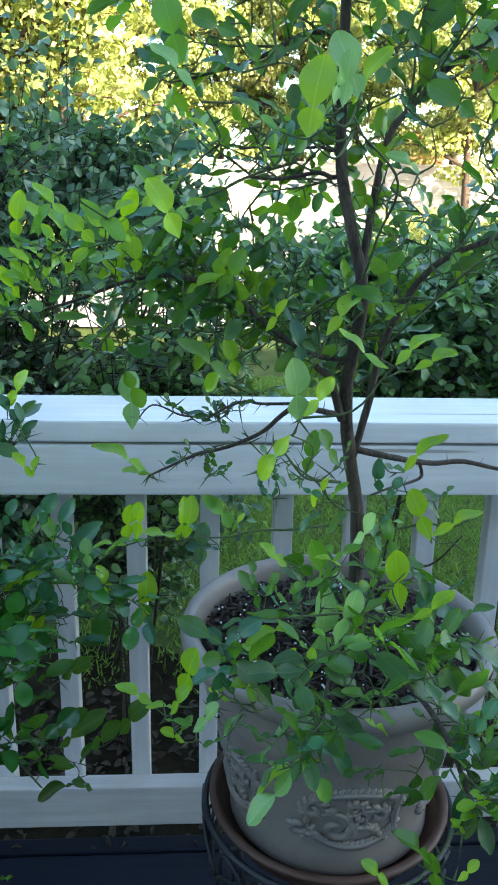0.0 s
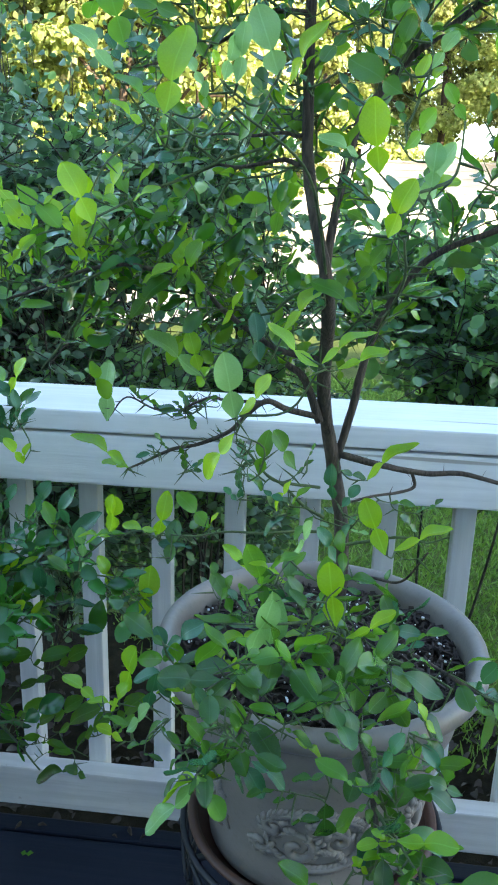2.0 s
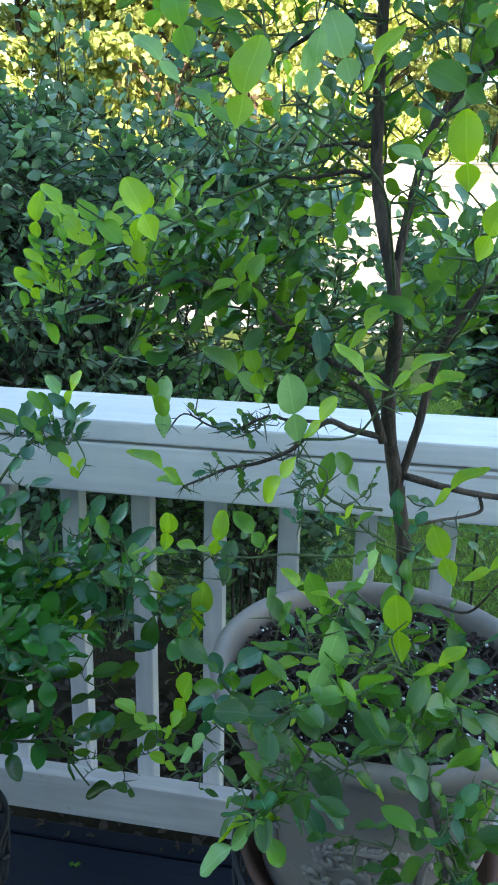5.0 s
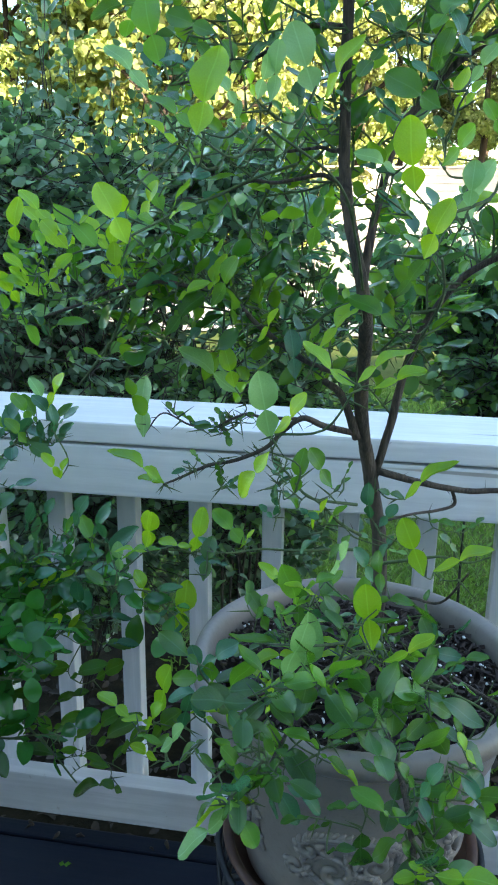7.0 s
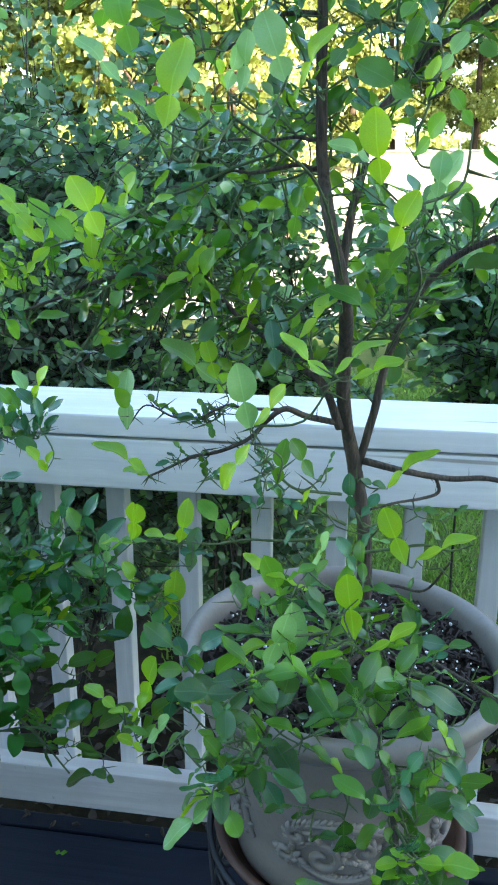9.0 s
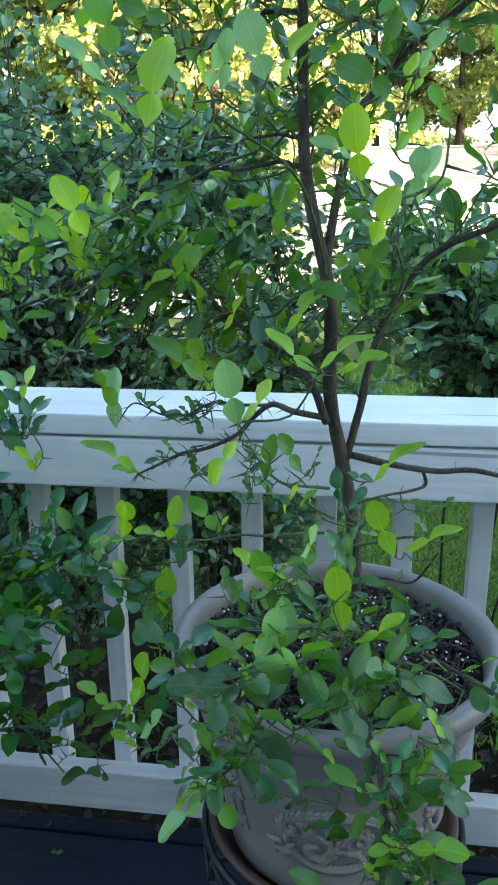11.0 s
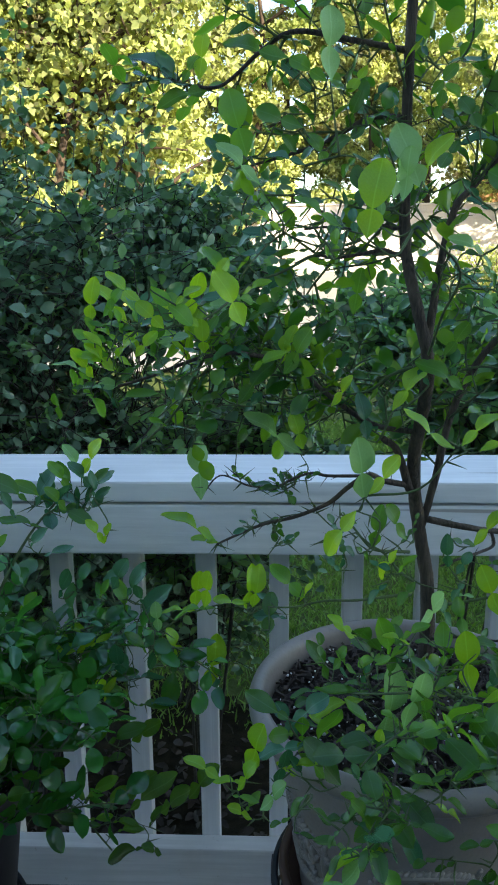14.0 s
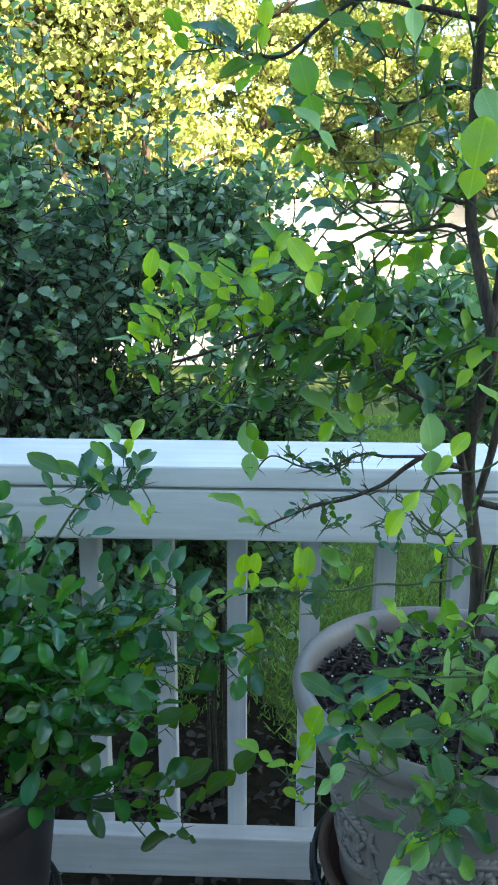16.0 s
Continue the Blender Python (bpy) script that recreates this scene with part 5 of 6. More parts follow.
tree.place([  # middle
    (0.273, 1.017, 1.115, 0.296, 1.008, 1.139, "m8"), (0.251, 0.95, 1.11, 0.272, 0.938, 1.126, "m5"),
    (0.219, 0.76, 1.1, 0.25, 0.772, 1.134, "n4"), (0.231, 0.75, 1.098, 0.267, 0.759, 1.115, "n4"),
    (0.217, 0.774, 1.093, 0.171, 0.786, 1.119, "n3"), (0.159, 1.003, 1.155, 0.138, 0.988, 1.173, "o5"),
    (0.157, 1, 1.142, 0.139, 1.006, 1.16, "p4"), (0.216, 0.894, 1.126, 0.206, 0.9, 1.14, "g8"),
    (0.228, 0.944, 1.172, 0.245, 0.938, 1.187, "g6"), (0.278, 0.894, 1.195, 0.295, 0.888, 1.205, "m6"),
    (0.29, 0.894, 1.163, 0.306, 0.888, 1.182, "o7"), (0.305, 0.944, 1.133, 0.326, 0.938, 1.144, "m5"),
    (0.179, 0.994, 1.172, 0.157, 0.988, 1.18, "g4"),
])
tree.place([  # middle
    (0.094, 0.974, 1.166, 0.114, 0.968, 1.18, "g6"), (0.103, 0.944, 1.081, 0.12, 0.938, 1.105, "o6"),
])
tree.place([  # rail row
    (0.147, 0.809, 1.039, 0.139, 0.791, 1.098, "p9"), (0.151, 0.81, 1.042, 0.181, 0.81, 1.076, "n6"),
    (0.144, 0.836, 1.018, 0.113, 0.836, 0.975, "n7"), (0.164, 0.867, 0.97, 0.169, 0.858, 1.012, "m9"),
    (0.197, 0.873, 0.975, 0.174, 0.87, 1.013, "m6"), (0.078, 0.956, 1, 0.087, 0.95, 0.988, "o7"),
    (0.072, 0.95, 0.966, 0.076, 0.956, 0.945, "o7"), (0.085, 0.953, 0.94, 0.095, 0.962, 0.948, "o6"),
    (0.1, 0.93, 1.021, 0.114, 0.924, 1.03, "o6"), (0.073, 0.954, 1.005, 0.062, 0.96, 1.015, "o7"),
    (0.052, 0.976, 0.994, 0.043, 0.958, 1.005, "o5"), (0.137, 0.914, 0.989, 0.148, 0.926, 0.978, "o6"),
    (0.143, 0.914, 0.971, 0.153, 0.926, 0.975, "o5"),
])
tree.place([  # rail row
    (0.209, 0.9, 0.98, 0.216, 0.906, 0.991, "o5"), (0.198, 0.906, 0.959, 0.212, 0.906, 0.976, "o5"),
    (0.15, 0.894, 0.959, 0.168, 0.9, 0.944, "o7"), (0.138, 0.926, 0.956, 0.14, 0.908, 0.946, "o8"),
    (0.141, 0.926, 0.94, 0.14, 0.92, 0.924, "g7"), (0.137, 0.917, 0.922, 0.123, 0.92, 0.935, "g8"),
    (0.165, 0.9, 0.942, 0.185, 0.894, 0.933, "g6"), (0.194, 0.897, 0.955, 0.174, 0.906, 0.92, "n5"),
    (0.235, 0.85, 0.957, 0.228, 0.838, 0.989, "g9"), (0.24, 0.864, 0.98, 0.263, 0.87, 0.97, "o6"),
    (0.266, 0.88, 0.966, 0.298, 0.886, 1.013, "n6"), (0.243, 0.85, 0.949, 0.257, 0.856, 0.97, "g9"),
    (0.284, 0.832, 0.913, 0.262, 0.844, 0.963, "n9"),
])
tree.place([  # rail row
    (0.296, 0.866, 0.901, 0.344, 0.866, 0.934, "n5"), (0.325, 0.967, 0.901, 0.34, 0.982, 0.907, "o6"),
    (0.338, 0.973, 0.904, 0.354, 0.982, 0.913, "o6"), (0.295, 0.947, 0.919, 0.317, 0.938, 0.926, "m6"),
    (0.101, 0.967, 0.867, 0.063, 0.979, 0.903, "m8"), (0.093, 0.967, 0.861, 0.114, 0.97, 0.882, "n3"),
    (0.059, 0.944, 0.831, 0.064, 0.962, 0.877, "o9"), (0.032, 1.006, 0.834, 0.046, 1.006, 0.886, "n7"),
    (-0.013, 0.97, 0.853, -0.005, 0.967, 0.901, "n7"), (-0.003, 0.994, 0.84, -0.056, 1.006, 0.836, "m3"),
    (0.153, 0.908, 0.851, 0.125, 0.911, 0.875, "n6"), (0.202, 0.806, 0.917, 0.224, 0.788, 0.956, "p6"),
    (0.24, 0.847, 0.895, 0.225, 0.844, 0.93, "g6"),
])
tree.place([  # rail row
    (0.183, 0.794, 0.909, 0.202, 0.788, 0.931, "m6"), (0.116, 0.894, 0.834, 0.115, 0.912, 0.853, "o8"),
    (0.187, 0.914, 0.909, 0.163, 0.908, 0.895, "g5"), (0.217, 0.914, 0.912, 0.197, 0.908, 0.888, "o6"),
    (0.253, 0.894, 0.909, 0.271, 0.888, 0.905, "p4"), (0.258, 0.874, 0.933, 0.244, 0.868, 0.912, "g7"),
    (-0.001, 1.003, 0.918, -0.051, 0.994, 0.969, "n4"), (0.003, 0.994, 0.923, -0.031, 1.006, 0.922, "n3"),
    (0.195, 0.894, 0.931, 0.205, 0.888, 0.954, "m5"), (0.322, 0.924, 0.898, 0.304, 0.918, 0.918, "o6"),
])
tree.place([  # pot back
    (0.242, 0.768, 0.871, 0.233, 0.777, 0.931, "n9"), (0.175, 0.806, 0.887, 0.167, 0.788, 0.93, "m8s"),
    (0.191, 0.794, 0.904, 0.169, 0.788, 0.921, "n4"), (0.161, 0.797, 0.881, 0.191, 0.794, 0.9, "m4"),
    (0.176, 0.807, 0.863, 0.177, 0.804, 0.888, "o8s"), (0.117, 0.944, 0.763, 0.084, 0.95, 0.755, "o5s"),
    (0.17, 0.853, 0.819, 0.107, 0.838, 0.822, "m3s"), (0.171, 0.843, 0.825, 0.216, 0.846, 0.833, "n3"),
    (0.165, 0.847, 0.826, 0.136, 0.862, 0.828, "o6"), (0.174, 0.718, 0.869, 0.19, 0.724, 0.919, "p7"),
    (0.159, 0.763, 0.837, 0.126, 0.766, 0.862, "m6s"), (0.124, 0.924, 0.73, 0.07, 0.924, 0.732, "o5s"),
    (0.252, 0.763, 0.864, 0.295, 0.772, 0.883, "n4"),
])
tree.place([  # pot back
    (0.303, 0.853, 0.807, 0.292, 0.862, 0.856, "o7"), (0.214, 0.69, 0.879, 0.193, 0.678, 0.907, "m7s"),
    (0.208, 0.697, 0.886, 0.235, 0.7, 0.897, "m4s"), (0.247, 0.73, 0.838, 0.261, 0.742, 0.88, "o8s"),
    (0.166, 0.697, 0.876, 0.184, 0.688, 0.893, "m4"), (0.157, 0.747, 0.814, 0.166, 0.75, 0.846, "n5"),
    (0.186, 0.706, 0.831, 0.17, 0.706, 0.855, "o8s"), (0.222, 0.714, 0.839, 0.209, 0.732, 0.846, "o7s"),
    (0.227, 0.717, 0.837, 0.241, 0.714, 0.86, "o7s"), (0.207, 0.7, 0.822, 0.185, 0.694, 0.846, "m6"),
    (0.212, 0.697, 0.834, 0.253, 0.706, 0.849, "m4"), (0.263, 0.7, 0.819, 0.235, 0.688, 0.852, "o6s"),
    (0.266, 0.756, 0.792, 0.282, 0.744, 0.82, "o7s"),
])
tree.place([  # pot back
    (0.267, 0.697, 0.825, 0.305, 0.694, 0.852, "m4s"), (0.295, 0.787, 0.842, 0.316, 0.79, 0.854, "o5"),
    (0.316, 0.806, 0.844, 0.334, 0.794, 0.866, "o5"), (0.314, 0.8, 0.828, 0.339, 0.812, 0.815, "o4s"),
    (0.244, 0.767, 0.911, 0.261, 0.764, 0.906, "o6s"), (0.262, 0.844, 0.877, 0.305, 0.862, 0.864, "o4s"),
    (0.221, 0.814, 0.892, 0.201, 0.82, 0.897, "o6"), (0.129, 0.874, 0.831, 0.143, 0.868, 0.861, "o7"),
    (0.159, 0.854, 0.837, 0.148, 0.848, 0.86, "o6s"), (0.232, 0.754, 0.875, 0.22, 0.748, 0.859, "o5s"),
    (0.272, 0.734, 0.844, 0.252, 0.728, 0.838, "o4s"), (0.291, 0.774, 0.826, 0.323, 0.768, 0.824, "o4"),
])
tree.place([  # front left
    (0.013, 0.814, 0.743, -0.021, 0.826, 0.764, "n8"), (0.041, 0.814, 0.752, 0.06, 0.811, 0.81, "n8"),
    (0.038, 0.813, 0.738, 0.011, 0.81, 0.752, "n5"), (0.032, 0.807, 0.736, 0.048, 0.804, 0.772, "n6"),
    (0.07, 0.797, 0.75, 0.078, 0.8, 0.793, "g7"), (0.045, 0.797, 0.711, 0.025, 0.788, 0.735, "n6"),
    (0.039, 0.803, 0.715, 0.053, 0.812, 0.732, "m8s"), (0.055, 0.78, 0.736, 0.081, 0.774, 0.771, "p8"),
    (0.079, 0.797, 0.769, 0.102, 0.788, 0.79, "n4"), (0.131, 0.797, 0.752, 0.097, 0.8, 0.8, "o8"),
    (0.148, 0.717, 0.805, 0.127, 0.714, 0.835, "g7"), (0.16, 0.693, 0.837, 0.171, 0.69, 0.821, "o9s"),
    (0.161, 0.72, 0.801, 0.186, 0.708, 0.803, "o5s"),
])
tree.place([  # front left
    (0.153, 0.694, 0.819, 0.119, 0.7, 0.8, "o4s"), (0.159, 0.674, 0.787, 0.101, 0.689, 0.762, "n5"),
    (0.173, 0.674, 0.811, 0.15, 0.686, 0.786, "o6"), (0.139, 0.674, 0.779, 0.107, 0.668, 0.729, "p7"),
    (0.098, 0.754, 0.775, 0.079, 0.748, 0.76, "o6s"), (0.097, 0.734, 0.782, 0.118, 0.728, 0.765, "o6s"),
    (0.083, 0.754, 0.75, 0.064, 0.748, 0.743, "m4"), (0.123, 0.704, 0.78, 0.11, 0.698, 0.77, "o6"),
    (0.133, 0.694, 0.796, 0.154, 0.688, 0.793, "g6s"), (0.085, 0.724, 0.76, 0.103, 0.718, 0.76, "o5s"),
    (0.095, 0.794, 0.762, 0.086, 0.788, 0.79, "g6s"), (0.141, 0.704, 0.802, 0.128, 0.698, 0.823, "m6"),
    (0.16, 0.694, 0.802, 0.178, 0.688, 0.805, "o5"),
])
tree.place([  # front left
    (0.027, 0.794, 0.741, 0.053, 0.788, 0.739, "m5s"), (0.126, 0.684, 0.777, 0.11, 0.678, 0.761, "o6s"),
])
tree.place([  # front right
    (0.32, 0.684, 0.837, 0.303, 0.69, 0.857, "n6"), (0.281, 0.657, 0.825, 0.291, 0.654, 0.856, "g9"),
    (0.301, 0.687, 0.834, 0.322, 0.69, 0.827, "o4"), (0.206, 0.706, 0.813, 0.231, 0.706, 0.8, "m6s"),
    (0.176, 0.682, 0.808, 0.209, 0.67, 0.8, "o7s"), (0.26, 0.65, 0.811, 0.235, 0.656, 0.83, "m7s"),
    (0.24, 0.664, 0.807, 0.217, 0.67, 0.791, "o6"), (0.201, 0.686, 0.769, 0.18, 0.674, 0.774, "o6"),
    (0.284, 0.676, 0.777, 0.258, 0.664, 0.802, "m7s"), (0.296, 0.677, 0.782, 0.321, 0.686, 0.801, "m8s"),
    (0.274, 0.688, 0.763, 0.25, 0.691, 0.733, "o8s"), (0.241, 0.674, 0.773, 0.242, 0.686, 0.726, "o8"),
    (0.218, 0.69, 0.764, 0.201, 0.684, 0.756, "o6"),
])
tree.place([  # front right
    (0.326, 0.68, 0.806, 0.315, 0.68, 0.828, "g8s"), (0.29, 0.664, 0.791, 0.284, 0.676, 0.809, "g7s"),
    (0.322, 0.686, 0.786, 0.329, 0.668, 0.816, "o7s"), (0.292, 0.664, 0.771, 0.308, 0.67, 0.751, "m7"),
    (0.277, 0.674, 0.819, 0.265, 0.668, 0.842, "o7"), (0.254, 0.694, 0.809, 0.238, 0.688, 0.826, "o6s"),
    (0.304, 0.674, 0.824, 0.293, 0.668, 0.808, "o6s"), (0.321, 0.744, 0.814, 0.305, 0.738, 0.838, "o6s"),
    (0.281, 0.664, 0.759, 0.269, 0.658, 0.783, "o7"), (0.216, 0.674, 0.748, 0.232, 0.668, 0.767, "o6"),
])
tree.place([  # outer
    (0.278, 0.72, 1.299, 0.291, 0.717, 1.321, "p8"), (0.292, 0.65, 1.263, 0.279, 0.651, 1.281, "m8"),
    (0.271, 0.64, 1.215, 0.283, 0.632, 1.251, "p8"), (0.275, 0.7, 1.222, 0.3, 0.707, 1.238, "n8"),
    (0.34, 0.66, 0.804, 0.315, 0.662, 0.813, "o8"), (0.294, 0.65, 0.793, 0.303, 0.648, 0.766, "o8"),
    (0.291, 0.62, 0.794, 0.331, 0.612, 0.804, "n8"), (0.293, 0.64, 0.777, 0.267, 0.641, 0.763, "n8"),
    (0.204, 0.6, 0.733, 0.185, 0.605, 0.754, "n8"), (0.241, 0.62, 0.732, 0.219, 0.614, 0.771, "m8"),
    (0.25, 0.62, 0.704, 0.244, 0.626, 0.74, "m8"), (0.263, 0.64, 0.748, 0.283, 0.646, 0.762, "n8"),
    (0.275, 0.64, 0.742, 0.263, 0.643, 0.754, "n8"),
])
tree.place([  # outer
    (0.261, 0.61, 0.725, 0.279, 0.614, 0.739, "n8"), (0.293, 0.64, 0.772, 0.276, 0.641, 0.783, "n8"),
    (0.1, 0.94, 1.46, 0.066, 0.931, 1.483, "m8"), (0.109, 0.786, 1.379, 0.107, 0.795, 1.432, "p8"),
    (-0.028, 0.97, 1.413, -0.071, 0.975, 1.452, "g5"), (0.079, 0.9, 1.418, 0.02, 0.913, 1.438, "m5"),
    (0.103, 0.9, 1.39, 0.072, 0.906, 1.415, "g8"), (0.112, 0.88, 1.396, 0.08, 0.884, 1.418, "m8"),
    (-0.022, 0.96, 1.411, -0.008, 0.964, 1.439, "m8"), (-0.006, 0.96, 1.413, 0, 0.962, 1.456, "n8"),
    (0.102, 0.9, 1.46, 0.14, 0.902, 1.483, "o8"), (0.229, 0.85, 1.458, 0.178, 0.834, 1.479, "n8"),
    (0.149, 0.9, 1.412, 0.133, 0.894, 1.387, "n8"),
])
tree.place([  # outer
    (0.207, 0.93, 1.425, 0.196, 0.934, 1.446, "g8"), (0.231, 0.9, 1.416, 0.242, 0.89, 1.447, "m8"),
    (0.202, 0.88, 1.384, 0.224, 0.872, 1.406, "m8"), (0.158, 0.92, 1.386, 0.168, 0.915, 1.402, "g8"),
    (0.233, 0.86, 1.371, 0.21, 0.853, 1.388, "m8"), (0.083, 0.93, 1.502, 0.104, 0.935, 1.513, "m8"),
    (0.155, 0.92, 1.498, 0.122, 0.912, 1.51, "m8"),
])

tree.place([  # left spray, fuller
    (-0.111, 0.899, 1.187, -0.105, 0.887, 1.228, "n8"), (-0.101, 0.915, 1.191, -0.08, 0.915, 1.218, "m7"),
    (-0.072, 0.931, 1.185, -0.073, 0.923, 1.217, "p8"), (-0.065, 0.907, 1.184, -0.053, 0.911, 1.217, "g6"),
    (-0.1, 0.923, 1.152, -0.135, 0.919, 1.174, "m6"), (-0.111, 0.899, 1.133, -0.126, 0.887, 1.164, "n7b"),
    (-0.115, 0.915, 1.132, -0.152, 0.915, 1.153, "p3"), (-0.096, 0.931, 1.137, -0.122, 0.923, 1.166, "m6b"),
    (-0.087, 0.907, 1.168, -0.106, 0.911, 1.183, "n6b"), (-0.095, 0.923, 1.147, -0.07, 0.919, 1.176, "n4"),
    (-0.106, 0.899, 1.168, -0.109, 0.887, 1.193, "m6b"), (-0.135, 0.915, 1.111, -0.134, 0.915, 1.139, "m6"),
    (-0.131, 0.931, 1.117, -0.103, 0.923, 1.094, "m6"), (-0.135, 0.907, 1.121, -0.111, 0.911, 1.123, "o5"),
])
tree.place([  # left spray, fuller
    (-0.07, 0.923, 1.15, -0.07, 0.919, 1.172, "n6"), (-0.08, 0.899, 1.176, -0.084, 0.887, 1.201, "m6"),
    (-0.058, 0.915, 1.174, -0.043, 0.915, 1.191, "m5"), (-0.017, 0.931, 1.141, -0.033, 0.923, 1.171, "n7"),
    (0.011, 0.907, 1.116, 0.029, 0.911, 1.145, "m6"), (0.028, 0.923, 1.138, 0.062, 0.919, 1.147, "m6"),
    (0.046, 0.899, 1.14, 0.07, 0.887, 1.163, "n6"), (0.073, 0.915, 1.143, 0.079, 0.915, 1.174, "n7"),
    (0.08, 0.931, 1.129, 0.081, 0.923, 1.151, "m7b"), (0.043, 0.907, 1.15, 0.024, 0.911, 1.163, "g5"),
    (-0.022, 0.923, 1.167, -0.011, 0.919, 1.189, "n6"), (-0.146, 0.899, 1.091, -0.145, 0.887, 1.121, "m5"),
    (-0.047, 0.915, 1.145, -0.06, 0.915, 1.162, "m6"), (-0.079, 0.931, 1.12, -0.055, 0.923, 1.132, "o5"),
])
tree.place([  # left spray, fuller
    (-0.018, 0.904, 1.187, -0.006, 0.892, 1.237, "n8"), (-0.079, 0.92, 1.182, -0.106, 0.92, 1.225, "n5"),
    (-0.068, 0.936, 1.181, -0.083, 0.928, 1.217, "n6b"), (-0.028, 0.912, 1.188, -0.048, 0.916, 1.215, "n6b"),
    (-0.022, 0.928, 1.151, -0.012, 0.924, 1.2, "n7"), (-0.09, 0.904, 1.14, -0.115, 0.892, 1.168, "n6"),
    (-0.077, 0.92, 1.141, -0.103, 0.92, 1.162, "n5"), (-0.065, 0.936, 1.16, -0.033, 0.928, 1.177, "n4"),
    (-0.048, 0.912, 1.201, -0.054, 0.916, 1.22, "p8b"), (0.003, 0.928, 1.212, 0.024, 0.924, 1.246, "n7"),
    (0.037, 0.904, 1.213, 0.058, 0.892, 1.23, "n6"), (-0.092, 0.92, 1.097, -0.108, 0.92, 1.124, "g6"),
    (0.049, 0.936, 1.14, 0.033, 0.928, 1.119, "m6b"), (0.077, 0.912, 1.154, 0.087, 0.916, 1.183, "n6b"),
])
tree.place([  # left spray, fuller
    (0.098, 0.928, 1.141, 0.091, 0.924, 1.121, "m6b"), (0.015, 0.904, 1.174, 0.034, 0.892, 1.19, "m6"),
    (-0.118, 0.92, 1.119, -0.124, 0.92, 1.14, "m6"), (-0.004, 0.936, 1.155, -0.011, 0.928, 1.177, "m5"),
])
tree.place([  # over the soil
    (0.158, 0.934, 0.836, 0.125, 0.922, 0.861, "n8"), (0.183, 0.95, 0.801, 0.155, 0.95, 0.836, "o7s"),
    (0.19, 0.966, 0.807, 0.159, 0.958, 0.823, "n4"), (0.187, 0.942, 0.826, 0.212, 0.946, 0.855, "m6"),
    (0.129, 0.958, 0.769, 0.115, 0.954, 0.817, "o7"), (0.149, 0.934, 0.786, 0.128, 0.922, 0.817, "g6"),
    (0.16, 0.95, 0.781, 0.133, 0.95, 0.807, "m6"), (0.171, 0.966, 0.755, 0.174, 0.958, 0.791, "g6"),
    (0.165, 0.942, 0.756, 0.124, 0.946, 0.771, "o6s"), (0.123, 0.958, 0.751, 0.092, 0.954, 0.735, "o6"),
    (0.168, 0.934, 0.758, 0.112, 0.922, 0.76, "n4"), (0.135, 0.95, 0.698, 0.109, 0.95, 0.728, "n5"),
    (0.121, 0.966, 0.694, 0.065, 0.958, 0.695, "o5"), (0.227, 0.942, 0.757, 0.19, 0.946, 0.757, "n4"),
])
tree.place([  # over the soil
    (0.175, 0.834, 0.776, 0.191, 0.822, 0.857, "p8"), (0.149, 0.85, 0.747, 0.162, 0.85, 0.783, "n6"),
    (0.176, 0.866, 0.75, 0.137, 0.858, 0.767, "m4"), (0.219, 0.842, 0.759, 0.191, 0.846, 0.788, "o7s"),
    (0.092, 0.858, 0.715, 0.067, 0.854, 0.73, "n5"), (0.118, 0.834, 0.731, 0.096, 0.822, 0.779, "m8"),
    (0.142, 0.85, 0.693, 0.115, 0.85, 0.725, "o7s"), (0.164, 0.866, 0.688, 0.137, 0.858, 0.721, "o6"),
    (0.205, 0.842, 0.699, 0.176, 0.846, 0.721, "m6"), (0.187, 0.858, 0.724, 0.217, 0.854, 0.725, "o5"),
    (0.241, 0.834, 0.737, 0.208, 0.822, 0.724, "o5"), (0.269, 0.85, 0.725, 0.235, 0.85, 0.727, "m5"),
    (0.239, 0.866, 0.712, 0.219, 0.858, 0.743, "o6"), (0.265, 0.842, 0.699, 0.249, 0.846, 0.723, "o6"),
])
tree.place([  # over the soil
    (0.303, 0.858, 0.709, 0.278, 0.854, 0.722, "o5"), (0.275, 0.834, 0.783, 0.263, 0.822, 0.823, "o6s"),
    (0.304, 0.85, 0.805, 0.331, 0.85, 0.811, "g6"), (0.246, 0.866, 0.77, 0.213, 0.858, 0.777, "m4"),
    (0.327, 0.842, 0.776, 0.296, 0.846, 0.764, "o4"), (0.34, 0.858, 0.707, 0.313, 0.854, 0.701, "o6"),
    (0.166, 0.744, 0.764, 0.168, 0.732, 0.805, "m7"), (0.141, 0.76, 0.748, 0.113, 0.76, 0.742, "o5"),
    (0.174, 0.776, 0.743, 0.199, 0.768, 0.747, "o4"), (0.213, 0.752, 0.768, 0.24, 0.756, 0.749, "n6"),
    (0.174, 0.768, 0.726, 0.21, 0.764, 0.709, "g7"), (0.309, 0.744, 0.739, 0.308, 0.732, 0.786, "m7s"),
    (0.136, 0.76, 0.709, 0.11, 0.76, 0.728, "o6"),
])
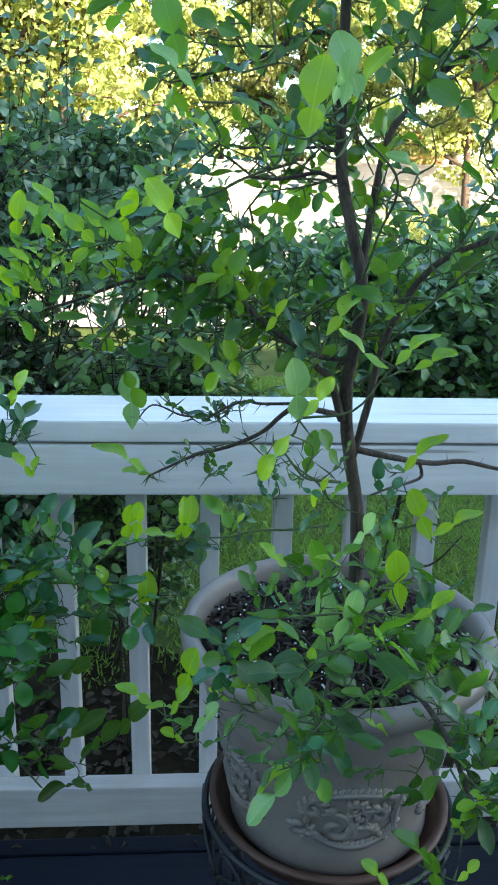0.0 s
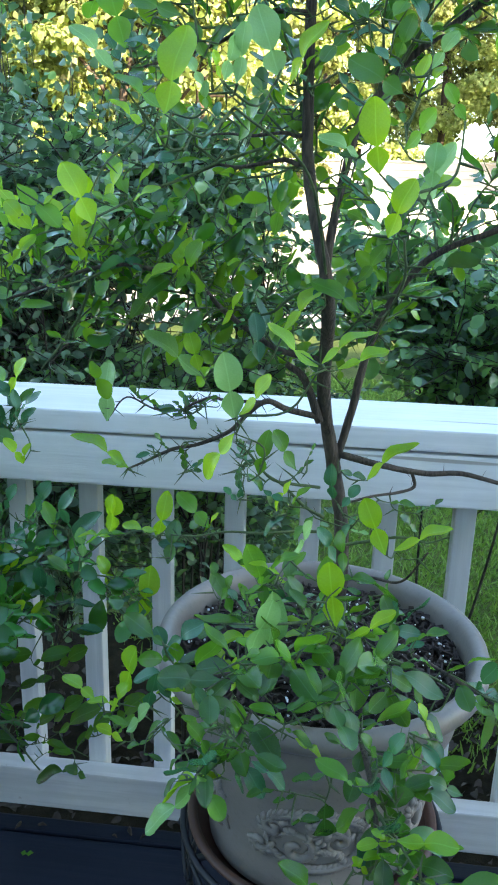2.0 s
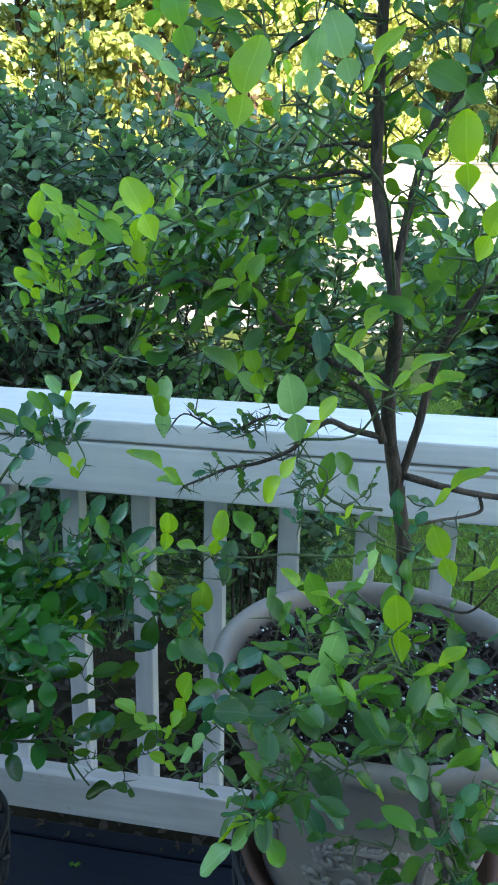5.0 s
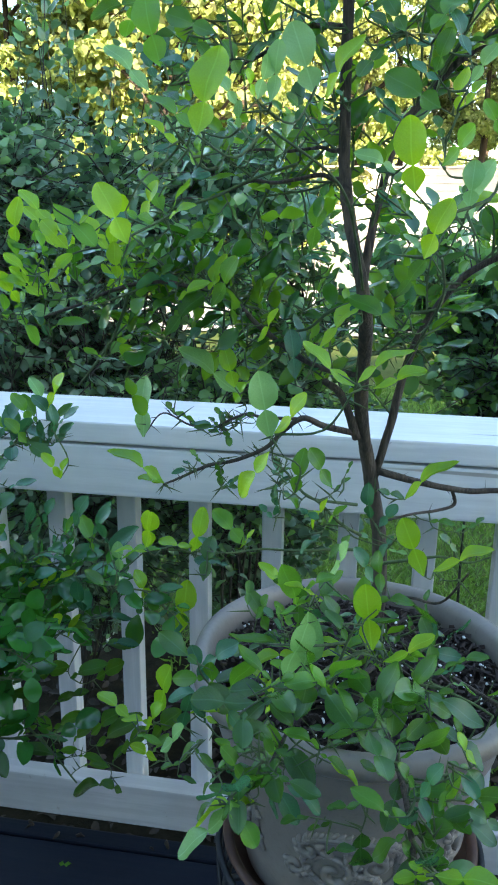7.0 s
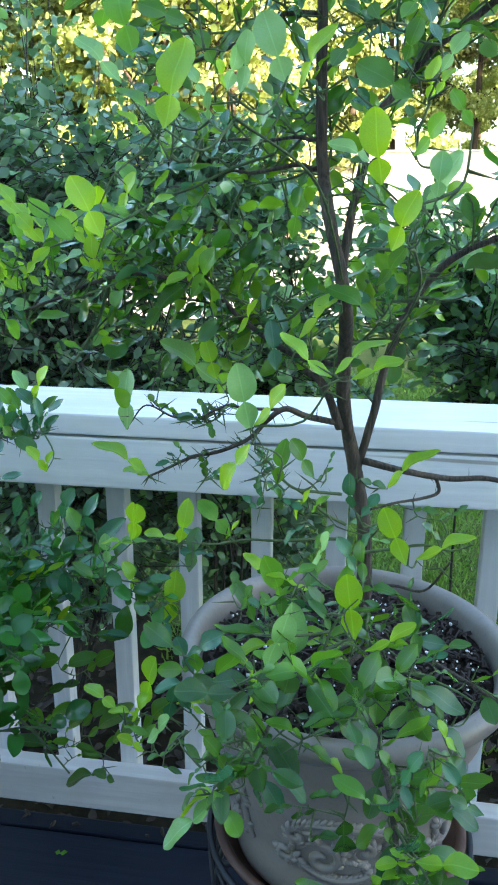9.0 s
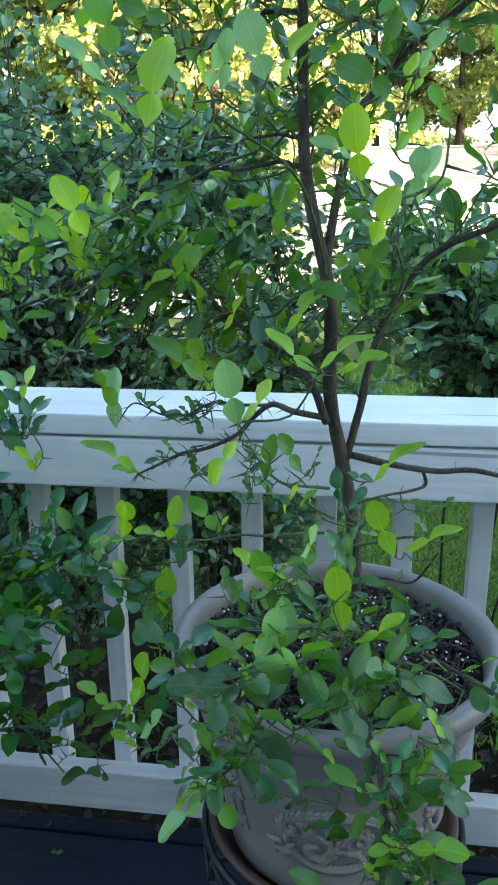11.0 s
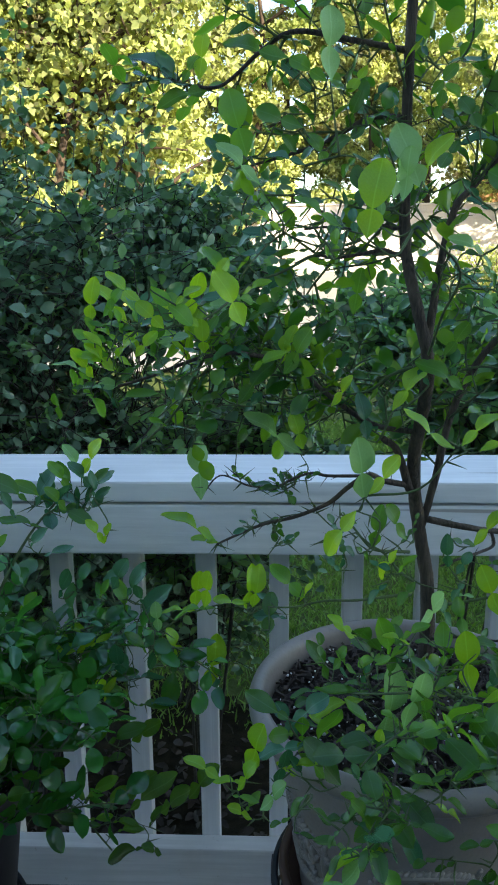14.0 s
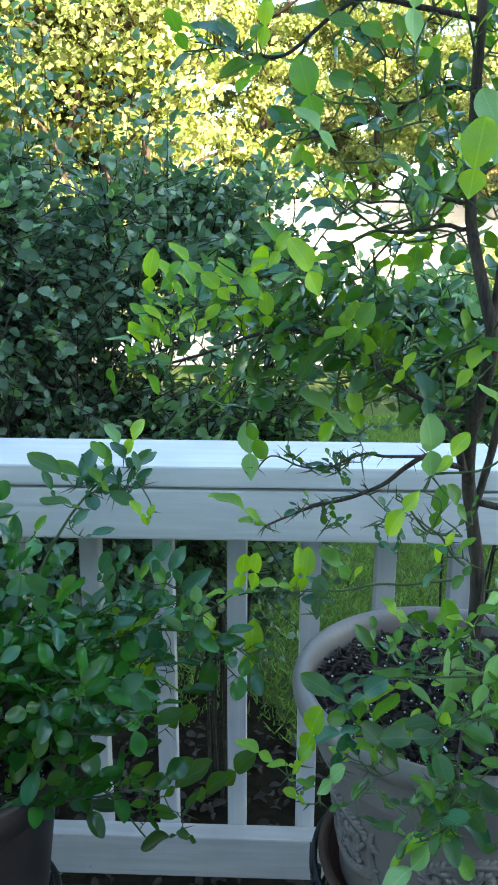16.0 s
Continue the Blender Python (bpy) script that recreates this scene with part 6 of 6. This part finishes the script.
tree.place([  # small leaves on the thorny twigs before the rail
    (0.075, 0.949, 1.003, 0.053, 0.937, 1.011, "o5s"), (0.078, 0.965, 0.998, 0.071, 0.965, 1.019, "g6s"),
    (0.072, 0.981, 1.008, 0.066, 0.973, 1.02, "o7b"), (0.086, 0.957, 1.015, 0.075, 0.961, 1.02, "o6b"),
    (0.09, 0.973, 1.006, 0.079, 0.969, 1.014, "o6s"), (0.083, 0.949, 1.002, 0.089, 0.937, 0.991, "o8b"),
    (0.089, 0.965, 1.005, 0.096, 0.965, 1.019, "o5s"), (0.109, 0.981, 1.006, 0.1, 0.973, 1.016, "o5s"),
    (0.071, 0.957, 1.003, 0.043, 0.961, 1.009, "g4s"), (0.043, 0.973, 1.004, 0.023, 0.969, 1.016, "m6"),
    (0.028, 0.949, 1.019, 0.023, 0.937, 1.032, "o6b"), (0.076, 0.965, 0.994, 0.06, 0.965, 0.998, "o5s"),
    (0.096, 0.981, 1.003, 0.09, 0.973, 1.011, "o5s"), (0.048, 0.969, 0.963, 0.045, 0.957, 0.976, "o7b"),
])
tree.place([  # small leaves on the thorny twigs before the rail
    (0.05, 0.985, 0.951, 0.042, 0.985, 0.959, "o6b"), (0.068, 1.001, 0.944, 0.067, 0.993, 0.925, "o8b"),
    (0.076, 0.977, 0.932, 0.089, 0.981, 0.94, "g6s"), (0.071, 0.993, 0.923, 0.087, 0.989, 0.928, "o6b"),
    (0.038, 0.969, 0.949, 0.023, 0.957, 0.953, "g5s"), (0.039, 0.985, 0.948, 0.027, 0.985, 0.955, "g4s"),
    (0.059, 1.001, 0.943, 0.07, 0.993, 0.956, "o5s"), (0.113, 0.977, 0.974, 0.106, 0.981, 0.978, "o6b"),
    (0.138, 0.993, 0.941, 0.129, 0.989, 0.961, "g7b"), (0.141, 0.969, 0.949, 0.13, 0.957, 0.959, "g6s"),
    (0.131, 0.985, 0.931, 0.146, 0.985, 0.946, "g6s"), (0.126, 1.001, 0.924, 0.13, 0.993, 0.909, "g7b"),
    (0.139, 0.977, 0.93, 0.16, 0.981, 0.915, "g8b"), (0.13, 0.993, 0.913, 0.134, 0.989, 0.898, "g6b"),
])
tree.join_feet([trunk, stem_a, stem_b, right, twig_l, twig_l2, left, up_a, up_b, up_c, up_d, low_r, front, low_l, low_m, low_e, left_u, hang, right_low, front_u, front_r, mid_f, mid_g, *bare])

# inner foliage, less distinct, behind the single leaves
for line in (stem_a, stem_b, left[:int(0.7 * len(left))], up_a, up_b, up_c, up_d):
    sprays(tree, line, 8, 0.08, 5, 0.036, out=(0, 0.9, 0.1))
sprays(tree, trunk, 4, 0.13, 7, 0.05, out=(0, 0.6, 0.1), start=0.6)
sprays(tree, stem_a, 4, 0.13, 6, 0.04, out=(0.5, 0.3, 0.2), start=0.4)
sprays(tree, stem_b, 4, 0.13, 6, 0.046, out=(0.5, 0.2, 0.2), start=0.5)
sprays(tree, stem_b, 4, 0.13, 6, 0.055, out=(0.5, -0.2, 0.1), start=0.5, joined=False, tones="oooomg")
sprays(tree, trunk, 9, 0.11, 5, 0.052, out=(-0.1, -0.5, 0.2), start=0.75, joined=False, tones="oommng")
sprays(tree, up_c, 10, 0.08, 4, 0.046, out=(0, -0.3, 0), joined=False, tones="oomg")
sprays(tree, left[:int(0.62 * len(left))], 5, 0.11, 6, 0.038, out=(-0.1, 1.2, -0.1))
for line, lo, count in ((left[:int(0.62 * len(left))], 0.1, 16), (stem_a, 0.3, 10), (up_a, 0.3, 4)):
    for k in range(count):
        i = int(len(line) * random.uniform(lo, 0.98))
        p = line[min(i, len(line) - 1)]
        e = p + Vector((random.gauss(-0.02, 0.08), random.uniform(0.02, 0.2), random.uniform(-0.085, 0.05)))
        sub = tree.branch([p, (p + e) / 2 + Vector((random.gauss(0, 0.015), 0, random.gauss(0.01, 0.015))), e], 0.0015, 0.0008, "branch", TWIG, 6)
        sprays(tree, sub, 5, 0.075, 5, 0.042, out=(0, 0.1, 0.2), start=0.35)
for line, way, start in ((low_m, (-0.1, -0.2, 0.1), 0.8), (low_l, (-0.1, -0.3, 0.1), 0.88), (front, (0.2, 0.0, 0.1), 0.6), (low_e, (0.2, -0.4, 0.0), 0.65), (mid_f, (-0.1, -0.2, 0.0), 0.45), (mid_g, (0.1, -0.2, -0.1), 0.45)):
    sprays(tree, line, 3, 0.075, 7, 0.044, out=way, start=start, joined=False, tones="oooogmm")
for k in range(5):
    a = random.uniform(-2.2, -0.6)
    h = Vector((math.cos(a), math.sin(a), random.uniform(0.2, 0.6)))
    tree.spray((0.25 + 0.02 * math.cos(a), 1.0 + 0.02 * math.sin(a), random.uniform(0.72, 0.80)), h, random.uniform(0.08, 0.16), 4, 0.034, r=0.0016, joined=True)
tree.finish()

bush = Plant("lime_bush", (QX, QY, QB + 0.215), "bushy young lime plant with dark glossy leaves", (LEAF_BUSH, LEAF_FILL_SHEEN, LEAF_FILL_DARK))
canes = []
for k in range(46):
    end = (random.uniform(-0.52, -0.12), random.uniform(0.93, 1.2), random.uniform(0.54, 0.79))
    if k >= 36:
        end = (random.uniform(-0.64, -0.45), random.uniform(0.9, 1.2), random.uniform(0.58, 0.76))
    end = (end[0], end[1], end[2] + 0.10 * min(1.0, max(0.0, (-0.26 - end[0]) / 0.15)))
    mid = ((QX + end[0]) / 2, (QY + end[1]) / 2, end[2] - 0.03)
    canes.append(bush.branch([(QX + random.uniform(-0.03, 0.03), QY + random.uniform(-0.03, 0.03), QB + 0.205), mid, end], 0.003, 0.0013, "cane", TWIG))
canes.append(bush.branch([(QX + 0.02, QY, QB + 0.21), (-0.32, 1.05, 0.75), (-0.26, 1.08, 0.88), (-0.20, 1.10, 0.955)], 0.003, 0.0013, "cane", TWIG))
canes.append(bush.branch([(QX + 0.02, QY, QB + 0.21), (-0.30, 1.07, 0.66), (-0.18, 1.11, 0.72), (-0.05, 1.15, 0.70)], 0.003, 0.0012, "cane", TWIG))
canes.append(bush.branch([(QX + 0.02, QY, QB + 0.21), (-0.30, 1.06, 0.58), (-0.22, 1.09, 0.48), (-0.17, 1.1, 0.40)], 0.003, 0.0012, "cane", TWIG))
bush.place([  # bush top
    (-0.179, 1.1, 0.969, -0.197, 1.101, 1.015, "p8"), (-0.183, 1.1, 0.972, -0.149, 1.098, 1.02, "n6"),
    (-0.194, 1.1, 0.953, -0.21, 1.099, 0.992, "o7s"), (-0.2, 1.09, 0.929, -0.237, 1.097, 0.961, "o7s"),
    (-0.182, 1.1, 0.924, -0.169, 1.09, 0.969, "g6s"), (-0.168, 1.1, 0.958, -0.15, 1.094, 0.984, "o7s"),
    (-0.169, 1.11, 0.952, -0.14, 1.104, 0.978, "g6s"), (-0.17, 1.1, 0.935, -0.147, 1.095, 0.959, "g6s"),
    (-0.178, 1.1, 0.924, -0.148, 1.093, 0.944, "g6s"), (-0.182, 1.1, 0.924, -0.211, 1.11, 0.953, "g6s"),
    (-0.237, 1.08, 0.938, -0.214, 1.09, 0.988, "g6s"), (-0.144, 1.047, 0.9, -0.16, 1.039, 0.935, "n6"),
    (-0.144, 1.047, 0.9, -0.139, 1.047, 0.926, "n6"),
])
bush.place([  # bush right
    (-0.033, 1.04, 0.818, -0.026, 1.035, 0.872, "n8"), (0.042, 0.973, 0.852, 0.053, 0.969, 0.9, "n8"),
    (0.082, 0.97, 0.84, 0.044, 0.967, 0.849, "g6s"), (0.072, 0.97, 0.86, 0.046, 0.972, 0.867, "g6s"),
    (-0.032, 1.166, 0.624, -0.012, 1.17, 0.708, "n8"), (-0.031, 1.03, 0.818, -0.07, 1.027, 0.826, "n5"),
    (0.036, 1, 0.844, -0.006, 0.993, 0.849, "n5"), (-0.222, 1.1, 0.801, -0.199, 1.096, 0.846, "g6s"),
    (-0.166, 1.12, 0.798, -0.149, 1.112, 0.841, "g6s"), (-0.134, 1.12, 0.795, -0.108, 1.121, 0.844, "g6s"),
    (-0.135, 1.12, 0.77, -0.147, 1.126, 0.82, "m7s"), (-0.186, 1.15, 0.731, -0.209, 1.147, 0.774, "g6s"),
    (-0.119, 1.13, 0.753, -0.086, 1.118, 0.812, "g6s"),
])
bush.place([  # bush right
    (-0.103, 1.14, 0.735, -0.107, 1.134, 0.776, "g6s"),
])
bush.place([  # bush mid
    (-0.066, 1.15, 0.684, -0.084, 1.147, 0.733, "n8"), (-0.198, 1.08, 0.73, -0.168, 1.082, 0.753, "n8"),
    (-0.198, 1.08, 0.733, -0.237, 1.085, 0.732, "n8"), (-0.19, 1.1, 0.666, -0.176, 1.097, 0.723, "o7s"),
    (-0.139, 1.12, 0.683, -0.179, 1.126, 0.683, "g6s"), (-0.203, 1.1, 0.728, -0.243, 1.103, 0.756, "m7s"),
    (-0.197, 1.05, 0.665, -0.189, 1.049, 0.702, "n8"), (-0.184, 1.05, 0.68, -0.147, 1.047, 0.707, "n8"),
    (-0.161, 1.08, 0.594, -0.112, 1.08, 0.626, "o7s"), (-0.186, 1.08, 0.6, -0.235, 1.085, 0.581, "o7s"),
    (-0.121, 1.1, 0.64, -0.081, 1.098, 0.647, "o7s"), (-0.201, 1.1, 0.491, -0.157, 1.105, 0.521, "m7s"),
    (-0.198, 1.1, 0.533, -0.168, 1.099, 0.557, "o7s"),
])
bush.place([  # bush low
    (-0.184, 1.1, 0.443, -0.251, 1.09, 0.457, "o7s"), (-0.125, 1.1, 0.405, -0.183, 1.101, 0.39, "o7s"),
    (-0.145, 1.12, 0.454, -0.077, 1.129, 0.512, "m7s"), (-0.18, 1.12, 0.457, -0.149, 1.111, 0.499, "m7s"),
    (-0.265, 1.08, 0.556, -0.215, 1.078, 0.559, "o7s"), (-0.165, 1.12, 0.416, -0.128, 1.119, 0.428, "m7s"),
    (-0.135, 1.14, 0.66, -0.091, 1.149, 0.656, "g6s"), (-0.154, 1.13, 0.717, -0.13, 1.136, 0.734, "g6s"),
    (-0.062, 1.15, 0.658, -0.037, 1.148, 0.671, "g6s"), (-0.23, 1.1, 0.511, -0.201, 1.108, 0.485, "m7s"),
    (-0.25, 1.1, 0.474, -0.229, 1.104, 0.489, "m7s"),
])

bush.place([  # bush crown
    (-0.242, 1.064, 0.95, -0.283, 1.052, 0.992, "o7s"), (-0.265, 1.08, 0.923, -0.283, 1.08, 0.96, "g7s"),
    (-0.215, 1.096, 0.948, -0.224, 1.088, 0.979, "g6s"), (-0.23, 1.072, 0.913, -0.284, 1.076, 0.925, "m5s"),
    (-0.227, 1.088, 0.943, -0.262, 1.084, 0.973, "m7s"), (-0.194, 1.064, 0.937, -0.21, 1.052, 0.972, "m7b"),
    (-0.193, 1.08, 0.961, -0.214, 1.08, 0.998, "m6b"), (-0.168, 1.096, 0.956, -0.189, 1.088, 0.995, "g7b"),
    (-0.16, 1.072, 0.952, -0.159, 1.076, 0.986, "g5s"), (-0.185, 1.088, 0.929, -0.188, 1.084, 0.963, "g6s"),
    (-0.242, 1.064, 0.889, -0.224, 1.052, 0.917, "g6s"), (-0.231, 1.08, 0.87, -0.192, 1.08, 0.884, "g5s"),
    (-0.301, 1.096, 0.866, -0.285, 1.088, 0.895, "m6s"), (-0.258, 1.072, 0.834, -0.277, 1.076, 0.866, "g6s"),
])
bush.place([  # bush crown
    (-0.329, 1.088, 0.859, -0.336, 1.084, 0.888, "g5s"), (-0.144, 1.084, 0.822, -0.127, 1.072, 0.867, "g7b"),
    (-0.195, 1.1, 0.815, -0.18, 1.1, 0.851, "g7b"), (-0.112, 1.116, 0.785, -0.117, 1.108, 0.821, "g6s"),
    (-0.087, 1.092, 0.757, -0.092, 1.096, 0.798, "p8"), (-0.169, 1.108, 0.796, -0.155, 1.104, 0.826, "m6s"),
    (-0.138, 1.084, 0.698, -0.144, 1.072, 0.745, "g7b"), (-0.107, 1.1, 0.685, -0.092, 1.1, 0.722, "g6s"),
    (-0.19, 1.116, 0.734, -0.21, 1.108, 0.766, "n6s"), (-0.181, 1.092, 0.734, -0.152, 1.096, 0.752, "n5s"),
    (-0.134, 1.108, 0.578, -0.094, 1.104, 0.612, "m8b"), (-0.208, 1.084, 0.588, -0.167, 1.072, 0.619, "m8b"),
    (-0.107, 1.1, 0.642, -0.07, 1.1, 0.651, "g6s"), (-0.138, 1.116, 0.649, -0.169, 1.108, 0.665, "m6s"),
])
bush.place([  # bush crown
    (-0.167, 1.092, 0.65, -0.154, 1.096, 0.685, "n6s"), (-0.055, 1.108, 0.484, -0.02, 1.104, 0.543, "m8b"),
    (-0.093, 1.084, 0.479, -0.053, 1.072, 0.53, "m7b"), (-0.143, 1.1, 0.488, -0.107, 1.1, 0.534, "m8b"),
    (-0.211, 1.116, 0.468, -0.185, 1.108, 0.493, "o7b"), (-0.199, 1.092, 0.459, -0.164, 1.096, 0.459, "m6s"),
    (-0.168, 1.108, 0.442, -0.131, 1.104, 0.449, "m6s"), (-0.095, 1.084, 0.408, -0.116, 1.072, 0.436, "o8b"),
    (-0.114, 1.1, 0.441, -0.097, 1.1, 0.477, "o6s"), (-0.234, 1.116, 0.484, -0.254, 1.108, 0.536, "o6s"),
    (-0.178, 1.092, 0.55, -0.143, 1.096, 0.566, "o6b"), (-0.24, 1.108, 0.661, -0.269, 1.104, 0.685, "m6s"),
    (-0.103, 1.084, 0.729, -0.123, 1.072, 0.768, "m6s"), (-0.222, 1.1, 0.759, -0.247, 1.1, 0.784, "m6s"),
])
bush.place([  # bush crown
    (-0.278, 1.116, 0.716, -0.301, 1.108, 0.745, "m6b"), (-0.308, 1.092, 0.745, -0.33, 1.096, 0.776, "m7b"),
    (-0.281, 1.108, 0.771, -0.255, 1.104, 0.806, "m7b"), (-0.31, 1.084, 0.79, -0.326, 1.072, 0.827, "o7b"),
    (-0.282, 0.954, 0.63, -0.253, 0.942, 0.673, "m8b"), (-0.283, 0.97, 0.583, -0.242, 0.97, 0.604, "m8b"),
    (-0.325, 0.986, 0.563, -0.295, 0.978, 0.613, "m7b"), (-0.315, 0.962, 0.644, -0.296, 0.966, 0.665, "m7b"),
    (-0.259, 0.978, 0.616, -0.223, 0.974, 0.622, "m6b"), (-0.219, 0.954, 0.635, -0.196, 0.942, 0.654, "m6s"),
    (-0.25, 0.97, 0.751, -0.283, 0.97, 0.765, "m6b"), (-0.28, 0.986, 0.679, -0.304, 0.978, 0.699, "m6b"),
    (-0.21, 0.962, 0.712, -0.241, 0.966, 0.72, "m7b"),
])

bush.join_feet(canes)
sprays(bush, canes[46], 4, 0.05, 5, 0.042, out=(0.3, -0.1, 0.2), start=0.8, joined=False, tones="ogg")
for line in canes[:46] + canes[47:48]:
    sprays(bush, line, 2, 0.07, 6, 0.054, out=(0.1, -0.2, 0.0), start=0.4)
bush.finish()

# ---- small things ----
bm = bmesh.new()
vs = [(-0.012, 0.0, 0.003), (-0.006, 0.006, 0.004), (-0.001, 0.001, 0.002), (0.005, 0.007, 0.004), (0.014, 0.001, 0.006), (0.005, -0.005, 0.002), (-0.001, -0.001, 0.002), (-0.006, -0.005, 0.002)]
bm.faces.new([bm.verts.new(p) for p in vs])
bmesh.ops.triangulate(bm, faces=bm.faces)
fallen = tagged(obj("fallen_leaf", bm, LEAF_MID), "small yellow-green leaf fallen on the deck", "leaf")
fallen.location = (-0.303, 1.325, 0.001)
for k in range(9):
    bm = bmesh.new()
    a, r = random.uniform(0, 6.28), random.uniform(0.012, 0.024)
    tube(bm, [(0.0, 0, 0.001), (r * 0.5, r * 0.1, 0.004), (r, 0, 0.002)], [0.0022, r * 0.2, 0.0006], 6)
    ob = tagged(obj("dry_leaf", bm, DEAD_LEAF), "small curled brown leaf caught at the deck's edge", "leaf", "dry leaves at the deck's edge")
    ob.matrix_world = pose(random.uniform(-0.6, 0.1), 1.395 + random.uniform(-0.006, 0.014), 0.003, 0, 0, random.uniform(0, 360))
